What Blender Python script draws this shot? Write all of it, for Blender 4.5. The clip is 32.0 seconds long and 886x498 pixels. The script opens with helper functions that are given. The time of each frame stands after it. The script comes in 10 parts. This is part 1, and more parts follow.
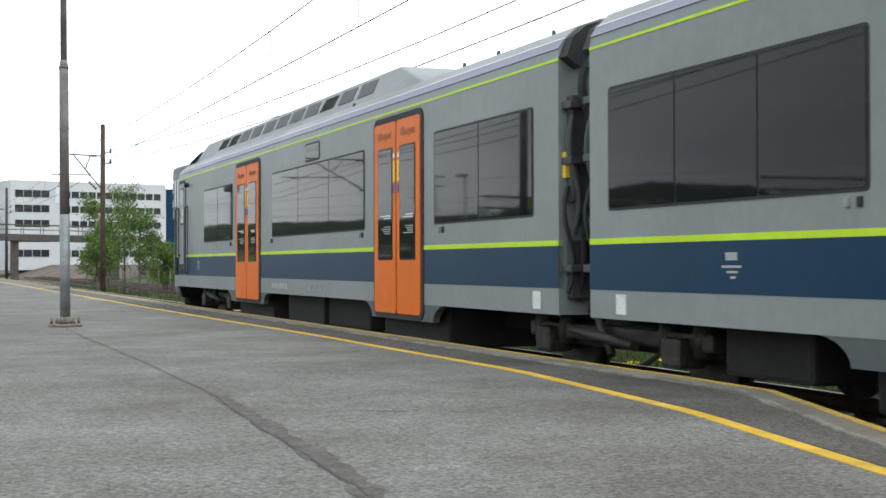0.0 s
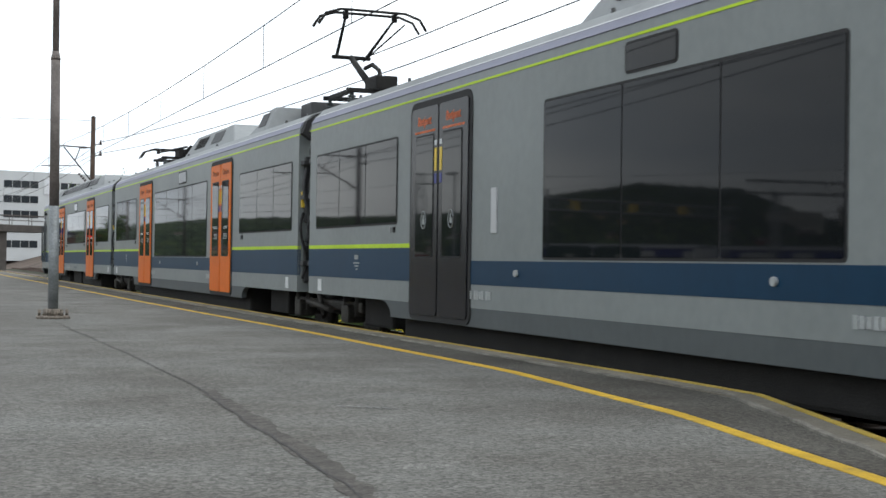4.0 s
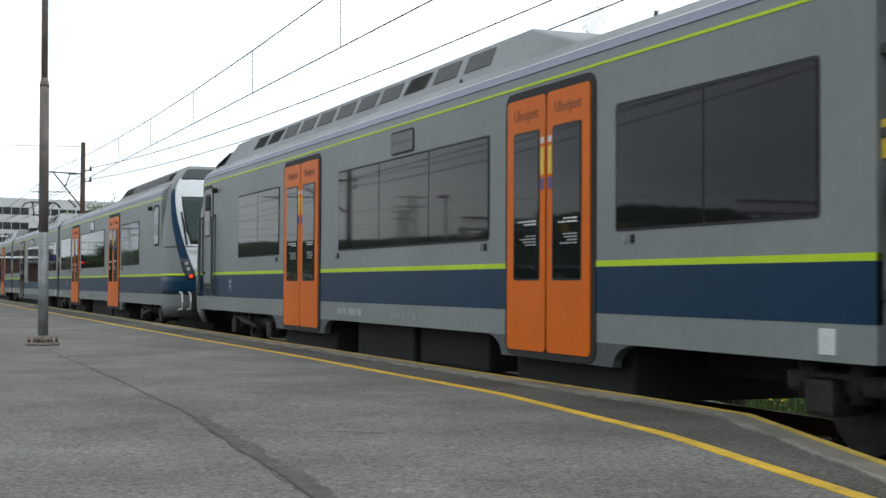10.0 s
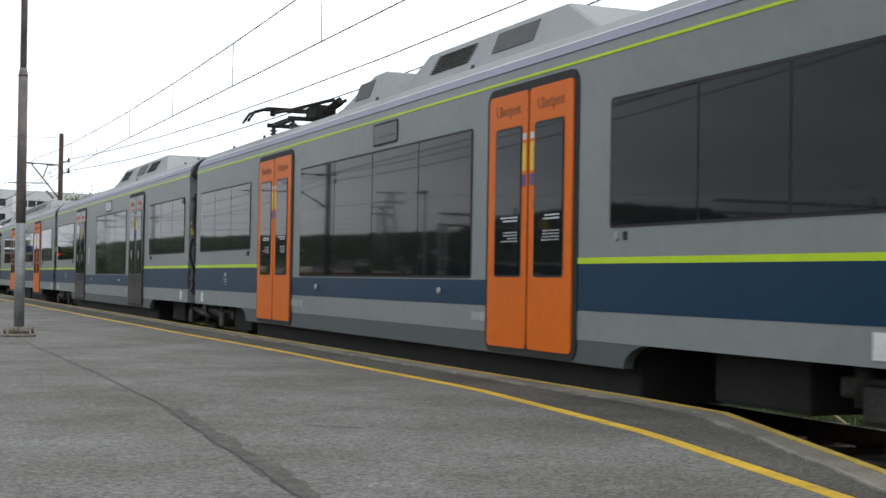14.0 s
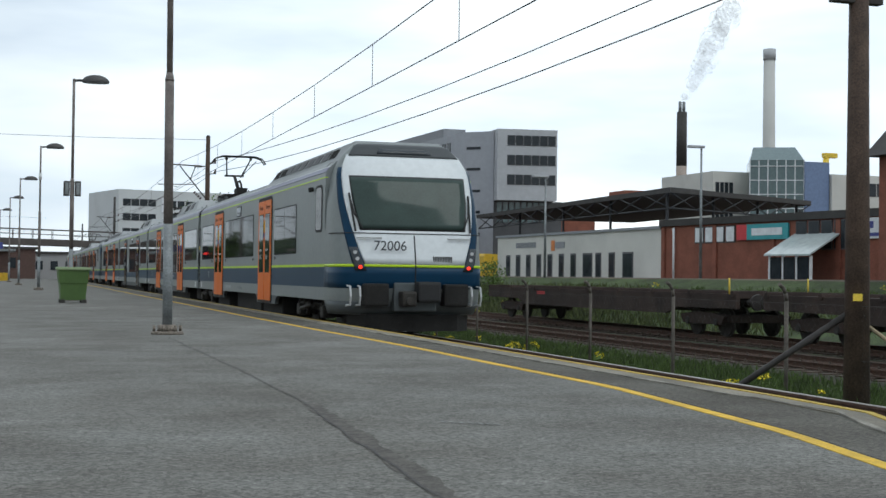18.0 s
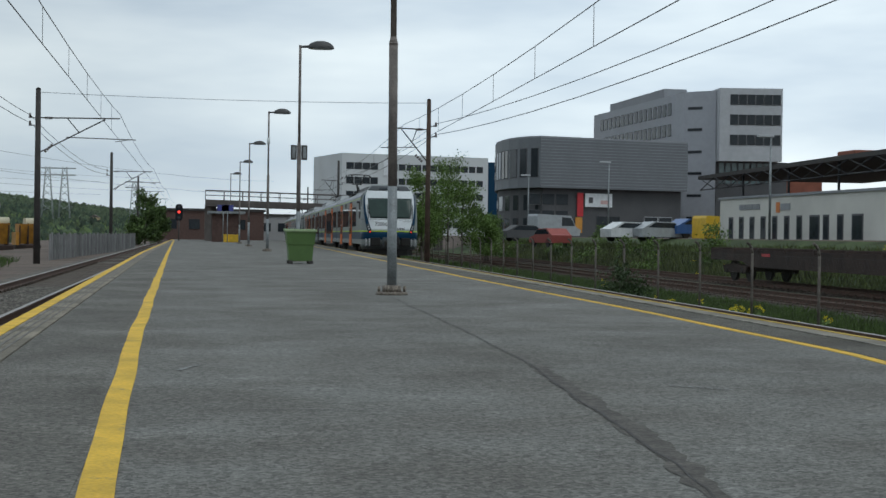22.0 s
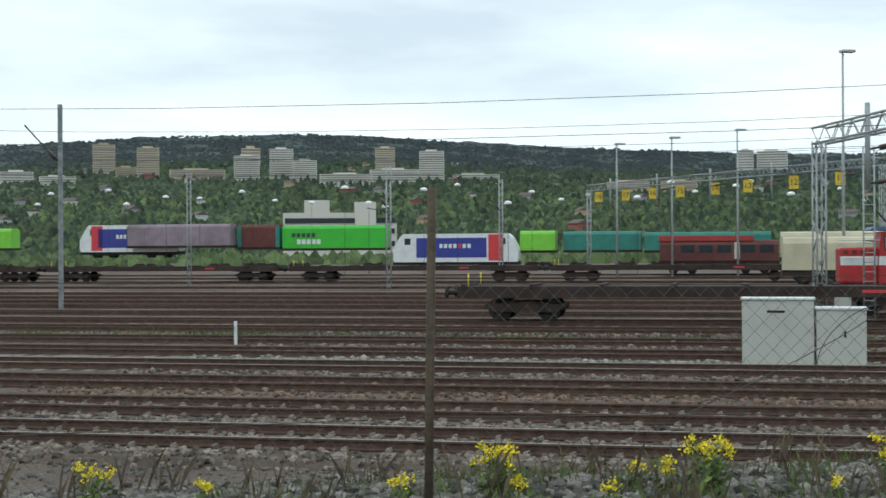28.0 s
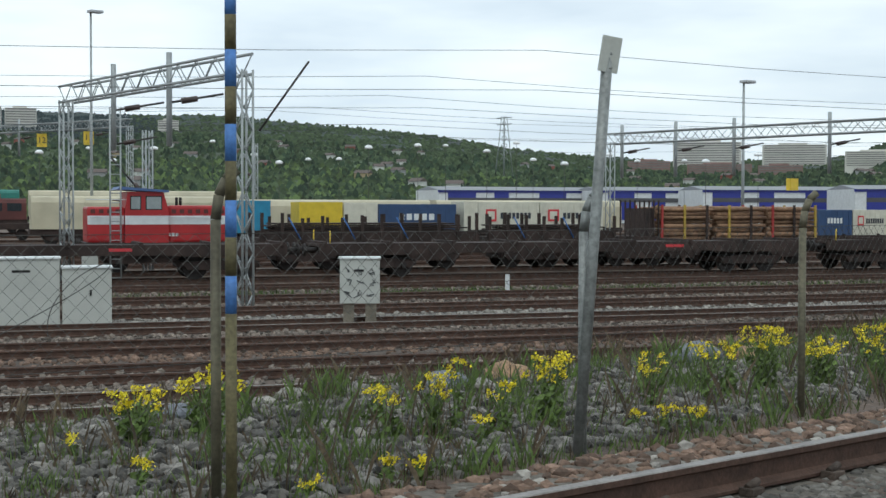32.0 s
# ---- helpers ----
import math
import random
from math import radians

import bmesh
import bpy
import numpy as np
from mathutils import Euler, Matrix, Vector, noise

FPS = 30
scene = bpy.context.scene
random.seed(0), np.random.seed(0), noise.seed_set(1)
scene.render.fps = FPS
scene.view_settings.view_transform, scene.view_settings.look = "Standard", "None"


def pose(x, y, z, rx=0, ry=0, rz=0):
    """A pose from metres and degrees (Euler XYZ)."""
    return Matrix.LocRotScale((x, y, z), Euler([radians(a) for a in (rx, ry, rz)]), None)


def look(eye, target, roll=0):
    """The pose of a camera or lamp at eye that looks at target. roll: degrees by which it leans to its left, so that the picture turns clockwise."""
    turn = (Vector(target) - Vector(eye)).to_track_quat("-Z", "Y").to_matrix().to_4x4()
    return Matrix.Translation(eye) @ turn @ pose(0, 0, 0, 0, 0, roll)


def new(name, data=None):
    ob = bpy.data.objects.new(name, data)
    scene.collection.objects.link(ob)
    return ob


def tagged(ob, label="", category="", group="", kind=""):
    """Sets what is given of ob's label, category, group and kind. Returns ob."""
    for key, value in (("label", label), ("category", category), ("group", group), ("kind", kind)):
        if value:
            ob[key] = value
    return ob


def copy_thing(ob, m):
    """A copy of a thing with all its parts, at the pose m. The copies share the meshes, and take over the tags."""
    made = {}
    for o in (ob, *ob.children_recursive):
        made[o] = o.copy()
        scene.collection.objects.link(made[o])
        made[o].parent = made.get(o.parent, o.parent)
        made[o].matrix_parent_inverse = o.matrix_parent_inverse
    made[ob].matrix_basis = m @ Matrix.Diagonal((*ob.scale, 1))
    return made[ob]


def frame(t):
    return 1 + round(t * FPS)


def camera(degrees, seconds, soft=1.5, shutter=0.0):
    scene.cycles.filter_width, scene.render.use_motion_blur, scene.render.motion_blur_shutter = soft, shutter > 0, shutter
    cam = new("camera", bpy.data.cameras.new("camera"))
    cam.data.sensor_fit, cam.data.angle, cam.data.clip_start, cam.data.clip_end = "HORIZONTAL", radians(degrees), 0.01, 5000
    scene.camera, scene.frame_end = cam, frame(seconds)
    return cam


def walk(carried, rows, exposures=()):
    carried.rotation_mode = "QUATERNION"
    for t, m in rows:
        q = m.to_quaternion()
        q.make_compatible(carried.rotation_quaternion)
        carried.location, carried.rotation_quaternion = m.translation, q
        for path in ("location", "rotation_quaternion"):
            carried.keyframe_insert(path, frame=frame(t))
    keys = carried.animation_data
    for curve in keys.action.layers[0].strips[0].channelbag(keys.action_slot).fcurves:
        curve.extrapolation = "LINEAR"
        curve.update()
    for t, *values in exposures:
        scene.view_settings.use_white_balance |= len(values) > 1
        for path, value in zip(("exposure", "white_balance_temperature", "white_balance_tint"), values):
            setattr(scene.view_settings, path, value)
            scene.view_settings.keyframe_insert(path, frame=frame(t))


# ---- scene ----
cam = camera(35.49, 32.0, soft=1.5, shutter=0.12)
# seconds, yaw, pitch, roll, and the small sway of the eye of a camera held on the platform
TURN = [
    (0.0, -23.21, 0.63, -0.14, 0.002, -0.005, -0.003),
    (0.5, -23.04, 0.50, 0.17, 0.004, 0.006, -0.006),
    (1.0, -22.60, 0.43, 0.22, -0.008, 0.010, 0.001),
    (1.5, -22.60, 0.49, 0.07, -0.005, 0.004, -0.002),
    (2.0, -22.85, 0.58, 0.15, -0.003, 0.007, -0.001),
    (2.5, -22.86, 0.71, 0.05, -0.006, -0.013, 0.002),
    (3.0, -23.26, 0.69, 0.43, -0.001, 0.011, -0.007),
    (3.5, -23.58, 0.43, 0.75, -0.008, 0.012, -0.003),
    (5.5, -23.85, 1.08, 0.92, -0.009, -0.003, 0.006),
    (6.0, -24.37, 0.94, 1.03, -0.000, 0.017, -0.006),
    (6.5, -24.31, 0.62, 0.76, 0.003, -0.010, 0.004),
    (7.0, -24.33, 0.91, 0.64, -0.000, 0.012, -0.000),
    (7.5, -24.71, 1.40, 0.62, 0.003, -0.004, 0.003),
    (8.0, -24.75, 1.56, 0.52, 0.002, -0.006, 0.004),
    (8.5, -24.46, 1.44, 0.61, 0.001, 0.019, -0.007),
    (9.0, -24.13, 1.29, 0.40, 0.003, -0.000, 0.002),
    (9.5, -24.12, 1.34, 0.38, 0.002, -0.004, 0.002),
    (10.0, -24.02, 1.49, 0.30, 0.004, -0.014, 0.003),
    (10.5, -24.27, 1.64, 0.55, 0.003, -0.003, 0.001),
    (11.0, -24.27, 1.57, 0.64, 0.006, 0.011, -0.001),
    (11.5, -24.65, 1.57, 0.81, -0.008, -0.022, 0.002),
    (12.0, -24.79, 1.61, 0.93, -0.005, -0.003, -0.000),
    (12.5, -24.79, 1.64, 1.03, -0.001, 0.003, -0.003),
    (13.0, -24.69, 1.61, 1.02, 0.006, 0.005, -0.004),
    (13.5, -24.86, 1.62, 0.96, 0.001, -0.003, -0.001),
    (14.0, -24.91, 1.34, 0.96, 0.002, -0.006, -0.002),
    (14.5, -24.82, 1.24, 0.83, 0.002, -0.006, 0.002),
    (15.0, -24.59, 1.46, 0.95, 0.000, -0.012, 0.006),
    (15.5, -24.62, 1.57, 0.93, 0.009, 0.006, -0.002),
    (17.5, -20.72, 1.43, 0.60, 0.037, -0.046, 0.002),
    (18.0, -19.07, 1.14, 0.70, 0.030, -0.046, 0.005),
    (18.5, -17.43, 0.88, 0.76, 0.018, -0.028, 0.000),
    (19.0, -15.66, 0.47, 0.83, 0.016, -0.015, 0.001),
    (19.5, -13.85, 0.29, 0.98, 0.010, -0.004, -0.001),
    (20.0, -12.41, 0.18, 0.76, 0.011, 0.002, 0.003),
    (20.5, -11.35, -0.07, 0.87, 0.007, 0.005, -0.001),
    (21.0, -10.63, -0.32, 0.61, 0.004, 0.011, -0.002),
    (21.5, -10.18, -0.50, 0.64, -0.004, 0.008, -0.004),
    (22.0, -10.07, -0.54, 0.79, -0.004, 0.015, -0.002),
    (22.5, -9.78, -0.37, 0.64, -0.010, 0.011, -0.004),
    (23.0, -9.37, -0.35, 0.49, -0.007, 0.025, -0.001),
    (23.5, -8.28, -0.36, 0.51, -0.012, 0.030, -0.000),
    (24.0, -5.81, -1.35, 0.34, -0.043, 0.060, -0.015),
    (24.5, 2.84, -0.71, -0.00, -0.041, 0.143, -0.002),
    (26.5, 52.95, -0.89, -1.09, 0.084, 0.182, 0.000),
    (27.0, 63.64, -0.55, -0.04, 0.069, 0.150, 0.000),
    (27.5, 73.07, -0.28, -0.35, 0.013, 0.027, 0.000),
    (28.0, 80.63, -0.03, -0.35, -0.004, -0.009, 0.000),
    (28.5, 83.22, 0.11, -0.19, -0.006, -0.014, 0.000),
    (29.0, 80.09, 0.50, 0.18, -0.008, -0.018, 0.000),
    (29.5, 73.78, -0.09, 0.62, -0.004, -0.009, 0.000),
    (30.0, 69.02, -0.44, 0.36, 0.000, 0.000, 0.000),
    (30.5, 63.80, -0.94, 0.25, 0.007, 0.015, 0.000),
    (31.0, 57.29, -1.20, 0.45, 0.014, 0.030, 0.000),
    (31.5, 51.42, -1.53, 0.72, 0.023, 0.049, 0.000),
    (32.0, 50.30, -1.78, 0.13, 0.032, 0.068, 0.000),
]
EYE = (0.0, 0.0, 0.88)


def eye_pose(yaw, pitch, roll, dx, dy, dz):
    return Matrix.Translation((EYE[0] + dx, EYE[1] + dy, EYE[2] + dz)) @ pose(0, 0, 0, 0, 0, yaw) @ pose(0, 0, 0, 90 + pitch) @ pose(0, 0, 0, 0, 0, roll)


walk(cam, [(t, eye_pose(*r)) for t, *r in TURN],
     exposures=[(0.0, 0.58, 6400, 6), (1.0, 0.38, 6400, 6), (3.0, 0.14, 6400, 7), (6.0, 0.22, 6400, 7), (7.0, 0.16, 6400, 7), (8.0, 0.20, 6350, 6), (10.0, 0.03, 6350, 6), (12.0, -0.01, 6350, 7), (13.0, 0.04, 6500, 9), (15.5, 0.12, 6350, 7), (17.5, -0.11, 6250, 5), (19.0, -0.52, 6050, 2), (22.0, -0.64, 6050, 2), (24.5, -0.68, 6050, 3), (26.5, -0.50, 6100, 2), (28.0, -0.12, 6100, -1), (30.0, -0.15, 6150, 0), (32.0, -0.17, 6100, 2)])

# ---- light: an even overcast sky ----
world = bpy.data.worlds.new("overcast_sky")
scene.world = world
world.use_nodes = True
wn = world.node_tree.nodes
wl = world.node_tree.links
wn.clear()
w_out = wn.new("ShaderNodeOutputWorld")
w_mix = wn.new("ShaderNodeMixShader")
w_sky_bg = wn.new("ShaderNodeBackground")
w_cloud_bg = wn.new("ShaderNodeBackground")
w_sky = wn.new("ShaderNodeTexSky")
w_sky.sky_type = "NISHITA"
w_sky.sun_disc = False
w_sky.sun_elevation = radians(48)
w_sky.sun_rotation = radians(150)
w_sky_bg.inputs["Strength"].default_value = 0.10
wl.new(w_sky.outputs[0], w_sky_bg.inputs["Color"])
# cloud deck: soft banks of grey in a white sky
w_co = wn.new("ShaderNodeTexCoord")
w_map = wn.new("ShaderNodeMapping")
w_map.inputs["Scale"].default_value = (1.6, 1.6, 7.5)
w_noise = wn.new("ShaderNodeTexNoise")
w_noise.inputs["Scale"].default_value = 1.7
w_noise.inputs["Detail"].default_value = 5.0
w_noise.inputs["Roughness"].default_value = 0.52
w_ramp = wn.new("ShaderNodeValToRGB")
w_ramp.color_ramp.elements[0].position = 0.36
w_ramp.color_ramp.elements[0].color = (0.79, 0.85, 0.945, 1)
w_ramp.color_ramp.elements[1].position = 0.62
w_ramp.color_ramp.elements[1].color = (1.16, 1.18, 1.20, 1)
w_cloud_bg.inputs["Strength"].default_value = 1.15
wl.new(w_co.outputs["Generated"], w_map.inputs["Vector"])
wl.new(w_map.outputs[0], w_noise.inputs["Vector"])
wl.new(w_noise.outputs[0], w_ramp.inputs[0])
# the deck is thinner and brighter to both sides of the line than up the line itself
def sky_lobe(way, lo, hi, gain):
    dot = wn.new("ShaderNodeVectorMath")
    dot.operation = "DOT_PRODUCT"
    dot.inputs[1].default_value = way
    r = wn.new("ShaderNodeMapRange")
    r.interpolation_type = "SMOOTHSTEP"
    r.inputs[1].default_value, r.inputs[2].default_value = lo, hi
    r.inputs[3].default_value, r.inputs[4].default_value = 0.0, gain
    wl.new(w_co.outputs["Generated"], dot.inputs[0])
    wl.new(dot.outputs["Value"], r.inputs[0])
    return r.outputs[0]


w_sum = wn.new("ShaderNodeMath")
w_sum.operation = "ADD"
wl.new(sky_lobe((0.57, 0.82, 0.0), 0.70, 0.99, 0.34), w_sum.inputs[0])
wl.new(sky_lobe((-0.98, 0.17, 0.0), 0.45, 0.95, 0.06), w_sum.inputs[1])
w_all = wn.new("ShaderNodeMath")
w_all.operation = "ADD"
w_all.inputs[1].default_value = 0.90
wl.new(w_sum.outputs[0], w_all.inputs[0])
w_mul = wn.new("ShaderNodeMix")
w_mul.data_type = "RGBA"
w_mul.blend_type = "MULTIPLY"
w_mul.inputs[0].default_value = 1.0
wl.new(w_ramp.outputs[0], w_mul.inputs[6])
wl.new(w_all.outputs[0], w_mul.inputs[7])
wl.new(w_mul.outputs[2], w_cloud_bg.inputs["Color"])
w_mix.inputs[0].default_value = 0.9
wl.new(w_sky_bg.outputs[0], w_mix.inputs[1])
wl.new(w_cloud_bg.outputs[0], w_mix.inputs[2])
wl.new(w_mix.outputs[0], w_out.inputs[0])

sun_data = bpy.data.lights.new("sun", "SUN")
sun_data.energy = 0.9
sun_data.angle = radians(25)
sun_data.color = (1.0, 0.97, 0.93)
sun = new("sun", sun_data)
sun.matrix_basis = look((0, 0, 60), (-25, 30, 0))


# ---- materials ----
def mat(name, col, rough=0.7, metal=0.0, var=0.12, scale=3.0, bump=0.0, bscale=60.0, col2=None, stain=0.0, spec=0.5, emit=0.0, glass=False, fine=40.0, rand=0.0):
    m = bpy.data.materials.new(name)
    m.use_nodes = True
    nt = m.node_tree
    b = nt.nodes["Principled BSDF"]
    b.inputs["Roughness"].default_value = rough
    b.inputs["Metallic"].default_value = metal
    b.inputs["Specular IOR Level"].default_value = spec
    L = nt.links.new
    co = nt.nodes.new("ShaderNodeTexCoord")
    n1 = nt.nodes.new("ShaderNodeTexNoise")
    n1.inputs["Scale"].default_value = scale
    n1.inputs["Detail"].default_value = 6
    L(co.outputs["Object"], n1.inputs["Vector"])
    n2 = nt.nodes.new("ShaderNodeTexNoise")
    n2.inputs["Scale"].default_value = fine
    n2.inputs["Detail"].default_value = 3
    L(co.outputs["Object"], n2.inputs["Vector"])
    r1 = nt.nodes.new("ShaderNodeMapRange")
    r1.inputs[1].default_value, r1.inputs[2].default_value = 0.3, 0.7
    L(n1.outputs[0], r1.inputs[0])
    mx = nt.nodes.new("ShaderNodeMix")
    mx.data_type = "RGBA"
    lo = tuple(c * (1 - var) for c in col)
    hi = tuple(min(1.0, c * (1 + var)) for c in col) if col2 is None else col2
    mx.inputs[6].default_value = (*lo, 1)
    mx.inputs[7].default_value = (*hi, 1)
    L(r1.outputs[0], mx.inputs[0])
    r2 = nt.nodes.new("ShaderNodeMapRange")
    r2.inputs[1].default_value, r2.inputs[2].default_value = 0.25, 0.75
    r2.inputs[3].default_value, r2.inputs[4].default_value = 1 - var * 1.3, 1 + var * 0.9
    L(n2.outputs[0], r2.inputs[0])
    mu = nt.nodes.new("ShaderNodeMix")
    mu.data_type = "RGBA"
    mu.blend_type = "MULTIPLY"
    mu.inputs[0].default_value = 1.0
    L(mx.outputs[2], mu.inputs[6])
    L(r2.outputs[0], mu.inputs[7])
    last = mu.outputs[2]
    if rand:
        oi = nt.nodes.new("ShaderNodeObjectInfo")
        ge = nt.nodes.new("ShaderNodeNewGeometry")
        ad = nt.nodes.new("ShaderNodeMath")
        ad.operation = "ADD"
        L(oi.outputs["Random"], ad.inputs[0])
        L(ge.outputs["Random Per Island"], ad.inputs[1])
        fr = nt.nodes.new("ShaderNodeMath")
        fr.operation = "FRACT"
        L(ad.outputs[0], fr.inputs[0])
        r3 = nt.nodes.new("ShaderNodeMapRange")
        r3.inputs[3].default_value, r3.inputs[4].default_value = 1 - rand, 1 + rand
        L(fr.outputs[0], r3.inputs[0])
        m3 = nt.nodes.new("ShaderNodeMix")
        m3.data_type = "RGBA"
        m3.blend_type = "MULTIPLY"
        m3.inputs[0].default_value = 1.0
        L(last, m3.inputs[6])
        L(r3.outputs[0], m3.inputs[7])
        last = m3.outputs[2]
    if stain:
        n3 = nt.nodes.new("ShaderNodeTexNoise")
        n3.inputs["Scale"].default_value = scale * 0.35
        n3.inputs["Detail"].default_value = 8
        L(co.outputs["Object"], n3.inputs["Vector"])
        r4 = nt.nodes.new("ShaderNodeMapRange")
        r4.inputs[1].default_value, r4.inputs[2].default_value = 0.42, 0.66
        r4.inputs[3].default_value, r4.inputs[4].default_value = 1.0, 1 - stain
        L(n3.outputs[0], r4.inputs[0])
        m4 = nt.nodes.new("ShaderNodeMix")
        m4.data_type = "RGBA"
        m4.blend_type = "MULTIPLY"
        m4.inputs[0].default_value = 1.0
        L(last, m4.inputs[6])
        L(r4.outputs[0], m4.inputs[7])
        last = m4.outputs[2]
    L(last, b.inputs["Base Color"])
    if bump:
        n4 = nt.nodes.new("ShaderNodeTexNoise")
        n4.inputs["Scale"].default_value = bscale
        n4.inputs["Detail"].default_value = 5
        L(co.outputs["Object"], n4.inputs["Vector"])
        bp = nt.nodes.new("ShaderNodeBump")
        bp.inputs["Strength"].default_value = bump
        bp.inputs["Distance"].default_value = 0.02
        L(n4.outputs[0], bp.inputs["Height"])
        L(bp.outputs[0], b.inputs["Normal"])
    if emit:
        b.inputs["Emission Color"].default_value = (*col, 1)
        b.inputs["Emission Strength"].default_value = emit
    return m


# ---- mesh helpers ----
def finish(name, bm, material, parent=None, label="", smooth=False):
    me = bpy.data.meshes.new(name)
    bm.to_mesh(me)
    bm.free()
    if material is not None:
        for mm in (material if isinstance(material, (list, tuple)) else [material]):
            me.materials.append(mm)
    if smooth:
        for p in me.polygons:
            p.use_smooth = True
    ob = new(name, me)
    if parent is not None:
        ob.parent = parent
    if label:
        ob["label"] = label
    return ob


def part(name, bm, material, parent, label="", smooth=False):
    return finish(name, bm, material, parent, label, smooth)


def thing(name, bm, material, label, category, group="", kind="", smooth=False):
    return tagged(finish(name, bm, material, None, "", smooth), label, category, group, kind)


def base(name, m, label, category, group="", kind=""):
    ob = new(name)
    ob.empty_display_size = 0.2
    ob.matrix_basis = m
    return tagged(ob, label, category, group, kind)


def share(name, me, parent, m, label=""):
    ob = new(name, me)
    ob.parent = parent
    ob.matrix_basis = m
    if label:
        ob["label"] = label
    return ob


def add_box(bm, x0, x1, y0, y1, z0, z1, bev=0.0, m=None, mi=0):
    c = [(x0, y0, z0), (x1, y0, z0), (x1, y1, z0), (x0, y1, z0), (x0, y0, z1), (x1, y0, z1), (x1, y1, z1), (x0, y1, z1)]
    vs = [bm.verts.new((m @ Vector(p)) if m else p) for p in c]
    fs = [bm.faces.new([vs[i] for i in q]) for q in ((0, 3, 2, 1), (4, 5, 6, 7), (0, 1, 5, 4), (1, 2, 6, 5), (2, 3, 7, 6), (3, 0, 4, 7))]
    for fa in fs:
        fa.material_index = mi
    if bev:
        es = list({e for fa in fs for e in fa.edges})
        bmesh.ops.bevel(bm, geom=es, offset=bev, segments=2, affect="EDGES", profile=0.6)
    return vs


def box(x0, x1, y0, y1, z0, z1, bev=0.0, m=None):
    bm = bmesh.new()
    add_box(bm, x0, x1, y0, y1, z0, z1, bev, m)
    return bm


def add_tube(bm, p, q, r0, r1=None, n=10, cap=True, mi=0):
    r1 = r0 if r1 is None else r1
    p, q = Vector(p), Vector(q)
    d = (q - p).normalized()
    a = d.orthogonal().normalized()
    b = d.cross(a)
    A = [bm.verts.new(p + (a * math.cos(2 * math.pi * i / n) + b * math.sin(2 * math.pi * i / n)) * r0) for i in range(n)]
    B = [bm.verts.new(q + (a * math.cos(2 * math.pi * i / n) + b * math.sin(2 * math.pi * i / n)) * r1) for i in range(n)]
    for i in range(n):
        fa = bm.faces.new((A[i], A[(i + 1) % n], B[(i + 1) % n], B[i]))
        fa.material_index = mi
        fa.smooth = True
    if cap:
        bm.faces.new(A[::-1]).material_index = mi
        bm.faces.new(B).material_index = mi


def tube(p, q, r0, r1=None, n=10):
    bm = bmesh.new()
    add_tube(bm, p, q, r0, r1, n)
    return bm


def add_path(bm, pts, r, n=6):
    """One unbroken round bar along a line of points."""
    pts = [Vector(p) for p in pts]
    rings, up = [], None
    for i, p in enumerate(pts):
        d = (pts[min(i + 1, len(pts) - 1)] - pts[max(i - 1, 0)]).normalized()
        if up is None:
            up = d.orthogonal().normalized()
        else:
            up = (up - d * up.dot(d))
            up = up.normalized() if up.length > 1e-6 else d.orthogonal().normalized()
        w = d.cross(up)
        rings.append([bm.verts.new(p + (up * math.cos(2 * math.pi * k / n) + w * math.sin(2 * math.pi * k / n)) * r) for k in range(n)])
    for A, B in zip(rings[:-1], rings[1:]):
        for k in range(n):
            bm.faces.new((A[k], A[(k + 1) % n], B[(k + 1) % n], B[k]))
    bm.faces.new(rings[0][::-1])
    bm.faces.new(rings[-1])


def add_prism(bm, outline, a, b, axis="y", mi=0):
    """An outline of 2D points drawn out from a to b along an axis."""
    def pt(u, v, w):
        return {"y": (u, w, v), "x": (w, u, v), "z": (u, v, w)}[axis]
    A = [bm.verts.new(pt(u, v, a)) for u, v in outline]
    B = [bm.verts.new(pt(u, v, b)) for u, v in outline]
    n = len(outline)
    for i in range(n):
        bm.faces.new((A[i], A[(i + 1) % n], B[(i + 1) % n], B[i])).material_index = mi
    bm.faces.new(A[::-1]).material_index = mi
    bm.faces.new(B).material_index = mi
    bmesh.ops.recalc_face_normals(bm, faces=bm.faces[:])


def prism(outline, a, b, axis="y"):
    bm = bmesh.new()
    add_prism(bm, outline, a, b, axis)
    return bm


def ribbon(rows, name, material, label="", category="", kind="structure", smooth=True):
    """A sheet through rows of points, every row as long as the others."""
    bm = bmesh.new()
    vs = [[bm.verts.new(p) for p in row] for row in rows]
    for a, b in zip(vs[:-1], vs[1:]):
        for i in range(len(a) - 1):
            bm.faces.new((a[i], a[i + 1], b[i + 1], b[i]))
    bmesh.ops.recalc_face_normals(bm, faces=bm.faces[:])
    return thing(name, bm, material, label, category, kind=kind, smooth=smooth)


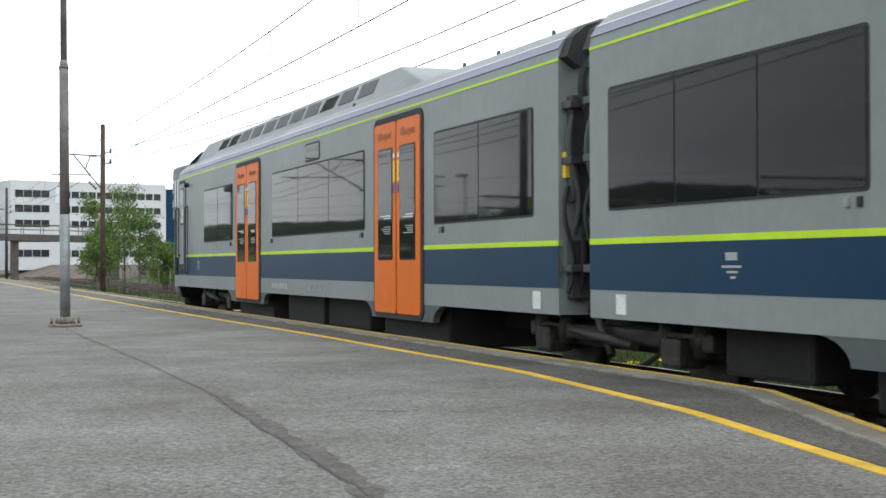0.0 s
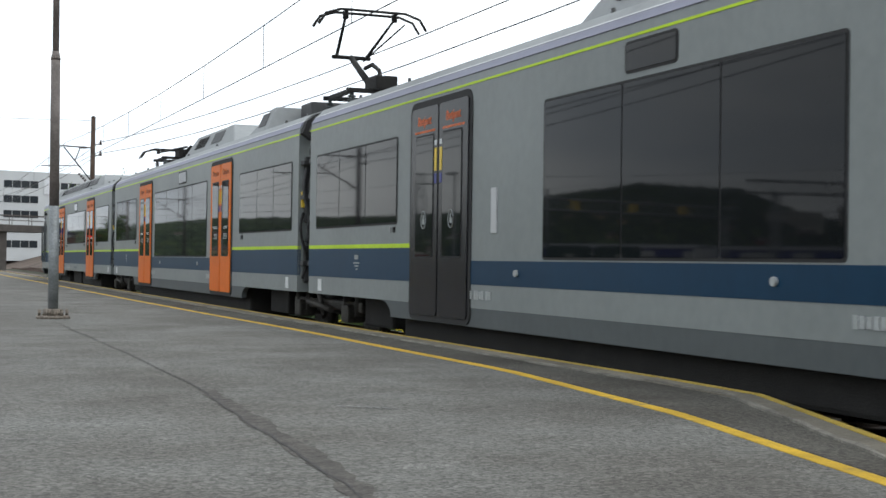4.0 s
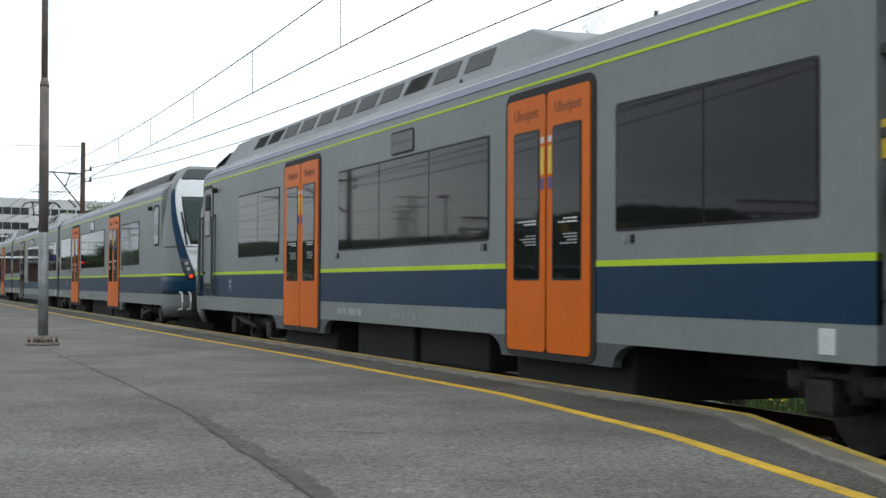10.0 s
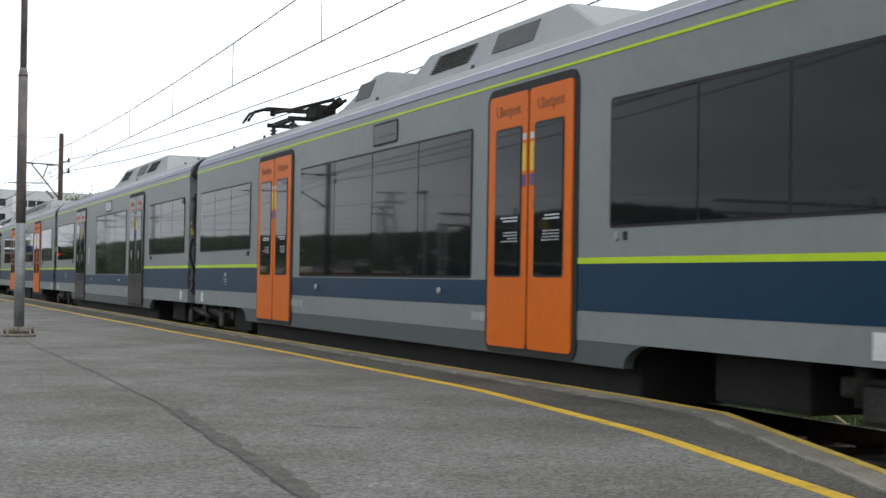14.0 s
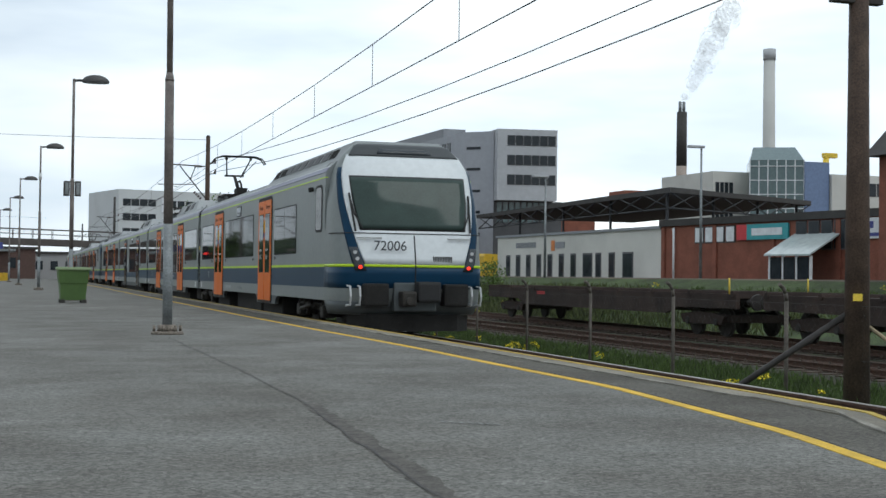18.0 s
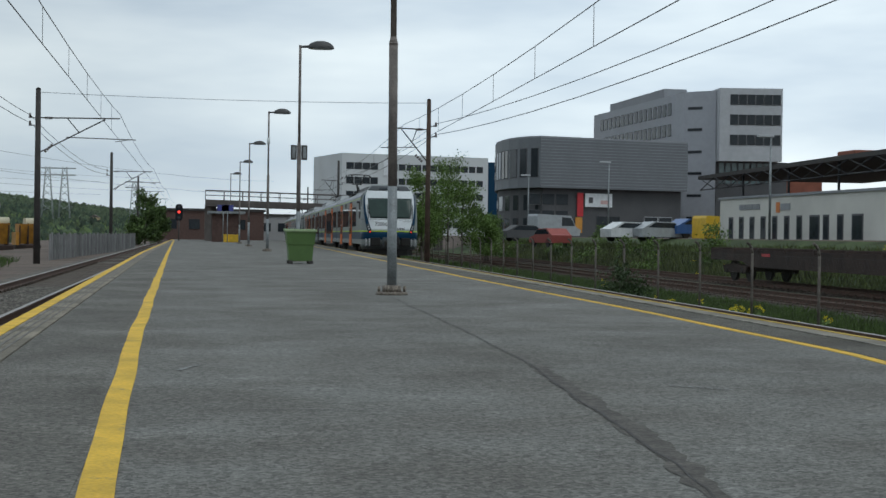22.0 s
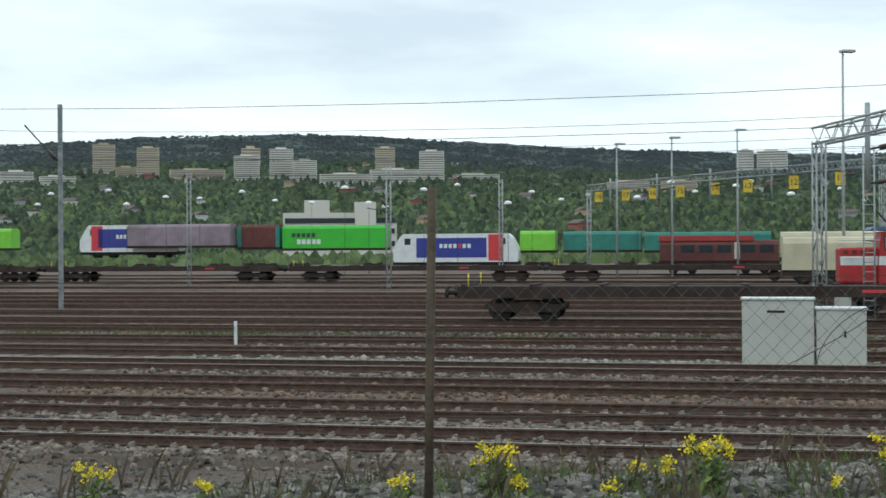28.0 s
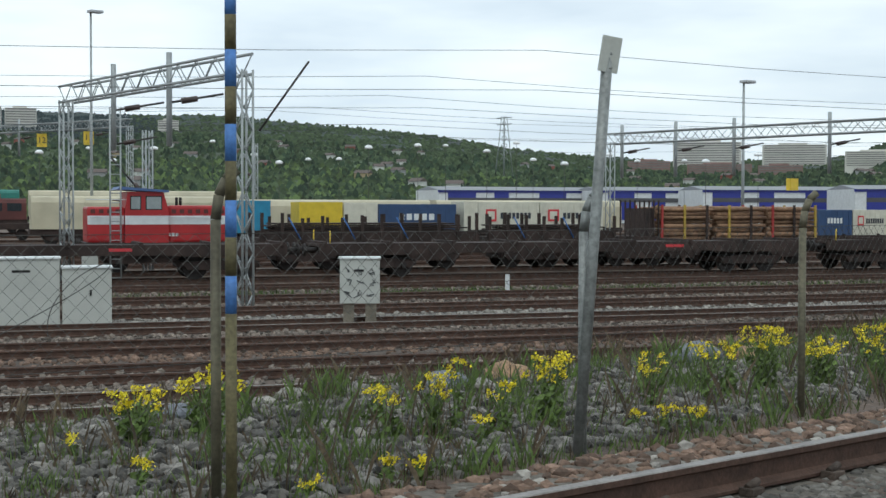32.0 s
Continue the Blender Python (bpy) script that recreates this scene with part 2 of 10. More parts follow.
def asphalt_material(name, dark, light):
    """Worn asphalt: single pale and dark stone chips in grey binder, faint patches, scuffs and dust."""
    m = bpy.data.materials.new(name)
    m.use_nodes = True
    nt = m.node_tree
    N, L = nt.nodes.new, nt.links.new
    b = nt.nodes["Principled BSDF"]
    b.inputs["Roughness"].default_value = 0.9
    b.inputs["Specular IOR Level"].default_value = 0.3
    co = N("ShaderNodeTexCoord")

    def noise_of(scale, detail, rough=0.55, squash=None):
        n = N("ShaderNodeTexNoise")
        n.inputs["Scale"].default_value = scale
        n.inputs["Detail"].default_value = detail
        n.inputs["Roughness"].default_value = rough
        if squash:
            mp = N("ShaderNodeMapping")
            mp.inputs["Scale"].default_value = squash
            L(co.outputs["Object"], mp.inputs["Vector"])
            L(mp.outputs[0], n.inputs["Vector"])
        else:
            L(co.outputs["Object"], n.inputs["Vector"])
        return n

    def rng(src, a, b_, c, d):
        r = N("ShaderNodeMapRange")
        r.inputs[1].default_value, r.inputs[2].default_value = a, b_
        r.inputs[3].default_value, r.inputs[4].default_value = c, d
        L(src, r.inputs[0])
        return r.outputs[0]

    def mul(u, v):
        k = N("ShaderNodeMath")
        k.operation = "MULTIPLY"
        L(u, k.inputs[0])
        L(v, k.inputs[1])
        return k.outputs[0]

    stone = N("ShaderNodeTexVoronoi")
    stone.inputs["Scale"].default_value = 62.0
    L(co.outputs["Object"], stone.inputs["Vector"])
    tone = N("ShaderNodeSeparateColor")
    L(stone.outputs["Color"], tone.inputs[0])
    fine = noise_of(150.0, 2, 0.6)
    grit = noise_of(24.0, 5, 0.8)
    patch = noise_of(0.75, 8, 0.62)
    wide = noise_of(0.22, 4, 0.6, (1.3, 0.7, 1.0))
    scuff = noise_of(1.7, 10, 0.74, (0.6, 1.5, 1.0))
    f = rng(tone.outputs[0], 0.0, 1.0, 0.58, 1.42)
    f = mul(f, rng(fine.outputs[0], 0.3, 0.7, 0.72, 1.28))
    f = mul(f, rng(grit.outputs[0], 0.3, 0.7, 0.74, 1.26))
    f = mul(f, rng(patch.outputs[0], 0.32, 0.68, 0.80, 1.18))
    f = mul(f, rng(wide.outputs[0], 0.32, 0.66, 0.90, 1.09))
    f = mul(f, rng(scuff.outputs[0], 0.56, 0.74, 1.0, 1.45))
    cm = N("ShaderNodeMix")
    cm.data_type = "RGBA"
    cm.inputs[6].default_value = (*dark, 1)
    cm.inputs[7].default_value = (*light, 1)
    L(rng(patch.outputs[0], 0.38, 0.62, 0.0, 1.0), cm.inputs[0])
    mx = N("ShaderNodeMix")
    mx.data_type = "RGBA"
    mx.blend_type = "MULTIPLY"
    mx.inputs[0].default_value = 1.0
    L(cm.outputs[2], mx.inputs[6])
    L(f, mx.inputs[7])
    L(mx.outputs[2], b.inputs["Base Color"])
    bp = N("ShaderNodeBump")
    bp.inputs["Strength"].default_value = 0.75
    bp.inputs["Distance"].default_value = 0.010
    L(grit.outputs[0], bp.inputs["Height"])
    L(bp.outputs[0], b.inputs["Normal"])
    return m


asphalt = asphalt_material("asphalt", (0.132, 0.125, 0.112), (0.150, 0.149, 0.138))
asphalt_worn = asphalt_material("worn_edge_asphalt", (0.112, 0.105, 0.092), (0.130, 0.125, 0.112))
asphalt_edge = asphalt_material("dark_edge_asphalt", (0.080, 0.073, 0.061), (0.097, 0.091, 0.079))



def worn_paint(name, col, under, seed):
    """Line paint rubbed through to the ground in ragged patches."""
    m = mat(name, col, 0.75, var=0.16, scale=4, bump=0.35, bscale=60, fine=55, stain=0.18)
    nt = m.node_tree
    b = nt.nodes["Principled BSDF"]
    src = b.inputs["Base Color"].links[0].from_socket
    co = nt.nodes.new("ShaderNodeTexCoord")
    mp = nt.nodes.new("ShaderNodeMapping")
    mp.inputs["Location"].default_value = (seed, seed * 2, 0)
    n = nt.nodes.new("ShaderNodeTexNoise")
    n.inputs["Scale"].default_value = 3.2
    n.inputs["Detail"].default_value = 12
    n.inputs["Roughness"].default_value = 0.78
    nt.links.new(co.outputs["Object"], mp.inputs["Vector"])
    nt.links.new(mp.outputs[0], n.inputs["Vector"])
    r = nt.nodes.new("ShaderNodeMapRange")
    r.inputs[1].default_value, r.inputs[2].default_value = 0.57, 0.66
    nt.links.new(n.outputs[0], r.inputs[0])
    mx = nt.nodes.new("ShaderNodeMix")
    mx.data_type = "RGBA"
    nt.links.new(r.outputs[0], mx.inputs[0])
    nt.links.new(src, mx.inputs[6])
    mx.inputs[7].default_value = (*under, 1)
    nt.links.new(mx.outputs[2], b.inputs["Base Color"])
    return m

# ---- lines of the plan ----
RAIL = -0.30          # rail head by the platform
YARD = -1.80          # rail head in the goods yard
SLOPE_R = 0.038       # the train's track leaves the platform's line a little
GAUGE = 0.7525


def right_x(y):
    return 7.13 + SLOPE_R * y


def edge_r(y):
    return 5.53 + SLOPE_R * y


def left_x(y):
    return -3.33 - 0.003 * y


def edge_l(y):
    return -1.55 - 0.0135 * y if y < 60 else -2.36 - 0.006 * (y - 60)


ANG_R = -math.degrees(math.atan(SLOPE_R))

gravel = mat("ballast", (0.21, 0.195, 0.175), 0.95, var=0.35, scale=2.0, bump=1.0, bscale=14, fine=22, stain=0.3)
gravel_rust = mat("rusty_ballast", (0.17, 0.13, 0.105), 0.95, var=0.3, scale=1.6, bump=1.0, bscale=16, fine=20, stain=0.25)
gravel_brown = mat("brown_grey_ballast", (0.12, 0.105, 0.086), 0.95, var=0.35, scale=2.0, bump=1.0, bscale=14, fine=22, stain=0.3)
rail_rust = mat("rail_rust", (0.098, 0.056, 0.040), 0.75, 0.3, var=0.25, scale=6, bump=0.2)
rail_top = mat("rail_worn_head", (0.26, 0.235, 0.215), 0.45, 0.6, var=0.25, scale=8)
concrete = mat("concrete_kerb", (0.235, 0.207, 0.160), 0.92, var=0.3, scale=3.5, bump=0.45, bscale=50, stain=0.5, fine=70)
concrete_tan = mat("tan_concrete_kerb", (0.225, 0.202, 0.160), 0.9, var=0.2, scale=2.0, bump=0.35, bscale=50, stain=0.35)
yellow_paint = worn_paint("yellow_line_paint", (0.70, 0.44, 0.03), (0.20, 0.17, 0.10), 3.0)
grass_mat = mat("grass", (0.05, 0.075, 0.022), 0.95, var=0.45, scale=0.8, bump=1.0, bscale=9, fine=14, stain=0.3)
yard_mat = mat("yard_gravel", (0.132, 0.098, 0.077), 0.95, var=0.3, scale=0.35, bump=1.0, bscale=10, fine=12, stain=0.35)

# ---- ground: one sheet, stepped down to the yard on one side ----
def ground_z(x, y):
    fence = -5.3 - 0.055 * max(y, 0)
    if x < fence:
        t = min(1.0, max(0.0, (fence - x - 2.8) / 6.0))
        return -0.62 - (1.45) * t * t * (3 - 2 * t)
    if x > 9.6 + 0.03 * y:
        d = x - 9.6 - 0.03 * y
        z = -0.95 - 0.30 * min(1.0, d / 2.0)
        if x > 26:
            z += min(2.2, (x - 26) * 0.28)
        return z
    return -0.62


rows_g = []
xs_g = [-5000, -2500, -1200, -700, -400, -250, -160, -100, -70, -50, -40, -32, -26, -22, -19, -17, -16, -15] + [-14 + 0.3 * i for i in range(31)] + [-4.6, -3, 0, 4, 7, 9, 9.6, 10.5, 11.5, 13, 15, 18, 21, 24, 26, 28, 31, 34, 40, 60, 100, 200, 400, 1000, 2500, 5000]
ys_g = [-5000, -1500, -500, -200, -100, -60, -40, -30, -20, -14, -10, -8, -6, -4, -2, 0, 1, 2, 3, 4, 5, 6, 7, 8, 9, 10, 11, 12, 13, 14, 15, 16, 18, 20, 22, 25, 30, 40, 50, 60, 80, 100, 130, 180, 250, 400, 800, 1800, 5000]
for yy in ys_g:
    rows_g.append([(xx, yy, ground_z(xx, yy)) for xx in xs_g])
ground = ribbon(rows_g, "ground", yard_mat, "grey-brown gravel ground of the railway land", "ground")

# ---- platform: asphalt between two concrete kerbs ----
def strip(fx0, fx1, ys, z0, z1=None):
    z1 = z0 if z1 is None else z1
    return [[(fx0(y), y, z0), (fx1(y), y, z1)] for y in ys]


PY = [-14, -4, 0, 3, 4, 5, 7, 7.75, 9, 12, 15, 18, 22, 27, 33, 40, 50, 62, 75, 90, 110, 135, 160, 175]


def kerb_out_r(y):
    return edge_r(y) - (max(0.0, 7.9 - max(y, 4.0)) * 0.36 if y < 7.9 else 0.0)


def kerb_in_r(y):
    return kerb_out_r(y) - (0.30 if y > 9 else 0.26)


def kerb_out_l(y):
    return edge_l(y) + (max(0.0, 7.8 - max(y, 4.0)) * 0.115 if y < 7.8 else 0.0)


def kerb_in_l(y):
    return kerb_out_l(y) + 0.40


def slab(fa, fb, ys, z_top, z_bot, name, material, label, category, kind="structure"):
    bm = bmesh.new()
    rows = [[bm.verts.new(p) for p in ((fa(y), y, z_bot), (fa(y), y, z_top), (fb(y), y, z_top), (fb(y), y, z_bot))] for y in ys]
    for a, b in zip(rows[:-1], rows[1:]):
        for i in range(4):
            bm.faces.new((a[i], a[(i + 1) % 4], b[(i + 1) % 4], b[i]))
    bm.faces.new(rows[0])
    bm.faces.new(rows[-1][::-1])
    bmesh.ops.recalc_face_normals(bm, faces=bm.faces[:])
    return thing(name, bm, material, label, category, kind=kind)


SAFE_R = [(-14, 3.05), (0, 3.40), (3.6, 3.62), (4.4, 3.9), (6.9, 4.53), (10.2, 4.98), (15.6, 5.24), (26, 5.50), (60, 6.7), (180, 11.2)]


def safe_r(y):
    for (a, u), (b, v) in zip(SAFE_R[:-1], SAFE_R[1:]):
        if y <= b:
            return u + (v - u) * (y - a) / (b - a) + 0.012 * math.sin(y * 0.8)
    return SAFE_R[-1][1]


slab(kerb_in_l, kerb_in_r, PY, 0.0, -0.8, "platform", asphalt, "worn grey asphalt railway platform with patches", "platform")
slab(kerb_out_l, kerb_in_l, PY, 0.012, -0.8, "kerb_left", concrete, "pale worn concrete platform kerb", "kerb")
slab(kerb_in_r, kerb_out_r, PY, 0.012, -0.8, "kerb_right", concrete_tan, "pale worn concrete platform kerb", "kerb")
rim_grey = mat("weathered_kerb_rim", (0.265, 0.248, 0.212), 0.92, var=0.35, scale=5, bump=0.5, bscale=45, stain=0.45, fine=60)
groove_dark = mat("dirty_kerb_groove", (0.15, 0.14, 0.125), 0.95, var=0.3, scale=3)
KY = [7.8 + 0.95 * i for i in range(60)]
for u in (0.165, 0.235, 0.305):
    slab(lambda y, u=u: kerb_out_l(y) + u, lambda y, u=u: kerb_out_l(y) + u + 0.02, KY, 0.0155, 0.0, "kerb_groove", groove_dark, "dark lengthwise groove in the kerb", "kerb")
slab(lambda y: safe_r(y) + 0.12, lambda y: kerb_in_r(y) - 0.004, [-6 + 0.75 * i for i in range(80)], 0.0035, -0.02, "edge_strip", asphalt_edge, "darker worn asphalt strip along the kerb", "platform")
slab(lambda y: kerb_in_r(y) - 0.012 + 0.012 * math.sin(y * 5.1), lambda y: kerb_in_r(y) + 0.032 + 0.014 * math.sin(y * 7.3) + 0.010 * math.sin(y * 13.1), [3.6 + 0.11 * i for i in range(280)], 0.017, -0.02, "kerb_rim", rim_grey, "pale crumbling inner rim of the kerb", "kerb")
paint_kerb = worn_paint("yellow_edge_paint", (0.48, 0.34, 0.05), (0.22, 0.20, 0.15), 9.0)
slab(kerb_out_l, lambda y: kerb_out_l(y) + 0.13, PY, 0.018, 0.0, "edge_line_left", yellow_paint, "worn yellow paint along the platform edge", "line")
slab(lambda y: kerb_out_r(y) - 0.06, lambda y: kerb_out_r(y) + 0.001, PY, 0.018, 0.0, "edge_line_right", paint_kerb, "faded yellow paint along the platform edge", "line")


SAFE_L = [(-14, -0.05), (0, -0.25), (4.4, -0.37), (6.75, -0.45), (9, -0.505), (12, -0.57), (18, -0.665), (31, -0.86), (55, -1.22), (180, -2.95)]


def safe_l(y):
    for (a, u), (b, v) in zip(SAFE_L[:-1], SAFE_L[1:]):
        if y <= b:
            return u + (v - u) * (y - a) / (b - a) + 0.006 * math.sin(y * 0.9) + 0.004 * math.sin(y * 2.3)
    return SAFE_L[-1][1]


LY = [-6 + 0.5 * i for i in range(90)] + [39 + 2.0 * i for i in range(66)]
slab(lambda y: kerb_in_l(y) + 0.004, lambda y: safe_l(y) - 0.02 + 0.03 * math.sin(y * 1.3), LY, 0.003, -0.02, "edge_strip", asphalt_worn, "darker worn asphalt strip beside the yellow line", "platform")
slab(safe_l, lambda y: safe_l(y) + 0.125, LY, 0.004, -0.01, "safety_line_left", yellow_paint, "wavy worn yellow safety line on asphalt", "line")
slab(safe_r, lambda y: safe_r(y) + 0.10, LY, 0.004, -0.01, "safety_line_right", yellow_paint, "worn yellow safety line on asphalt", "line")


# ---- railway tracks ----
RAIL_OUT = [(-0.065, -0.155), (0.065, -0.155), (0.065, -0.14), (0.012, -0.12), (0.012, -0.045), (0.036, -0.032), (0.036, -0.005), (0.03, 0.0), (-0.03, 0.0), (-0.036, -0.005), (-0.036, -0.032), (-0.012, -0.045), (-0.012, -0.12), (-0.065, -0.14)]


def rail_mesh(pts, side):
    """One rail, set off to a side of the line of points; the face on top is polished."""
    bm = bmesh.new()
    rings = []
    for i, p in enumerate(pts):
        a = Vector(pts[max(0, i - 1)])
        b = Vector(pts[min(len(pts) - 1, i + 1)])
        d = (b - a).normalized()
        r = Vector((d.y, -d.x, 0)).normalized()
        c = Vector(p) + r * side
        rings.append([bm.verts.new(c + r * u + Vector((0, 0, v))) for u, v in RAIL_OUT])
    n = len(RAIL_OUT)
    for a, b in zip(rings[:-1], rings[1:]):
        for i in range(n):
            fa = bm.faces.new((a[i], a[(i + 1) % n], b[(i + 1) % n], b[i]))
            fa.material_index = 1 if i in (6, 7, 8) else 0
    bmesh.ops.recalc_face_normals(bm, faces=bm.faces[:])
    return bm


def track(pts, name, label, sleeper_mat, near=None, spacing=0.64, bed=None, bed_mat=None, bed_half=1.75, top=None):
    tr = base(name, Matrix.Identity(4), label, "track", kind="structure")
    for s in (-GAUGE, GAUGE):
        part("rail", rail_mesh(pts, s), [rail_rust, top or rail_top], tr)
    if bed is not None:
        bm = bmesh.new()
        rings = []
        for i, p in enumerate(pts):
            a = Vector(pts[max(0, i - 1)])
            b = Vector(pts[min(len(pts) - 1, i + 1)])
            d = (b - a).normalized()
            r = Vector((d.y, -d.x, 0)).normalized()
            rings.append([bm.verts.new(Vector(p) + r * u + Vector((0, 0, v))) for u, v in ((-bed_half - 0.5, -bed - 0.24), (-bed_half, -bed), (bed_half, -bed), (bed_half + 0.5, -bed - 0.24))])
        for a, b in zip(rings[:-1], rings[1:]):
            for i in range(3):
                bm.faces.new((a[i], a[i + 1], b[i + 1], b[i]))
        bmesh.ops.recalc_face_normals(bm, faces=bm.faces[:])
        part("ballast_bed", bm, bed_mat or gravel, tr)
    me = sleeper_mesh(sleeper_mat)
    rest = bmesh.new()
    total, count = 0.0, 0
    for p, q in zip(pts[:-1], pts[1:]):
        p, q = Vector(p), Vector(q)
        seg = (q - p).length
        d = (q - p).normalized()
        yaw = math.atan2(-d.x, d.y)
        s = (math.ceil(total / spacing) * spacing) - total
        while s < seg:
            c = p + d * s
            mm = Matrix.Translation(c) @ Matrix.Rotation(yaw + random.uniform(-0.012, 0.012), 4, "Z")
            if near is not None and near[0] <= c.y <= near[1] and count < 290:
                share("sleeper", me, tr, mm)
                count += 1
            elif abs(c.y) < 130 and abs(c.x) < 90:
                add_box(rest, -1.25, 1.25, -0.12, 0.12, -0.36, -0.165 + random.uniform(-0.012, 0.006), 0, mm)
            s += spacing
        total += seg
    if len(rest.verts):
        ob = part("far_sleepers", rest, sleeper_mat, tr)
        ob["kind"] = "stuff"
    else:
        rest.free()
    return tr


SLEEPERS = {}


def sleeper_mesh(material):
    if material.name not in SLEEPERS:
        bm = bmesh.new()
        add_box(bm, -1.25, 1.25, -0.12, 0.12, -0.36, -0.165, 0.012)
        for s in (-GAUGE, GAUGE):
            for k in (-1, 1):
                add_box(bm, s + k * 0.115 - 0.04, s + k * 0.115 + 0.04, -0.05, 0.05, -0.166, -0.125, 0.008)
                add_tube(bm, (s + k * 0.12, -0.04, -0.125), (s + k * 0.12, 0.04, -0.10), 0.02, 0.02, 6)
        me = bpy.data.meshes.new("sleeper")
        bm.to_mesh(me)
        bm.free()
        me.materials.append(material)
        SLEEPERS[material.name] = me
    return SLEEPERS[material.name]


wood_sleeper = mat("creosoted_sleeper", (0.075, 0.055, 0.042), 0.9, var=0.3, scale=5, bump=0.4, rand=0.3)
grey_sleeper = mat("concrete_sleeper", (0.23, 0.20, 0.17), 0.9, var=0.2, scale=5, bump=0.3, rand=0.2)
near_l = [(left_x(y), y, RAIL) for y in (-60, -20, 0, 20, 50, 90, 140, 200, 280)]
track(near_l, "platform_track_left", "rusty rails with worn heads on grey ballast", wood_sleeper, (0, 60), bed=0.172, bed_mat=gravel_brown)
near_r = [(right_x(y), y, RAIL) for y in (-60, -20, 0, 20, 50, 90, 140, 200, 280, 420)]
track(near_r, "platform_track_right", "rails on dark ballast beside the platform", wood_sleeper, (6, 30), bed=0.2, bed_mat=gravel_rust)
SIDE_Y = (-60, 0, 20, 40, 60, 80, 110, 150, 220)
siding_bed = mat("weedy_siding_bed", (0.062, 0.052, 0.036), 0.95, var=0.4, scale=1.2, bump=1.0, bscale=14, fine=20, stain=0.3, col2=(0.052, 0.066, 0.026))
track([(21.2 + 0.03 * y, y, -0.80) for y in SIDE_Y], "siding_track", "rusty siding rails with weeds between the sleepers", wood_sleeper, (20, 60), bed=0.2, bed_mat=siding_bed, bed_half=1.3, top=rail_rust)
track([(17.6 + 0.035 * y, y, -0.9) for y in SIDE_Y], "siding_track", "rusty siding rails with weeds between the sleepers", wood_sleeper, (20, 60), bed=0.2, bed_mat=siding_bed, bed_half=1.3, top=rail_rust)

# yard tracks: parallel lines that bend toward the main line further on
YDIR = math.radians(-21.0)


def yard_line(off, z=YARD):
    """A yard track, off metres out, measured square to the yard from the eye."""
    pts = []
    n = Vector((-math.cos(YDIR), -math.sin(YDIR), 0))
    d = Vector((-math.sin(YDIR), math.cos(YDIR), 0))
    s_end = 20.0 if off < 30 else 75.0
    for s in (-260, -120, -60, -30, -10, 0, 8, 14, s_end):
        p = n * off + d * s
        pts.append((p.x, p.y, z))
    ang = YDIR
    p = n * off + d * s_end
    step = 6.0
    while p.y < 330:
        ang = min(math.radians(1.5), ang + math.radians(2.6 if p.y < 140 else 0.2) * min(1.0, 14.0 / max(off, 5)))
        p = p + Vector((-math.sin(ang), math.cos(ang), 0)) * step
        pts.append((p.x, p.y, z))
        step = min(20.0, step * 1.08)
    return pts


rail_dull = mat("rail_dull_head", (0.23, 0.205, 0.18), 0.5, 0.6, var=0.2, scale=8)
YARD_OFF = [19.6, 23.1, 27.3, 31.5, 35.8, 40.4, 46.0, 51.0, 57.0, 63.5, 69.0, 75.0, 82.0, 95.0, 110.0, 124.0, 140.0]
for i, off in enumerate(YARD_OFF):
    track(yard_line(off), "yard_track", "rusty yard track on grey gravel", grey_sleeper if i in (0, 1, 3, 7, 11, 15) else wood_sleeper, (-12, 60) if i < 3 else None, bed=0.17, bed_mat=gravel if i in (4,) else yard_mat, top=rail_dull if i in (0, 3) else rail_rust)


# ---- the electric passenger train: two sets of four cars ----
def livery(name, col, rough=0.38, dirt=0.16):
    """Coach paint with dust that runs down and thin soft grime."""
    m = mat(name, col, rough, var=0.05, scale=0.9, fine=9.0, stain=dirt * 0.6, spec=0.14)
    return m


coach_grey = livery("coach_grey_paint", (0.236, 0.257, 0.256))
coach_dark = livery("coach_skirt_grey_paint", (0.100, 0.112, 0.116), 0.5)
coach_blue = livery("coach_blue_paint", (0.006, 0.037, 0.080), 0.4)
coach_lime = livery("coach_lime_paint", (0.50, 0.70, 0.03), 0.4, 0.05)
coach_violet = livery("coach_cant_rail_violet", (0.24, 0.245, 0.32), 0.4)
coach_silver = livery("coach_cant_rail_silver", (0.52, 0.53, 0.54), 0.4)
coach_roof = livery("coach_roof_grey", (0.33, 0.345, 0.35), 0.6, 0.4)
coach_orange = livery("door_orange_paint", (0.71, 0.150, 0.003), 0.42, 0.1)
coach_black = mat("door_black_paint", (0.012, 0.012, 0.016), 0.22, var=0.2, spec=0.22)
coach_white = livery("front_white_paint", (0.72, 0.75, 0.77), 0.28, 0.08)
rubber = mat("black_rubber", (0.018, 0.018, 0.019), 0.75, var=0.2)
# Grime black; underfloor shade is put into it and the bogie steel.
under_black = mat("underframe_shade_grime", (0.013, 0.012, 0.011), 0.85, var=0.35, scale=3, bump=0.4)
under_steel = mat("bogie_steel", (0.045, 0.041, 0.036), 0.6, 0.4, var=0.4, scale=5, bump=0.3)
gangway_mat = mat("gangway_end_grey", (0.045, 0.046, 0.048), 0.6, var=0.25, scale=4)
tint = mat("tinted_window_glass", (0.008, 0.009, 0.011), 0.03, var=0.1, spec=0.17)
screen_glass = mat("windscreen_glass", (0.045, 0.066, 0.060), 0.06, var=0.1, spec=0.14)
lens_glass = mat("lamp_lens", (0.035, 0.042, 0.05), 0.10, spec=0.35)
lamp_red = mat("tail_lamp_glow", (1.0, 0.035, 0.012), 0.3, emit=1.5)
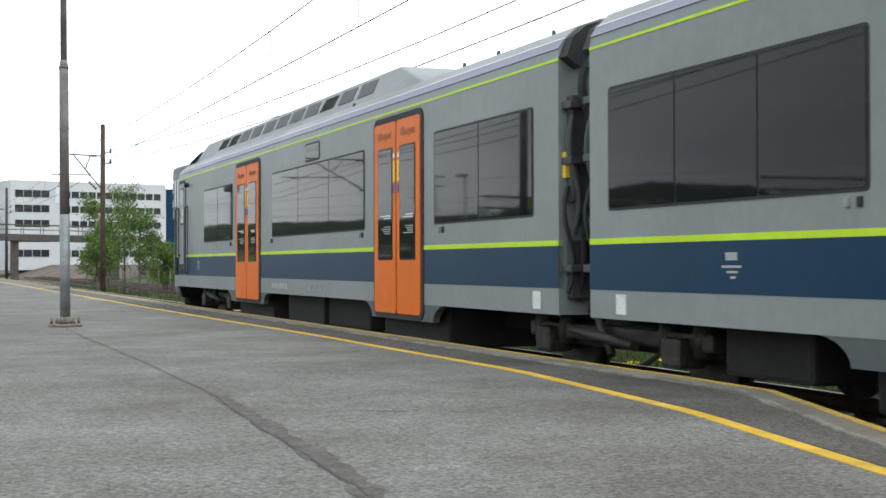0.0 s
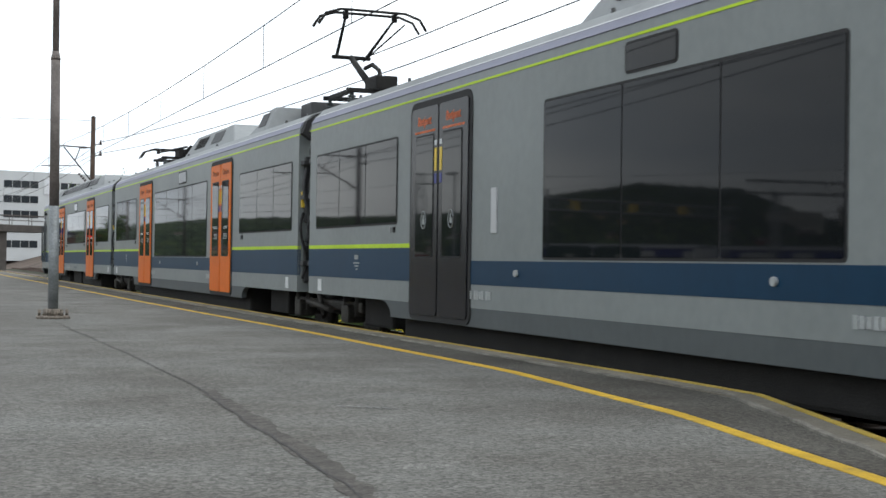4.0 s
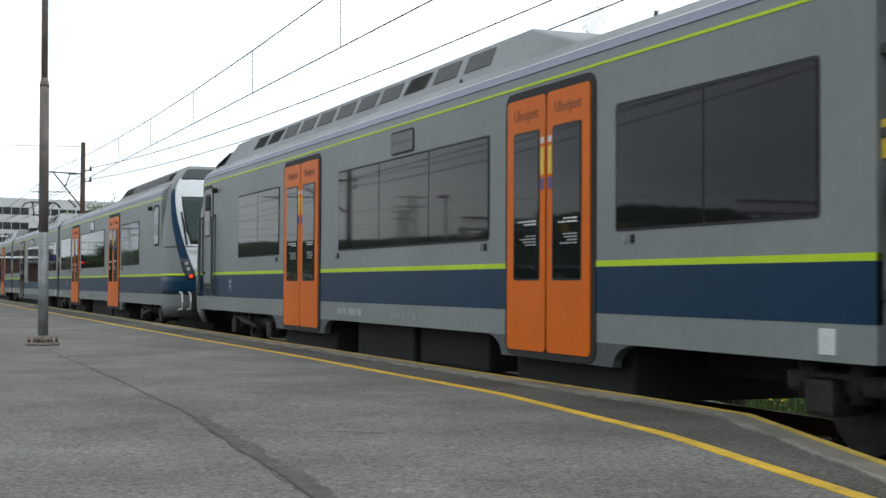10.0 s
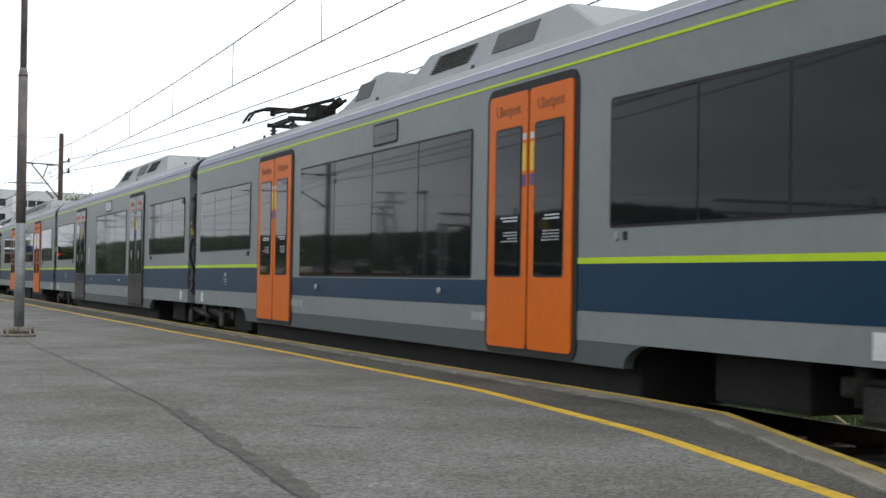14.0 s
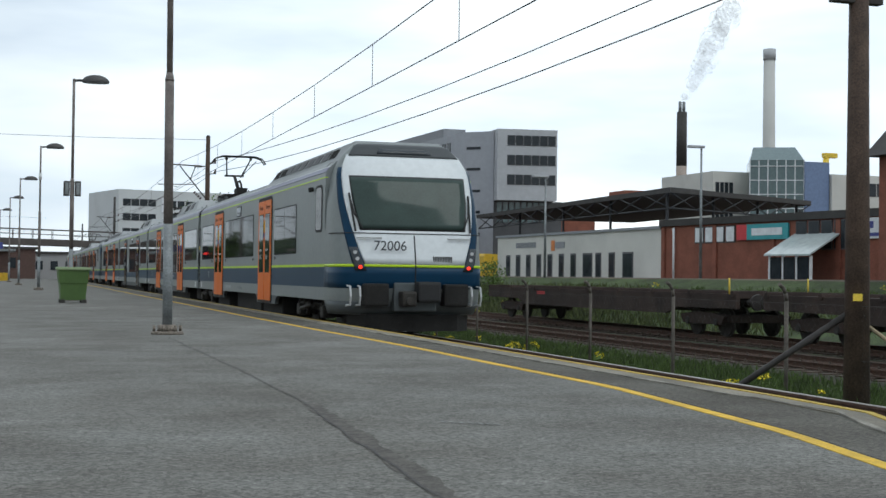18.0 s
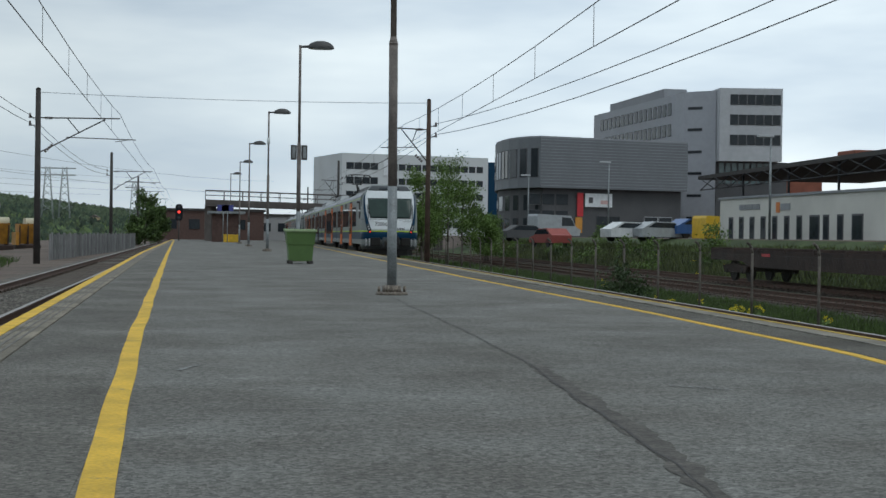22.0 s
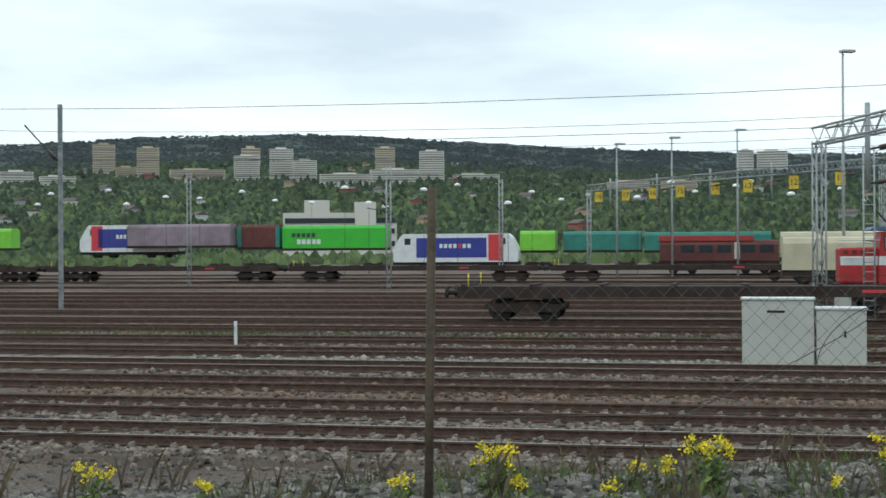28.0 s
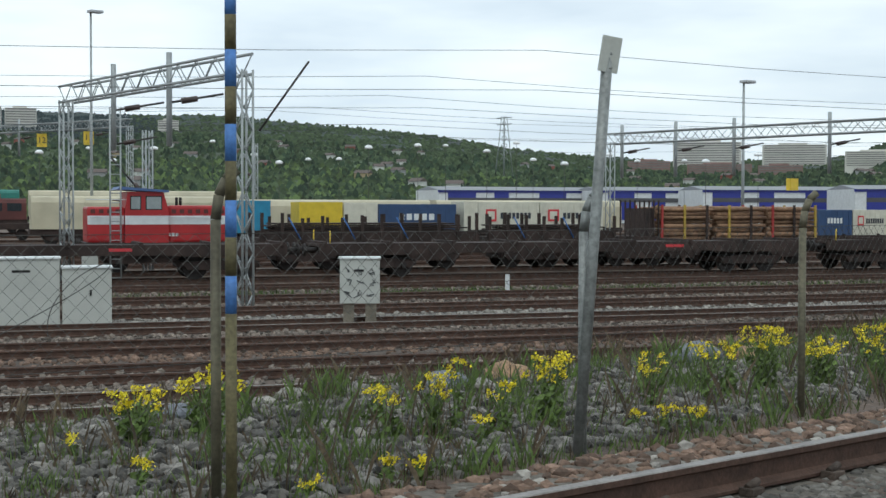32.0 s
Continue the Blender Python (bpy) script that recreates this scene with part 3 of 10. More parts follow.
label_white = mat("white_lettering", (0.66, 0.68, 0.68), 0.6)
label_ghost = mat("weathered_lettering", (0.36, 0.38, 0.38), 0.6)
label_faint = mat("faint_lettering", (0.27, 0.29, 0.29), 0.6)
label_dark = mat("dark_lettering", (0.035, 0.04, 0.05), 0.6)
label_brown = mat("brown_lettering", (0.30, 0.075, 0.012), 0.5)
label_orange = mat("orange_lettering", (0.75, 0.14, 0.02), 0.5)
label_yellow = mat("yellow_sticker", (0.75, 0.53, 0.05), 0.5)
label_blue = mat("blue_sticker", (0.05, 0.06, 0.25), 0.5)

W = 1.48
SECTION = [(W, 0.70), (W, 3.10), (1.465, 3.19), (1.41, 3.28), (1.27, 3.40), (1.02, 3.49), (0.6, 3.545), (0.0, 3.565)]


def body_shell(y0, y1):
    out = SECTION + [(-x, z) for x, z in SECTION[-2::-1]]
    bm = bmesh.new()
    add_prism(bm, out, y0, y1)
    return bm


def roof_shell(y0, y1):
    up = [(1.43, 3.268), (1.29, 3.408), (1.03, 3.500), (0.6, 3.556), (0.0, 3.576)]
    out = up + [(-x, z) for x, z in up[-2::-1]] + [(-1.0, 3.43), (1.0, 3.43)]
    bm = bmesh.new()
    add_prism(bm, out, y0, y1)
    return bm


def both(s, x0, x1):
    return (x0, x1) if s > 0 else (-x1, -x0)


def side_panel(name, car, material, y0, y1, z0, z1, proud, label="", bev=0.0, thick=0.05):
    for s in (1, -1):
        a, b = both(s, W - thick, W + proud)
        part(name, box(a, b, y0, y1, z0, z1, bev), material, car, label)


def rounded(y0, y1, z0, z1, r, n=4):
    pts = []
    for cy, cz, a0 in ((y1 - r, z1 - r, 0), (y0 + r, z1 - r, 90), (y0 + r, z0 + r, 180), (y1 - r, z0 + r, 270)):
        for i in range(n + 1):
            a = radians(a0 + 90 * i / n)
            pts.append((cy + r * math.cos(a), cz + r * math.sin(a)))
    return pts


def window(car, y0, y1, z0, z1, bars=(), r=0.04):
    for s in (1, -1):
        fr = part("window", prism(rounded(y0 - 0.025, y1 + 0.025, z0 - 0.025, z1 + 0.025, r), s * (W - 0.03), s * (W + 0.006), "x"), rubber, car)
        edges = [y0, *bars, y1]
        for a, b in zip(edges[:-1], edges[1:]):
            m = 0.012
            pane = prism(rounded(a + (m if a != y0 else 0), b - (m if b != y1 else 0), z0, z1, 0.02, 2), s * (W - 0.01), s * (W + 0.011), "x")
            part("pane", pane, tint, fr)


def text_mesh(words, size, material, parent, m, name="lettering", squeeze=1.0):
    cu = bpy.data.curves.new(name, "FONT")
    cu.body = words
    cu.size = size
    cu.align_x, cu.align_y = "CENTER", "CENTER"
    cu.extrude = 0.002
    ob = bpy.data.objects.new(name, cu)
    scene.collection.objects.link(ob)
    bpy.context.view_layer.update()
    me = bpy.data.meshes.new_from_object(ob)
    bpy.data.objects.remove(ob)
    me.materials.clear()
    me.materials.append(material)
    out = share(name, me, parent, m @ Matrix.Diagonal((squeeze, 1, 1, 1)))
    return out


def bars_of_text(parent, s, y0, y1, z0, z1, lines, material, x=W + 0.013, name="lettering"):
    """Small unreadable writing, as short bars."""
    bm = bmesh.new()
    h = (z1 - z0) / lines
    for i in range(lines):
        z = z1 - h * (i + 0.5)
        y = y0
        end = y0 + (y1 - y0) * random.uniform(0.6, 1.0)
        while y < end - 0.02:
            w = random.uniform(0.04, 0.11) * min(1.0, (y1 - y0) / 0.35)
            a, b = both(s, x, x + 0.003)
            ya, yb = y, min(end, y + w)
            add_box(bm, a, b, ya, yb, z - h * 0.26, z + h * 0.26)
            y += w + 0.02
    return part(name, bm, material, parent)


def side_turn(s, y, z, x=W + 0.016):
    """A pose on the car's side for lettering that reads along it."""
    return Matrix.Translation((s * x, y, z)) @ Matrix.Rotation(radians(90 * s), 4, "Z") @ Matrix.Rotation(radians(90), 4, "X")


def doors(car, y0, y1, dark=False, words=True):
    """A pair of sliding leaves in a rounded black frame, on both sides."""
    paint = coach_black if dark else coach_orange
    z0, z1 = 0.57, 2.98
    mid = (y0 + y1) / 2
    for s in (1, -1):
        part("door_frame", prism(rounded(y0 - 0.05, y1 + 0.05, z0 - 0.06, z1 + 0.06, 0.14, 5), s * (W - 0.06), s * (W + 0.012), "x"), rubber, car, "rounded black rubber door frame")
        for k, (a, b) in enumerate(((y0 + 0.025, mid - 0.02), (mid + 0.02, y1 - 0.025))):
            leaf = part("door_leaf", prism(rounded(a, b, z0, z1 - 0.02, 0.05, 3), s * (W - 0.03), s * (W + 0.026), "x"), paint, car, "glossy black door leaf" if dark else "bright orange door leaf")
            inner, outer = (b - 0.13, a + 0.17) if k == 0 else (a + 0.13, b - 0.17)
            wy0, wy1 = min(inner, outer), max(inner, outer)
            part("door_window_seal", prism(rounded(wy0 - 0.02, wy1 + 0.02, 1.23, 2.64, 0.03, 2), s * W, s * (W + 0.029), "x"), rubber, leaf)
            part("door_window", prism(rounded(wy0, wy1, 1.25, 2.62, 0.02, 2), s * W, s * (W + 0.034), "x"), tint, leaf)
            cy = b - 0.06 if k == 0 else a + 0.06
            q0, q1 = both(s, W + 0.02, W + 0.030)
            part("sticker", box(q0, q1, cy - 0.034, cy + 0.034, 2.21, 2.47), label_yellow, leaf, "yellow notice sticker")
            part("sticker", box(q0, q1, cy - 0.034, cy + 0.034, 2.07, 2.18), label_blue, leaf, "blue and white pictogram sticker")
            part("sticker", box(q0, q1, cy - 0.034, cy + 0.034, 2.50, 2.56), label_white, leaf)
            wm = (wy0 + wy1) / 2
            if dark:
                bm = bmesh.new()
                for i in range(20):
                    a0, a1 = 2 * math.pi * i / 20, 2 * math.pi * (i + 1) / 20
                    add_tube(bm, (s * (W + 0.037), wm + 0.075 * math.cos(a0), 1.66 + 0.10 * math.sin(a0)), (s * (W + 0.037), wm + 0.075 * math.cos(a1), 1.66 + 0.10 * math.sin(a1)), 0.006, n=5)
                add_box(bm, *both(s, W + 0.034, W + 0.038), wm - 0.03, wm + 0.03, 1.61, 1.67)
                add_box(bm, *both(s, W + 0.034, W + 0.038), wm - 0.012, wm + 0.018, 1.67, 1.72)
                part("pictogram", bm, label_ghost, leaf)
                text_mesh("Betjent", 0.15, label_orange, leaf, side_turn(s, (a + b) / 2, 2.80, W + 0.028))
                bars_of_text(leaf, s, a + 0.1, b - 0.1, 2.655, 2.70, 1, label_orange, W + 0.027)
            else:
                bars_of_text(leaf, s, wy0 + 0.05, wy1 - 0.08, 1.74, 1.80, 2, label_white, W + 0.034)
                bars_of_text(leaf, s, wy0 + 0.05, wy1 - 0.14, 1.55, 1.66, 4, label_ghost, W + 0.034)
                text_mesh("Ubetjent", 0.15, label_brown, leaf, side_turn(s, (a + b) / 2, 2.80, W + 0.028))


def emblem(car, y):
    """The operator's mark as a plain winged shape with a block over it."""
    for s in (1, -1):
        bm = bmesh.new()
        a, b = both(s, W + 0.004, W + 0.010)
        add_box(bm, a, b, y - 0.075, y + 0.075, 1.20, 1.26)
        for i, w in enumerate((0.13, 0.08, 0.05)):
            add_box(bm, a, b, y - w, y + w - 0.02 * i, 1.145 - 0.04 * i, 1.163 - 0.04 * i)
        part("emblem", bm, label_ghost, car, "small pale winged emblem")


def number_bars(car, y, z, wide, material=label_ghost):
    """The painted number, as plain bars."""
    for s in (1, -1):
        rnd = random.Random(5)
        x = -wide / 2
        a, b = both(s, W + 0.004, W + 0.010)
        for count in (2, 4, 5):
            for k in range(count):
                w = wide * 0.062
                h = 0.042 + rnd.uniform(-0.004, 0.006)
                part("number_bar", box(a, b, y + x, y + x + w * rnd.uniform(0.86, 1.02), z - h, z + h), material, car)
                x += w * 1.16
            x += wide * 0.05


def buttons(car, y, z):
    for s in (1, -1):
        for dy, m_ in ((0.0, rubber), (0.13, coach_roof)):
            a, b = both(s, W - 0.01, W + 0.02)
            part("door_button", box(a, b, y + dy - 0.025, y + dy + 0.025, z - 0.035, z + 0.035, 0.01), m_, car)


def sheet_label(car, y, z):
    for s in (1, -1):
        a, b = both(s, W, W + 0.008)
        part("inspection_label", box(a, b, y - 0.085, y + 0.085, z - 0.085, z + 0.085), label_white, car, "white inspection label")


def bogie(car, y):
    bg = part("bogie", box(-1.0, 1.0, y - 1.7, y + 1.7, 0.38, 0.62, 0.05), under_black, car, "grimy bogie, darkened for underfloor shade")
    for s in (1, -1):
        bm = bmesh.new()
        add_box(bm, *both(s, 0.98, 1.12), y - 1.75, y + 1.75, 0.45, 0.60, 0.03)
        for dy in (-1.25, 1.25):
            add_tube(bm, (s * 1.05, y + dy - 0.28, 0.40), (s * 1.05, y + dy - 0.28, 0.70), 0.10, n=10)
            add_tube(bm, (s * 1.05, y + dy + 0.28, 0.40), (s * 1.05, y + dy + 0.28, 0.70), 0.10, n=10)
            add_box(bm, *both(s, 0.95, 1.22), y + dy - 0.16, y + dy + 0.16, 0.30, 0.56, 0.04)
        part("side_frame", bm, under_steel, bg)
        part("damper", tube((s * 1.25, y - 0.7, 0.46), (s * 1.25, y + 0.5, 0.56), 0.045), under_steel, bg, "pale steel damper")
        part("damper", tube((s * 1.2, y - 0.2, 0.35), (s * 1.2, y + 0.1, 0.72), 0.04), under_steel, bg)
        part("air_spring", tube((s * 0.85, y, 0.60), (s * 0.85, y, 0.84), 0.27, 0.24, 14), rubber, bg)
        for dy in (-1.25, 1.25):
            bm = bmesh.new()
            add_tube(bm, (s * 0.69, y + dy, 0.42), (s * 0.81, y + dy, 0.42), 0.42, 0.415, 24)
            add_tube(bm, (s * 0.66, y + dy, 0.42), (s * 0.69, y + dy, 0.42), 0.45, 0.45, 24)
            add_tube(bm, (s * 0.81, y + dy, 0.42), (s * 1.06, y + dy, 0.42), 0.10, 0.10, 12)
            part("wheel", bm, under_steel, bg)
    return bg


def skirt(car, y0, y1, z0=0.50, z1=0.705, slant=0.42):
    """A low valance whose ends are hollowed towards the wheels."""
    arc = [(slant * math.sin(radians(a_)), (z1 - z0) * (1 - math.cos(radians(a_)))) for a_ in (0, 20, 40, 60, 75, 90)]
    out = [(y0 + u, z1 - v) for u, v in arc] + [(y1 - u, z1 - v) for u, v in arc[::-1]]
    for s in (1, -1):
        part("skirt", prism(out, s * (W - 0.09), s * (W - 0.004), "x"), coach_dark, car, "dark grey lower skirt")


def under_box(car, y0, y1, z0=0.28, half=1.12):
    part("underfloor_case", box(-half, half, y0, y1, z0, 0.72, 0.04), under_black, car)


# Plain box that closes the view under the car; its black holds shade.
def under_core(car, y0, y1):
    part("underframe", box(-0.6, 0.6, y0, y1, 0.44, 0.72), under_black, car, "grimy underframe box, darkened for underfloor shade")


def roof_pod(car, y0, y1, h=3.86, front=0.55, rear=0.55, grilles=(), half=1.02, mid=0.78, name="roof_fairing"):
    """A sloping-sided box on the roof; dark louvres lie in its flanks."""
    bm = bmesh.new()
    b0, t0 = 3.40, h
    lo = [(-half, y0, b0), (half, y0, b0), (half, y1, b0), (-half, y1, b0)]
    hi = [(-mid, y0 + front, t0), (mid, y0 + front, t0), (mid, y1 - rear, t0), (-mid, y1 - rear, t0)]
    vs = [bm.verts.new(p) for p in lo + hi]
    for q in ((0, 3, 2, 1), (4, 5, 6, 7), (0, 1, 5, 4), (1, 2, 6, 5), (2, 3, 7, 6), (3, 0, 4, 7)):
        bm.faces.new([vs[i] for i in q])
    bmesh.ops.bevel(bm, geom=bm.edges[:], offset=0.02, segments=1, affect="EDGES")
    pod = part(name, bm, coach_roof, car, "grey sloping roof fairing")
    for ga, gb, kind in grilles:
        for s in (1, -1):
            bm = bmesh.new()
            dz = t0 - b0
            def q(f, y, out):
                x = half + (mid - half) * f + out
                return (s * x, y, b0 + dz * f)
            lean = 0.10
            for fa, fb in (((0.42, 0.86),) if kind == "panel" else [(0.42 + 0.055 * i, 0.455 + 0.055 * i) for i in range(8)]):
                c = [q(fa, ga, 0.012), q(fa, gb - lean * 0, 0.012), q(fb, gb + lean, 0.012), q(fb, ga + lean, 0.012)]
                d = [q(fa, ga, -0.03), q(fa, gb, -0.03), q(fb, gb + lean, -0.03), q(fb, ga + lean, -0.03)]
                v = [bm.verts.new(p) for p in c + d]
                for f_ in ((0, 1, 2, 3), (7, 6, 5, 4), (0, 4, 5, 1), (1, 5, 6, 2), (2, 6, 7, 3), (3, 7, 4, 0)):
                    bm.faces.new([v[i] for i in f_])
            bmesh.ops.recalc_face_normals(bm, faces=bm.faces[:])
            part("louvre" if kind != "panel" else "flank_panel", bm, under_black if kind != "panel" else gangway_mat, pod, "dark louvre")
    return pod


def roof_bits(car, ys):
    for y in ys:
        bm = bmesh.new()
        add_tube(bm, (-1.1, y, 3.40), (-1.1, y, 3.52), 0.03, 0.02, 6)
        add_tube(bm, (1.1, y, 3.40), (1.1, y, 3.52), 0.03, 0.02, 6)
        part("roof_eye", bm, gangway_mat, car)


def bands(car, y0, y1, holes=(), low=None):
    """Light lower band, blue band and lime stripe along the side, broken at the doors."""
    cuts = [y0]
    for a, b in holes:
        cuts += [a - 0.04, b + 0.04]
    cuts.append(y1)
    for a, b in zip(cuts[::2], cuts[1::2]):
        in_low = low is not None and low[0] <= (a + b) / 2 <= low[1]
        side_panel("blue_band", car, coach_blue, a, b, 0.95, 1.20 if in_low else 1.345, 0.004, "dark blue paint band")
        if not in_low:
            side_panel("lime_stripe", car, coach_lime, a, b, 1.347, 1.398, 0.005, "lime green paint stripe")
    side_panel("upper_stripe", car, coach_lime, y0, y1, 3.075, 3.10, 0.005, "thin lime green stripe under the roof")
    for s in (1, -1):
        pr = prism([(s * 1.468, 3.19), (s * 1.475, 3.195), (s * 1.418, 3.285), (s * 1.40, 3.27)], y0, y1)
        part("cant_rail", pr, coach_violet, car, "violet-grey cant rail strip")
        pr = prism([(s * 1.405, 3.275), (s * 1.418, 3.288), (s * 1.38, 3.315), (s * 1.36, 3.30)], y0, y1)
        part("cant_rail", pr, coach_silver, car)


def car_end(car, y, d):
    """The recessed inter-car end wall with cables, a cover and a yellow lever plate."""
    part("gangway", prism(rounded(-0.75, 0.75, 0.75, 3.05, 0.2), y - 0.02 if d > 0 else y - 0.34, y + 0.34 if d > 0 else y + 0.02), rubber, car, "black folded gangway bellows")
    for s in (1, -1):
        a, b = both(s, 1.12, 1.40)
        part("end_case", box(a, b, min(y, y + d * 0.12), max(y, y + d * 0.12), 1.75, 2.75, 0.02), gangway_mat, car, "grey cover box on the car end")
        part("end_case", box(a, b, min(y, y + d * 0.10), max(y, y + d * 0.10), 0.85, 1.40, 0.02), gangway_mat, car)
        bm = bmesh.new()
        pts = [(s * 1.3, y + d * (0.05 + 0.12 * math.sin(i / 7 * math.pi)), 1.75 - i * 0.13) for i in range(8)]
        add_path(bm, pts, 0.025)
        pts = [(s * 1.18, y + d * (0.05 + 0.16 * math.sin(i / 7 * math.pi)), 1.7 - i * 0.14) for i in range(8)]
        add_path(bm, pts, 0.03)
        part("jumper_cable", bm, rubber, car)
        for k, (yo, x0_, z0_, z1_, r_) in enumerate(((0.10, 1.38, 1.45, 2.55, 0.035), (0.16, 1.28, 2.2, 3.0, 0.045), (0.07, 1.42, 0.9, 1.9, 0.022))):
            bm = bmesh.new()
            add_path(bm, [(s * (x0_ - 0.05 * math.sin(i / 9 * math.pi * 2)), y + d * (yo + 0.05 * math.sin(i / 9 * math.pi)), z0_ + (z1_ - z0_) * i / 9) for i in range(10)], r_, 7)
            part("end_hose", bm, rubber if k else gangway_mat, car, "ribbed hose between the cars")
        for z_ in (2.62, 2.1, 1.1):
            part("hose_clamp", box(*both(s, 1.26, 1.45), min(y, y + d * 0.2), max(y, y + d * 0.2), z_, z_ + 0.07, 0.01), gangway_mat, car)
        part("lever_plate", box(*both(s, 1.36, 1.44), min(y, y + d * 0.07), max(y, y + d * 0.07), 1.98, 2.22), label_yellow, car, "yellow plate on the car end")
    out = [(1.47, 3.1), (1.40, 3.29), (1.26, 3.40), (1.0, 3.475), (0.0, 3.53)]
    ring = out + [(-x, z) for x, z in out[-2::-1]]
    ring += [(x * 0.9, z - 0.10) for x, z in ring[::-1]]
    part("end_cowl", prism(ring, min(y - d * 0.02, y + d * 0.16), max(y - d * 0.02, y + d * 0.16)), rubber, car, "black rubber cowl over the car end")


# ---- intermediate cars; the car's middle is its origin ----
def mid_car(dark):
    car = base("train_car", Matrix.Identity(4), "grey and blue middle car with black sliding doors" if dark else "grey and blue middle car with orange sliding doors", "train car", "cars of the passenger train")
    h = 9.9
    y0, y1 = -h + 0.32, h - 0.32
    part("body", body_shell(y0, y1), coach_grey, car, "grey painted car body")
    part("roof", roof_shell(y0, y1), coach_roof, car, "dusty grey roof")
    dr = [(-5.1, -3.33), (3.42, 5.2)]
    bands(car, y0, y1, dr, (-3.4, 3.5))
    for a, b in dr:
        doors(car, a, b, dark)
    window(car, -9.2, -5.72, 1.66, 2.68, (-8.1, -7.0))
    window(car, 5.75, 9.2, 1.66, 2.68, (6.95, 8.1))
    if dark:
        window(car, -2.85, 1.6, 1.24, 2.70, (-1.4, 0.1))
        part("ramp_box", box(-W - 0.015, -W + 0.05, 2.7, 2.84, 1.48, 1.95, 0.01), coach_silver, car, "grey equipment hatch")
    else:
        window(car, -2.88, 3.0, 1.24, 2.70, (-1.45, 0.05, 1.5))
    window(car, -0.75, 0.05, 2.80, 3.02, (), 0.05)
    buttons(car, -5.95, 1.57)
    buttons(car, 5.82, 1.57)
    emblem(car, 7.3)
    number_bars(car, -3.3, 0.84, 0.95)
    number_bars(car, 3.3, 0.84, 0.95)
    sheet_label(car, -9.0, 0.83)
    sheet_label(car, 9.0, 0.83)
    for yy in (-2.1, 2.2):
        for s in (1, -1):
            part("filler_cap", tube((s * (W - 0.01), yy, 1.08), (s * (W + 0.03), yy, 1.08), 0.034), label_ghost, car)
    skirt(car, -6.35, 6.35)
    under_box(car, -5.9, 5.9, 0.2, 1.3)
    under_box(car, -7.9, -6.75, 0.30, 1.16)
    under_box(car, 6.75, 7.9, 0.30, 1.16)
    under_core(car, -9.7, 9.7)
    for e, d in ((y0, -1), (y1, 1)):
        car_end(car, e, d)
    bogie(car, -9.9)
    roof_bits(car, (-8.6, -7.4, -2.0, 1.0, 6.4, 8.4))
    return car


# ---- end cars; the origin lies at the gap, the nose points along +y ----
NOSE0 = 19.95
TIPS = [(0.45, 20.95), (0.72, 21.1), (1.0, 21.2), (1.4, 21.22), (1.98, 21.08), (2.6, 20.80), (3.1, 20.56), (3.28, 20.46), (3.5, 20.32), (3.72, 20.14), (3.80, 20.0)]
WIDE = [(0.45, 1.40), (0.72, W), (1.0, W), (1.4, W), (1.98, W), (2.6, 1.45), (3.1, 1.38), (3.28, 1.32), (3.5, 1.20), (3.72, 0.98), (3.80, 0.80)]


def lerp(table, z):
    for (a, u), (b, v) in zip(table[:-1], table[1:]):
        if z <= b:
            return u + (v - u) * max(0.0, z - a) / (b - a)
    return table[-1][1]


def nose(a, z, out=0.0):
    """A point of the nose's skin: a runs from 0 at the left flank over 1 at the tip to 2 at the right flank."""
    w, tip = lerp(WIDE, z) + out, lerp(TIPS, z) + out
    th = a * math.pi / 2
    c, s = math.cos(th), math.sin(th)
    x = -w * (abs(c) ** 0.34) * (1 if c >= 0 else -1)
    y = NOSE0 + (tip - NOSE0) * (max(0.0, s) ** 0.55)
    return Vector((x, y, z))


def nose_patch(fa0, fa1, z0, z1, out, na=10, nz=8, depth=0.025):
    bm = bmesh.new()
    top, low = [], []
    for i in range(nz + 1):
        z = z0 + (z1 - z0) * i / nz
        a0, a1 = fa0(z), fa1(z)
        top.append([bm.verts.new(nose(a0 + (a1 - a0) * j / na, z, out)) for j in range(na + 1)])
        low.append([bm.verts.new(nose(a0 + (a1 - a0) * j / na, z, out - depth)) for j in range(na + 1)])
    for i in range(nz):
        for j in range(na):
            bm.faces.new((top[i][j], top[i][j + 1], top[i + 1][j + 1], top[i + 1][j])).smooth = True
    rim = [top[0][j] for j in range(na + 1)] + [top[i][na] for i in range(1, nz + 1)] + [top[nz][j] for j in range(na - 1, -1, -1)] + [top[i][0] for i in range(nz - 1, 0, -1)]
    rlo = [low[0][j] for j in range(na + 1)] + [low[i][na] for i in range(1, nz + 1)] + [low[nz][j] for j in range(na - 1, -1, -1)] + [low[i][0] for i in range(nz - 1, 0, -1)]
    for k in range(len(rim)):
        bm.faces.new((rim[k], rim[(k + 1) % len(rim)], rlo[(k + 1) % len(rim)], rlo[k]))
    loose = [v for v in bm.verts if not v.link_faces]
    bmesh.ops.delete(bm, geom=loose, context="VERTS")
    bmesh.ops.recalc_face_normals(bm, faces=bm.faces[:])
    return bm


def mask_edge(z):
    """Where the white front mask ends on the flank side."""
    return 0.40 + (3.2 - z) * 0.232


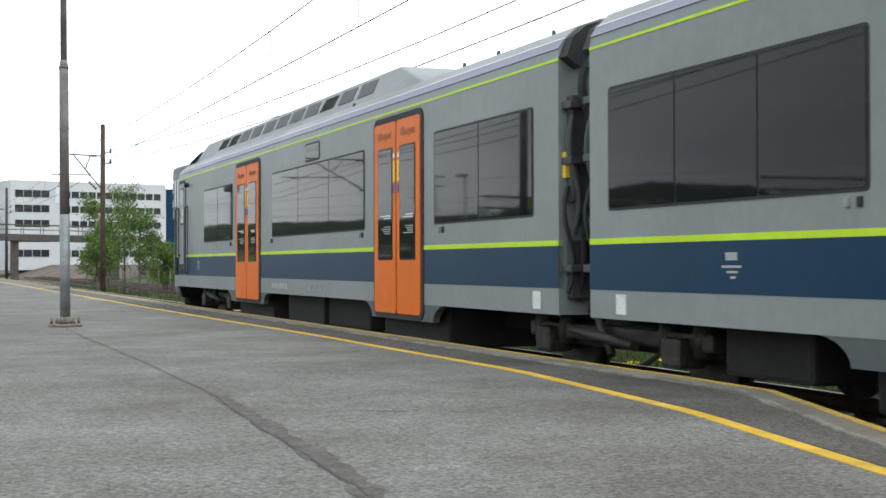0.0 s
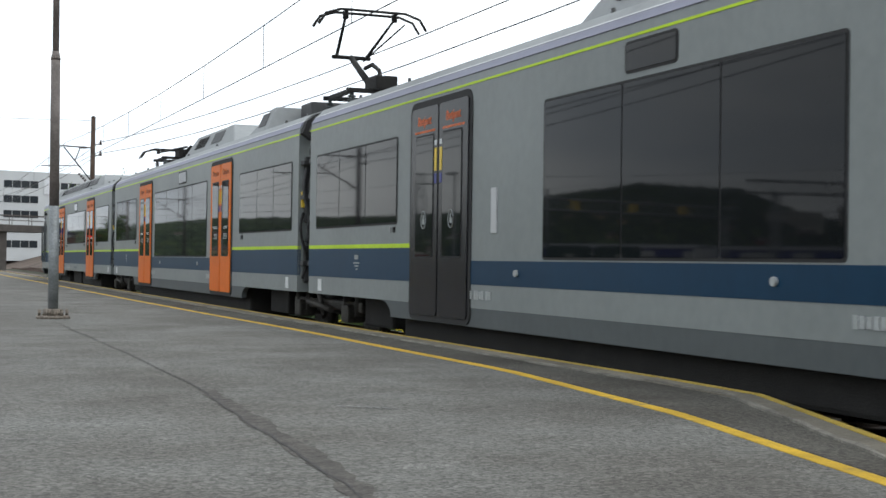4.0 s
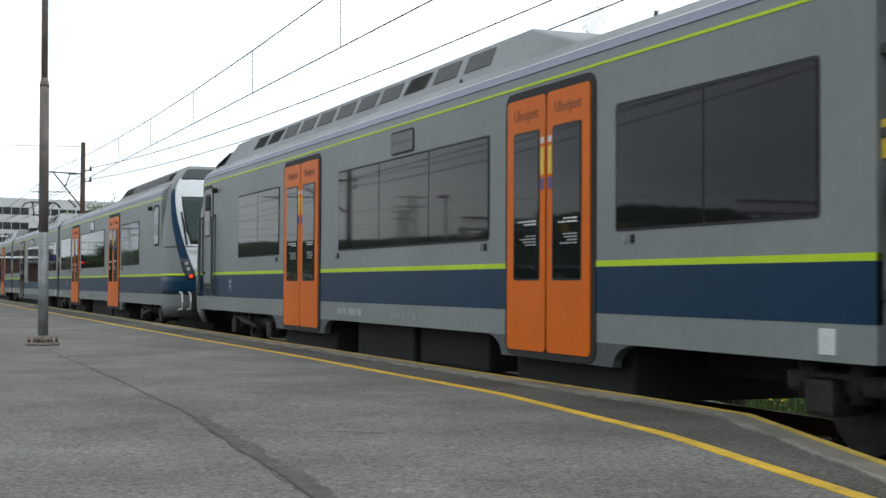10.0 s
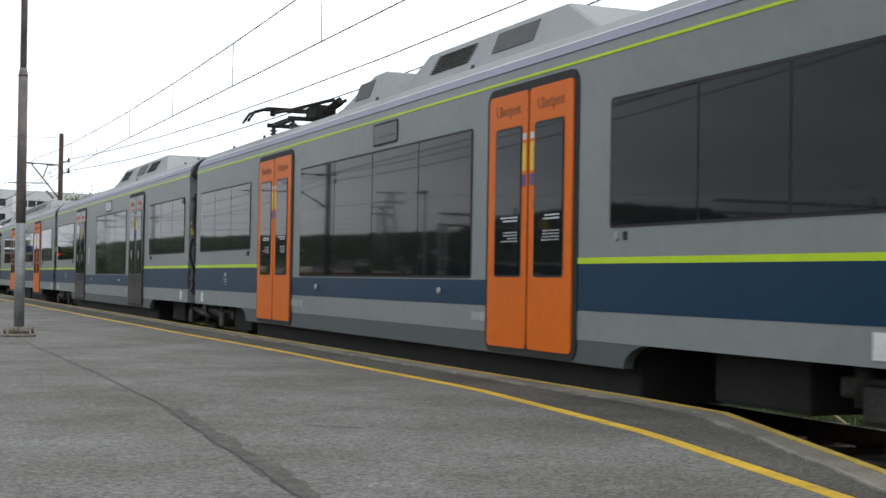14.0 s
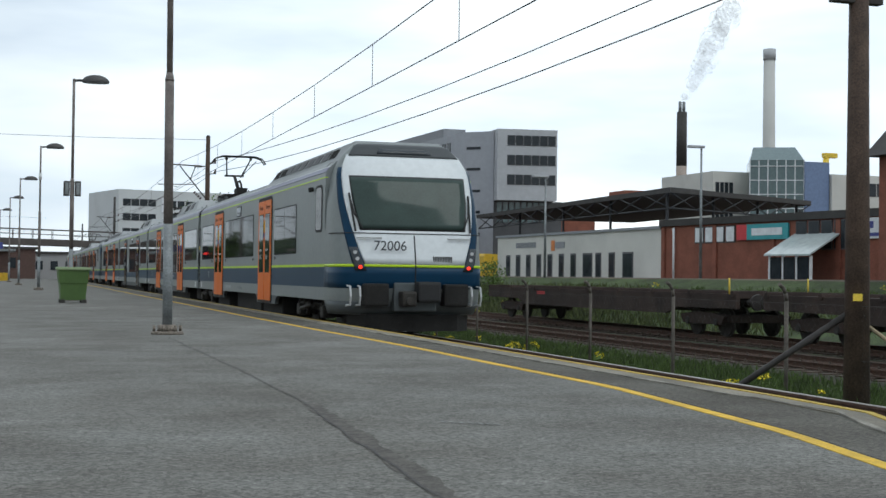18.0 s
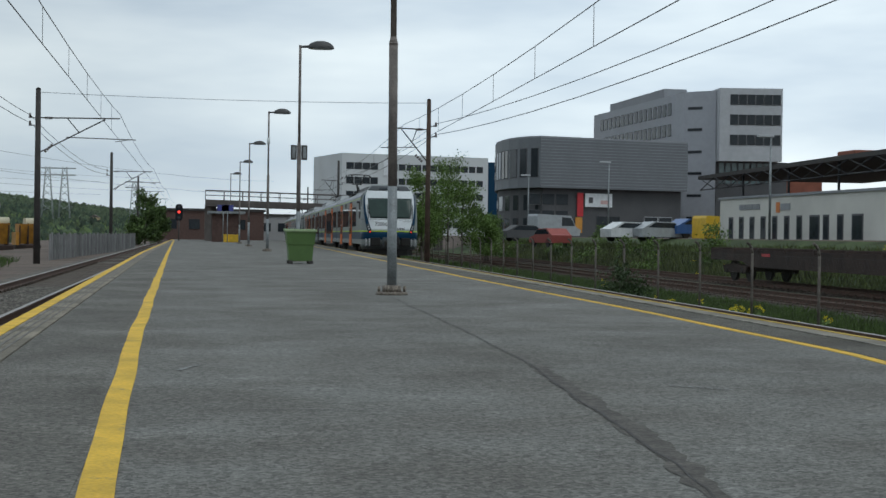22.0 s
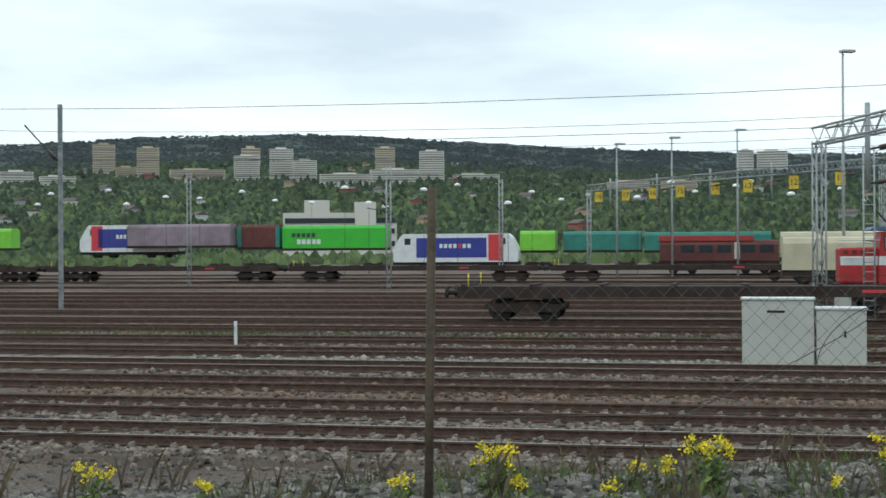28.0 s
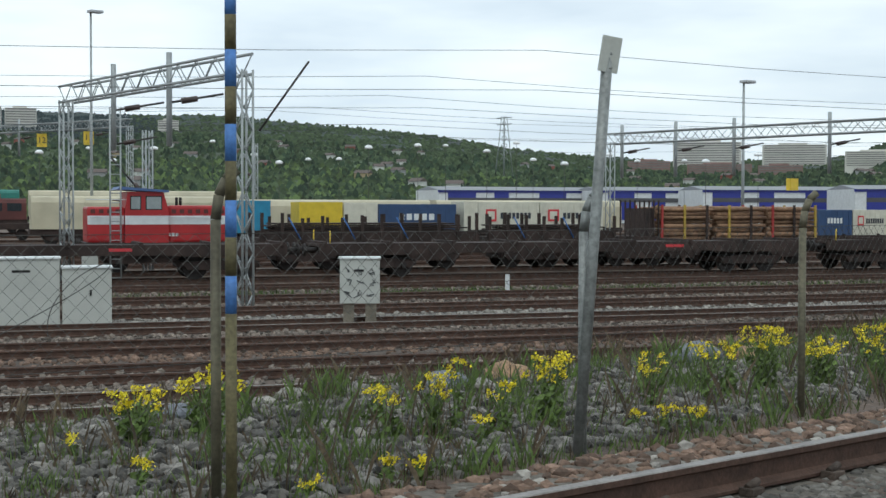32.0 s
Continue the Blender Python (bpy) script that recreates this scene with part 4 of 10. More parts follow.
def end_car(kind_b, digits):
    car = base("train_car", Matrix.Identity(4), "grey, blue and white end car with a sloping cab front" if kind_b else "grey, blue and white end car with a cab door", "train car", "cars of the passenger train")
    y0, y1 = 0.32, NOSE0
    part("body", body_shell(y0, y1), coach_grey, car, "grey painted car body")
    part("roof", roof_shell(y0, y1 - 0.5), coach_roof, car, "dusty grey roof")
    dr = [(4.0, 5.76), (12.15, 13.98)]
    bands(car, y0, 19.95, dr)
    for a, b in dr:
        doors(car, a, b)
    window(car, 0.9, 3.58, 1.66, 2.68, (2.25,))
    window(car, 6.25, 11.25, 1.66, 2.68, (7.9, 9.6))
    window(car, 14.35, 17.0, 1.66, 2.68, (15.65,))
    window(car, 8.42, 9.16, 2.76, 2.99, (), 0.05)
    buttons(car, 3.32, 1.57)
    buttons(car, 14.45, 1.57)
    buttons(car, 6.32, 1.57)
    buttons(car, 11.28, 1.57)
    emblem(car, 2.6 if kind_b else 17.6)
    number_bars(car, 6.95 if kind_b else 10.85, 0.83, 1.15)
    number_bars(car, 9.0 if kind_b else 8.8, 0.82, 1.0, label_faint)
    sheet_label(car, 0.8, 0.83)
    for a, b in ((3.25, 6.35), (11.5, 14.9)):
        skirt(car, a, b)
    under_core(car, 0.2, 19.0)
    under_box(car, 3.6, 5.95, 0.20, 1.3)
    under_box(car, 6.85, 8.9, 0.26, 1.2)
    under_box(car, 9.0, 11.15, 0.20, 1.24)
    under_box(car, 11.9, 14.5, 0.20, 1.3)
    bogie(car, 17.2)
    if not kind_b:
        bogie(car, 0.0)
    car_end(car, y0, -1)
    # cab flank: a door with handrails, or a side window
    for s in (1, -1):
        if kind_b:
            part("cab_window", prism(rounded(19.05, 19.7, 2.03, 2.96, 0.12), s * (W - 0.03), s * (W + 0.008), "x"), rubber, car)
            part("cab_window", prism(rounded(19.1, 19.65, 2.08, 2.91, 0.10), s * (W - 0.02), s * (W + 0.014), "x"), tint, car)
        else:
            dr_ = part("cab_door", prism(rounded(19.1, 19.82, 1.19, 2.98, 0.12), s * (W - 0.03), s * (W + 0.012), "x"), coach_grey, car, "grey cab door")
            part("seal", prism(rounded(19.04, 19.88, 1.13, 3.04, 0.15), s * (W - 0.04), s * (W + 0.008), "x"), rubber, dr_)
            part("window_seal", prism(rounded(19.21, 19.71, 2.07, 2.88, 0.10), s * (W - 0.02), s * (W + 0.016), "x"), rubber, dr_)
            part("foot_recess", box(*both(s, W - 0.05, W + 0.007), 19.3, 19.62, 0.97, 1.10, 0.01), under_black, dr_, "dark foot recess")
            part("door_handle", box(*both(s, W, W + 0.04), 19.70, 19.80, 1.36, 1.42, 0.01), rubber, dr_)
            part("cab_door_window", prism(rounded(19.24, 19.68, 2.10, 2.85, 0.08), s * (W - 0.02), s * (W + 0.02), "x"), tint, dr_)
            for yy in (18.88, 19.99):
                bm = bmesh.new()
                add_path(bm, [(s * W, yy, 0.99), (s * (W + 0.06), yy, 1.02), (s * (W + 0.06), yy, 2.42), (s * W, yy, 2.45)], 0.028, 8)
                part("handrail", bm, coach_dark, dr_, "grey steel handrail")
                part("handrail_recess", box(*both(s, W - 0.03, W + 0.006), yy - 0.05, yy + 0.05, 0.98, 2.48, 0.01), rubber, dr_)
        part("marker_camera", tube((s * W, 18.75, 2.92), (s * (W + 0.09), 18.75, 2.90), 0.05), rubber, car)
    # nose shell
    bm = bmesh.new()
    zs = [0.45, 0.6, 0.72, 0.95, 1.2, 1.4, 1.7, 1.98, 2.3, 2.6, 2.9, 3.1, 3.2, 3.28, 3.4, 3.5, 3.62, 3.72, 3.80]
    na = 28
    rows = [[bm.verts.new(nose(2 * j / na, z)) for j in range(na + 1)] for z in zs]
    for a, b in zip(rows[:-1], rows[1:]):
        for j in range(na):
            bm.faces.new((a[j], a[j + 1], b[j + 1], b[j])).smooth = True
    bm.faces.new(rows[-1])
    bm.faces.new(rows[0][::-1])
    bmesh.ops.recalc_face_normals(bm, faces=bm.faces[:])
    sh = part("nose", bm, coach_grey, car, "moulded grey cab nose")
    part("front_mask", nose_patch(mask_edge, lambda z: 2 - mask_edge(z), 1.400, 3.53, 0.010, 24, 17), coach_white, car, "glossy white front mask")
    part("windscreen_seal", nose_patch(lambda z: 0.615 + (3.1 - z) * 0.15, lambda z: 1.385 - (3.1 - z) * 0.15, 2.04, 3.10, 0.014, 22, 10), rubber, car)
    part("windscreen", nose_patch(lambda z: 0.635 + (3.1 - z) * 0.15, lambda z: 1.365 - (3.1 - z) * 0.15, 2.07, 3.07, 0.020, 22, 10), screen_glass, car, "large sloping grey-green windscreen")
    part("lime_stripe", nose_patch(lambda z: 0.0, lambda z: 2.0, 1.347, 1.398, 0.012, 30, 1), coach_lime, car)
    part("lower_front", nose_patch(lambda z: 0.0, lambda z: 2.0, 0.95, 1.345, 0.010, 30, 3), coach_blue, car, "dark blue lower front")
    part("lower_front", nose_patch(lambda z: 0.0, lambda z: 2.0, 0.46, 0.70, 0.010, 30, 2), coach_dark, car)
    for f in (lambda a: a, lambda a: 2 - a):
        part("flank_flash", nose_patch(lambda z: f(mask_edge(z) - 0.17), lambda z: f(mask_edge(z) - 0.005), 1.41, 3.27, 0.011, 5, 13), coach_blue, car, "blue slanting flash beside the white mask")
        hl = part("headlight", nose_patch(lambda z: f(mask_edge(z) - 0.15), lambda z: f(mask_edge(z) - 0.01), 1.28, 1.72, 0.022, 5, 6), lens_glass, car, "slanting headlight cluster behind a clear lens")
        for zz, mm in ((1.62, coach_silver), (1.50, coach_silver), (1.345, lamp_red)):
            c = nose(f(mask_edge(zz) - 0.06), zz, 0.03)
            part("lamp" if mm is not lamp_red else "tail_lamp", tube(c - Vector((0, 0.03, 0)), c + Vector((0, 0.006, 0)), 0.036, n=12), mm, hl)
    part("dome", nose_patch(lambda z: 0.30 + (3.74 - z) * 0.6, lambda z: 1.70 - (3.74 - z) * 0.6, 3.50, 3.76, 0.016, 24, 6), livery("dome_grey_paint", (0.085, 0.092, 0.098), 0.4), car, "dark grey roof dome over the windscreen")
    part("dome_lamp", nose_patch(lambda z: 0.93, lambda z: 1.07, 3.55, 3.66, 0.024, 4, 2), lens_glass, car)
    # wipers, grab rails, number, grille, seams
    for k in (-1, 1):
        bm = bmesh.new()
        a = nose(1 + k * 0.27, 2.02, 0.05)
        b = nose(1 + k * 0.35, 2.75, 0.05)
        c = nose(1 + k * 0.18, 2.06, 0.05)
        add_path(bm, [a, b], 0.02)
        add_path(bm, [c, nose(1 + k * 0.27, 2.35, 0.06), nose(1 + k * 0.32, 2.62, 0.05)], 0.014)
        part("wiper", bm, rubber, car)
        bm = bmesh.new()
        add_path(bm, [nose(1 + k * (0.05 + 0.023 * i), 1.90, 0.05) for i in range(10)], 0.016)
        part("grab_rail", bm, coach_silver, car)
    bm = bmesh.new()
    add_path(bm, [nose(1, 0.95 + 0.1 * i, 0.014) for i in range(11)], 0.012)
    part("panel_seam", bm, rubber, car)
    bm = bmesh.new()
    add_path(bm, [nose(0.1 + 1.8 * i / 30, 1.985, 0.012) for i in range(31)], 0.009)
    part("panel_seam", bm, rubber, car)
    bm = bmesh.new()
    for i in range(12):
        add_box(bm, -0.35 - i * 0.032 - 0.018, -0.35 - i * 0.032, 21.16, 21.215, 1.43, 1.56)
    part("front_grille", bm, gangway_mat, car)
    text_mesh(digits, 0.26, label_dark, car, Matrix.Translation((0.50, 21.235, 1.74)) @ Matrix.Rotation(radians(180), 4, "Z") @ Matrix.Rotation(radians(90 + 8), 4, "X") @ Matrix.Identity(4), "front_number")
    # buffers, coupler, plough
    for k in (-1, 1):
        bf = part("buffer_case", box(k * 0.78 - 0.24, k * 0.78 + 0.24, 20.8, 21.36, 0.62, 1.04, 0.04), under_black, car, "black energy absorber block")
        bm = bmesh.new()
        for dx in (-0.09, 0.09):
            add_path(bm, [(k * 1.18 + dx, 20.95, 0.62), (k * 1.18 + dx, 21.28, 0.64), (k * 1.18 + dx, 21.34, 0.80), (k * 1.18 + dx, 21.28, 0.98), (k * 1.18 + dx, 20.95, 1.0)], 0.020, 8)
        part("step_bracket", bm, coach_silver, bf, "pale steel shunter's bracket")
    cp = part("coupler_housing", box(-0.42, 0.42, 20.7, 21.24, 0.52, 1.06, 0.03), coach_dark, car)
    part("coupler_cover", box(-0.44, 0.02, 21.1, 21.5, 0.70, 1.08, 0.05), rubber, cp, "dark coupler cover")
    bm = bmesh.new()
    add_box(bm, 0.05, 0.33, 20.9, 21.55, 0.62, 0.90, 0.04)
    add_tube(bm, (0.2, 21.4, 0.72), (0.2, 21.62, 0.72), 0.09, 0.07, 10)
    part("coupler_head", bm, under_steel, cp, "grey steel coupler head")
    bm = bmesh.new()
    add_prism(bm, [(-1.2, 20.7), (-0.9, 21.0), (0, 21.12), (0.9, 21.0), (1.2, 20.7), (1.1, 20.6), (-1.1, 20.6)], 0.14, 0.46, "z")
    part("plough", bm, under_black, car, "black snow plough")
    # roof equipment
    if kind_b:
        roof_pod(car, 10.8, 20.3, 3.84, 0.9, 0.5, [(11.4 + 0.82 * i, 12.05 + 0.82 * i, "panel" if i not in (0, 1, 8) else "grille") for i in range(9)], 1.12, 0.86)
    else:
        roof_pod(car, 4.7, 20.2, 3.90, 1.9, 0.5, [(7.3 + 0.98 * i, 8.05 + 0.98 * i, "panel" if i not in (2, 9, 10) else "grille") for i in range(11)], 1.12, 0.84)
    roof_bits(car, (1.2, 2.6, 3.6, 7.9))
    return car


def pantograph(car, y, up, d=1):
    """A half-scissor current collector, raised to the wire or folded down."""
    zb = 3.84
    pg = part("pantograph", box(-0.6, 0.6, y - 0.68, y - 0.60, zb, zb + 0.07, 0.01), under_black, car, "black pantograph, raised to the wire" if up else "black pantograph, folded down")
    for sx in (-0.5, 0.5):
        for sy in (-0.6, 0.6):
            bm = bmesh.new()
            add_tube(bm, (sx, y + sy, 3.45), (sx, y + sy, zb), 0.035, 0.035, 8)
            for i in range(5):
                add_tube(bm, (sx, y + sy, 3.54 + 0.058 * i), (sx, y + sy, 3.565 + 0.058 * i), 0.075, 0.055, 10)
            part("insulator", bm, coach_dark, pg)
    part("base_bar", box(-0.6, 0.6, y + 0.60, y + 0.68, zb, zb + 0.07, 0.01), under_black, pg)
    for sx in (-0.5, 0.5):
        part("base_bar", box(sx - 0.04, sx + 0.04, y - 0.6, y + 0.6, zb, zb + 0.07, 0.01), under_black, pg)
    part("drive_case", box(-0.18, 0.18, y - d * 0.55 - 0.3, y - d * 0.55 + 0.3, zb + 0.05, zb + 0.27, 0.03), under_black, pg, "dark pantograph drive case")
    z_top = 5.24 if up else zb + 0.36
    foot = Vector((0, y - d * 0.2, zb + 0.1)) if up else Vector((0, y - d * 0.45, zb + 0.1))
    knee = Vector((0, y + d * 1.05, zb + 0.80)) if up else Vector((0, y - d * 1.55, zb + 0.27))
    head = Vector((0, y + d * 0.05, z_top)) if up else Vector((0, y + d * 0.95, z_top))
    bm = bmesh.new()
    add_tube(bm, foot, knee, 0.06, 0.05, 8)
    add_tube(bm, foot + Vector((0.12, d * 0.3, 0.02)), knee + Vector((0.05, 0, -0.05)), 0.025, 0.025, 6)
    if up:
        add_path(bm, [foot + Vector((0.05, -d * 0.25, 0.05)), foot + Vector((0.05, -d * 0.1, 0.32)), foot + Vector((0.05, d * 0.25, 0.46)), foot + Vector((0.04, d * 0.6, 0.44))], 0.035, 8)
        add_tube(bm, knee + Vector((-0.34, 0, 0)), knee + Vector((0.34, 0, 0)), 0.035, 0.035, 8)
    part("lower_arm", bm, under_black, pg)
    bm = bmesh.new()
    for sx in (-1, 1):
        add_tube(bm, knee + Vector((sx * (0.26 if up else 0.10), 0, 0)), head + Vector((sx * 0.42, 0, -0.08)), 0.03, 0.022, 6)
    add_tube(bm, knee + Vector((0.22, 0, -0.05)), head + Vector((0.62, 0.05, -0.14)), 0.015, 0.015, 6)
    part("upper_arm", bm, under_black, pg)
    for dy in (-0.17, 0.17):
        bm = bmesh.new()
        add_path(bm, [Vector((x, head.y + dy, head.z + dz)) for x, dz in ((-0.92, -0.26), (-0.80, -0.08), (-0.55, 0.0), (0.55, 0.0), (0.80, -0.08), (0.92, -0.26))], 0.024)
        part("collector_bar", bm, under_black, pg)
    for sx in (-0.42, 0.42):
        bm = bmesh.new()
        add_tube(bm, (sx, head.y - 0.17, head.z), (sx, head.y + 0.17, head.z), 0.02)
        add_tube(bm, (sx, head.y, head.z - 0.12), (sx, head.y, head.z), 0.05)
        part("collector_spring", bm, under_black, pg)
    return pg


def roof_gear(car, y, d=1):
    """Tilted dark case, coil and cable post near the car's end."""
    part("roof_case", box(-0.45, 0.45, -0.28, 0.28, 0.0, 0.42, 0.03, Matrix.Translation((0.35, y, 3.72)) @ pose(0, 0, 0, d * 14)), under_black, car, "dark roof equipment case")
    part("roof_coil", tube((0.3, y - d * 0.85, 3.92), (0.3, y - d * 1.35, 3.92), 0.2, n=14), gangway_mat, car, "dark ribbed roof coil")
    part("roof_tray", box(-0.5, 0.7, y - d * 0.95 - 0.6, y - d * 0.95 + 0.6, 3.5, 3.74, 0.02), gangway_mat, car)
    bm = bmesh.new()
    add_path(bm, [(0.3, y - d * 1.4, 3.95), (0.3, y - d * 1.5, 4.06), (0.3, y - d * 1.6, 4.12), (0.3, y - d * 1.95, 4.08)], 0.03, 6)
    part("roof_cable", bm, under_black, car)


SET_LEN = 2 * 19.8
car_a = end_car(False, "72106")
car_o = mid_car(False)
car_d = mid_car(True)
car_b = end_car(True, "72117")
car_a2 = copy_thing(car_a, Matrix.Identity(4))
car_d2 = copy_thing(car_d, Matrix.Identity(4))
car_o2 = copy_thing(car_o, Matrix.Identity(4))
car_b2 = end_car(True, "72006")
# roof gear that differs from car to car
for c_, shift in ((car_o, 0.0), (car_o2, -1.6)):
    roof_pod(c_, -3.3 + shift, 2.2 + shift, 3.96, 1.4, 0.5, [(-1.5 + shift, -0.5 + shift, "panel"), (0.1 + shift, 1.2 + shift, "grille")], 1.05, 0.74)
roof_pod(car_o, -5.4, -3.7, 3.98, 0.12, 1.25, [(-5.1, -4.6, "panel")], 1.0, 0.72)
roof_pod(car_o2, 1.6, 3.4, 3.98, 0.12, 1.25, [(1.9, 2.5, "panel")], 1.0, 0.72)
for c_, front in ((car_o, 7.9), (car_o2, 7.4)):
    pantograph(c_, front, False, 1)
    pantograph(c_, -8.5, True, 1)
    part("roof_case", box(-0.3, 0.35, -6.1, -5.4, 3.5, 4.02, 0.03), gangway_mat, c_, "brownish roof equipment case")
roof_gear(car_o2, 4.3)
for c_ in (car_d, car_d2):
    roof_pod(c_, -5.3, 2.0, 3.97, 1.5, 0.5, [(-3.4, -2.3, "grille"), (-1.9, -0.9, "panel"), (0.2, 1.2, "grille")], 1.05, 0.74)
BACK = -(2 * 19.8 + 2 * 21.62 + 1.06)
CARS = [(car_a, 0.0), (car_o, -9.9), (car_d, -29.7), (car_b, -39.6), (car_a2, BACK), (car_d2, BACK - 9.9), (car_o2, BACK - 29.7), (car_b2, BACK - 39.6)]
FLIP = {car_b.name: 180, car_b2.name: 180}
# ---- end of train ----

# ---- platform furniture, masts and wires ----
galv = mat("weathered_galvanised_steel", (0.27, 0.29, 0.30), 0.55, 0.4, var=0.2, scale=5, stain=0.3)
pole_brown = mat("brown_grey_painted_pole", (0.19, 0.165, 0.152), 0.7, var=0.25, scale=4, stain=0.3)
mast_dark = mat("dark_steel_mast", (0.045, 0.04, 0.038), 0.75, var=0.25, scale=3)
wood_pole = mat("creosoted_wood_pole", (0.07, 0.045, 0.032), 0.85, var=0.35, scale=3, bump=0.5, bscale=25)
rust_bolt = mat("weathered_flange", (0.20, 0.17, 0.14), 0.85, var=0.4, scale=20, bump=0.5)
lamp_cap = mat("lamp_hood_dark", (0.05, 0.048, 0.048), 0.5, var=0.15)
green_plastic = mat("green_plastic", (0.085, 0.155, 0.04), 0.55, var=0.12, scale=2, stain=0.2)
wire_mat = mat("overhead_wire", (0.06, 0.062, 0.065), 0.6, 0.5, var=0.1)
ceramic = mat("brown_insulator", (0.06, 0.04, 0.035), 0.35, var=0.1)


def lamp_post(x, y, extra=None):
    lp = base("lamp_post", pose(x, y, 0, 0, -0.35 if y < 30 else 0.0), "tall grey platform lamp with a dark domed head", "lamp post", "platform lamps")
    bm = bmesh.new()
    add_tube(bm, (0, 0, 0), (0, 0, 0.045), 0.24, 0.23, 12)
    add_tube(bm, (0, 0, 0.045), (0, 0, 0.14), 0.15, 0.115, 12)
    part("base_flange", bm, rust_bolt, lp, "rusty bolted base flange")
    for i in range(6):
        a = math.pi * i / 3
        part("bolt", tube((0.19 * math.cos(a), 0.19 * math.sin(a), 0.04), (0.19 * math.cos(a), 0.19 * math.sin(a), 0.13), 0.022, n=6), rust_bolt, lp)
    part("lower_pole", tube((0, 0, 0.1), (0, 0, 1.6), 0.072, 0.070, 14), galv, lp, "galvanised lower pole")
    part("middle_pole", tube((0, 0, 1.6), (0, 0, 3.72), 0.067, 0.065, 14), pole_brown, lp, "brown painted pole")
    part("collar", tube((0, 0, 3.68), (0, 0, 3.80), 0.070, 0.047, 14), pole_brown, lp)
    part("upper_pole", tube((0, 0, 3.75), (0, 0, 6.92), 0.046, 0.042, 12), pole_brown, lp)
    part("arm", tube((-0.04, 0, 6.86), (0.42, 0, 6.90), 0.04, 0.04, 8), lamp_cap, lp)
    bm = bmesh.new()
    for i in range(6):
        f0, f1 = i / 6, (i + 1) / 6
        r0, r1 = 0.42 * math.cos(f0 * math.pi / 2) + 0.01, 0.42 * math.cos(f1 * math.pi / 2) + 0.01
        add_tube(bm, (0, 0, 0.24 * math.sin(f0 * math.pi / 2)), (0, 0, 0.24 * math.sin(f1 * math.pi / 2)), r0, r1, 16, cap=False)
    bmesh.ops.scale(bm, vec=(1.0, 0.55, 1.0), verts=bm.verts[:])
    bmesh.ops.translate(bm, vec=(0.66, 0, 6.84), verts=bm.verts[:])
    hd = part("head", bm, lamp_cap, lp, "dark domed lamp head")
    bm = tube((0, 0, 0), (0, 0, 0.02), 0.40, 0.40, 16)
    bmesh.ops.scale(bm, vec=(1.0, 0.55, 1.0), verts=bm.verts[:])
    bmesh.ops.translate(bm, vec=(0.66, 0, 6.815), verts=bm.verts[:])
    part("diffuser", bm, galv, hd)
    if extra == "speaker":
        for k in (-1, 1):
            bm = bmesh.new()
            add_box(bm, k * 0.17 - 0.09, k * 0.17 + 0.09, -0.1, 0.1, 3.25, 3.72, 0.02)
            sp = part("loudspeaker", bm, mast_dark, lp, "dark column loudspeaker")
            part("loudspeaker_grille", box(k * 0.17 - 0.05, k * 0.17 + 0.05, -0.11, -0.098, 3.3, 3.67), galv, sp)
    if extra == "collar":
        part("marker_band", tube((0, 0, 5.3), (0, 0, 5.62), 0.075, 0.075, 12), label_white, lp, "white band round the pole")
    return lp


for i, (lx, ly) in enumerate(((2.83, 20.25), (3.17, 44.5), (3.41, 69.0), (3.37, 93.5), (3.48, 118.0), (3.27, 142.0))):
    lamp_post(lx, ly, "speaker" if i == 1 else "collar" if i == 2 else None)

# crack, tar joint and chalk-like scrapes in the asphalt
tar = mat("tar_joint", (0.055, 0.052, 0.05), 0.85, var=0.35, scale=4, bump=0.4)
scrape = mat("pale_scrape", (0.21, 0.215, 0.21), 0.9, var=0.3, scale=15)


def crack(pts, w, name, material, label):
    bm = bmesh.new()
    rnd = random.Random(3)
    dense = []
    for (x0, y0), (x1, y1) in zip(pts[:-1], pts[1:]):
        n = max(2, int(math.hypot(x1 - x0, y1 - y0) / 0.12))
        for i in range(n):
            f = i / n
            dense.append((x0 + (x1 - x0) * f, y0 + (y1 - y0) * f))
    dense.append(pts[-1])
    L_, R_ = [], []
    drift = 0
    for i, (x, y) in enumerate(dense):
        a, b = dense[max(0, i - 1)], dense[min(len(dense) - 1, i + 1)]
        d = Vector((b[0] - a[0], b[1] - a[1], 0)).normalized()
        nrm = Vector((-d.y, d.x, 0))
        drift = drift * 0.85 + rnd.uniform(-0.012, 0.012)
        ww = w * rnd.uniform(0.55, 1.25)
        c = Vector((x, y, 0.0025 if w > 0.05 else 0.0045)) + nrm * drift
        L_.append(bm.verts.new(c + nrm * ww / 2))
        R_.append(bm.verts.new(c - nrm * ww / 2))
    for i in range(len(L_) - 1):
        bm.faces.new((L_[i], R_[i], R_[i + 1], L_[i + 1]))
    return thing(name, bm, material, label, "mark", kind="structure")


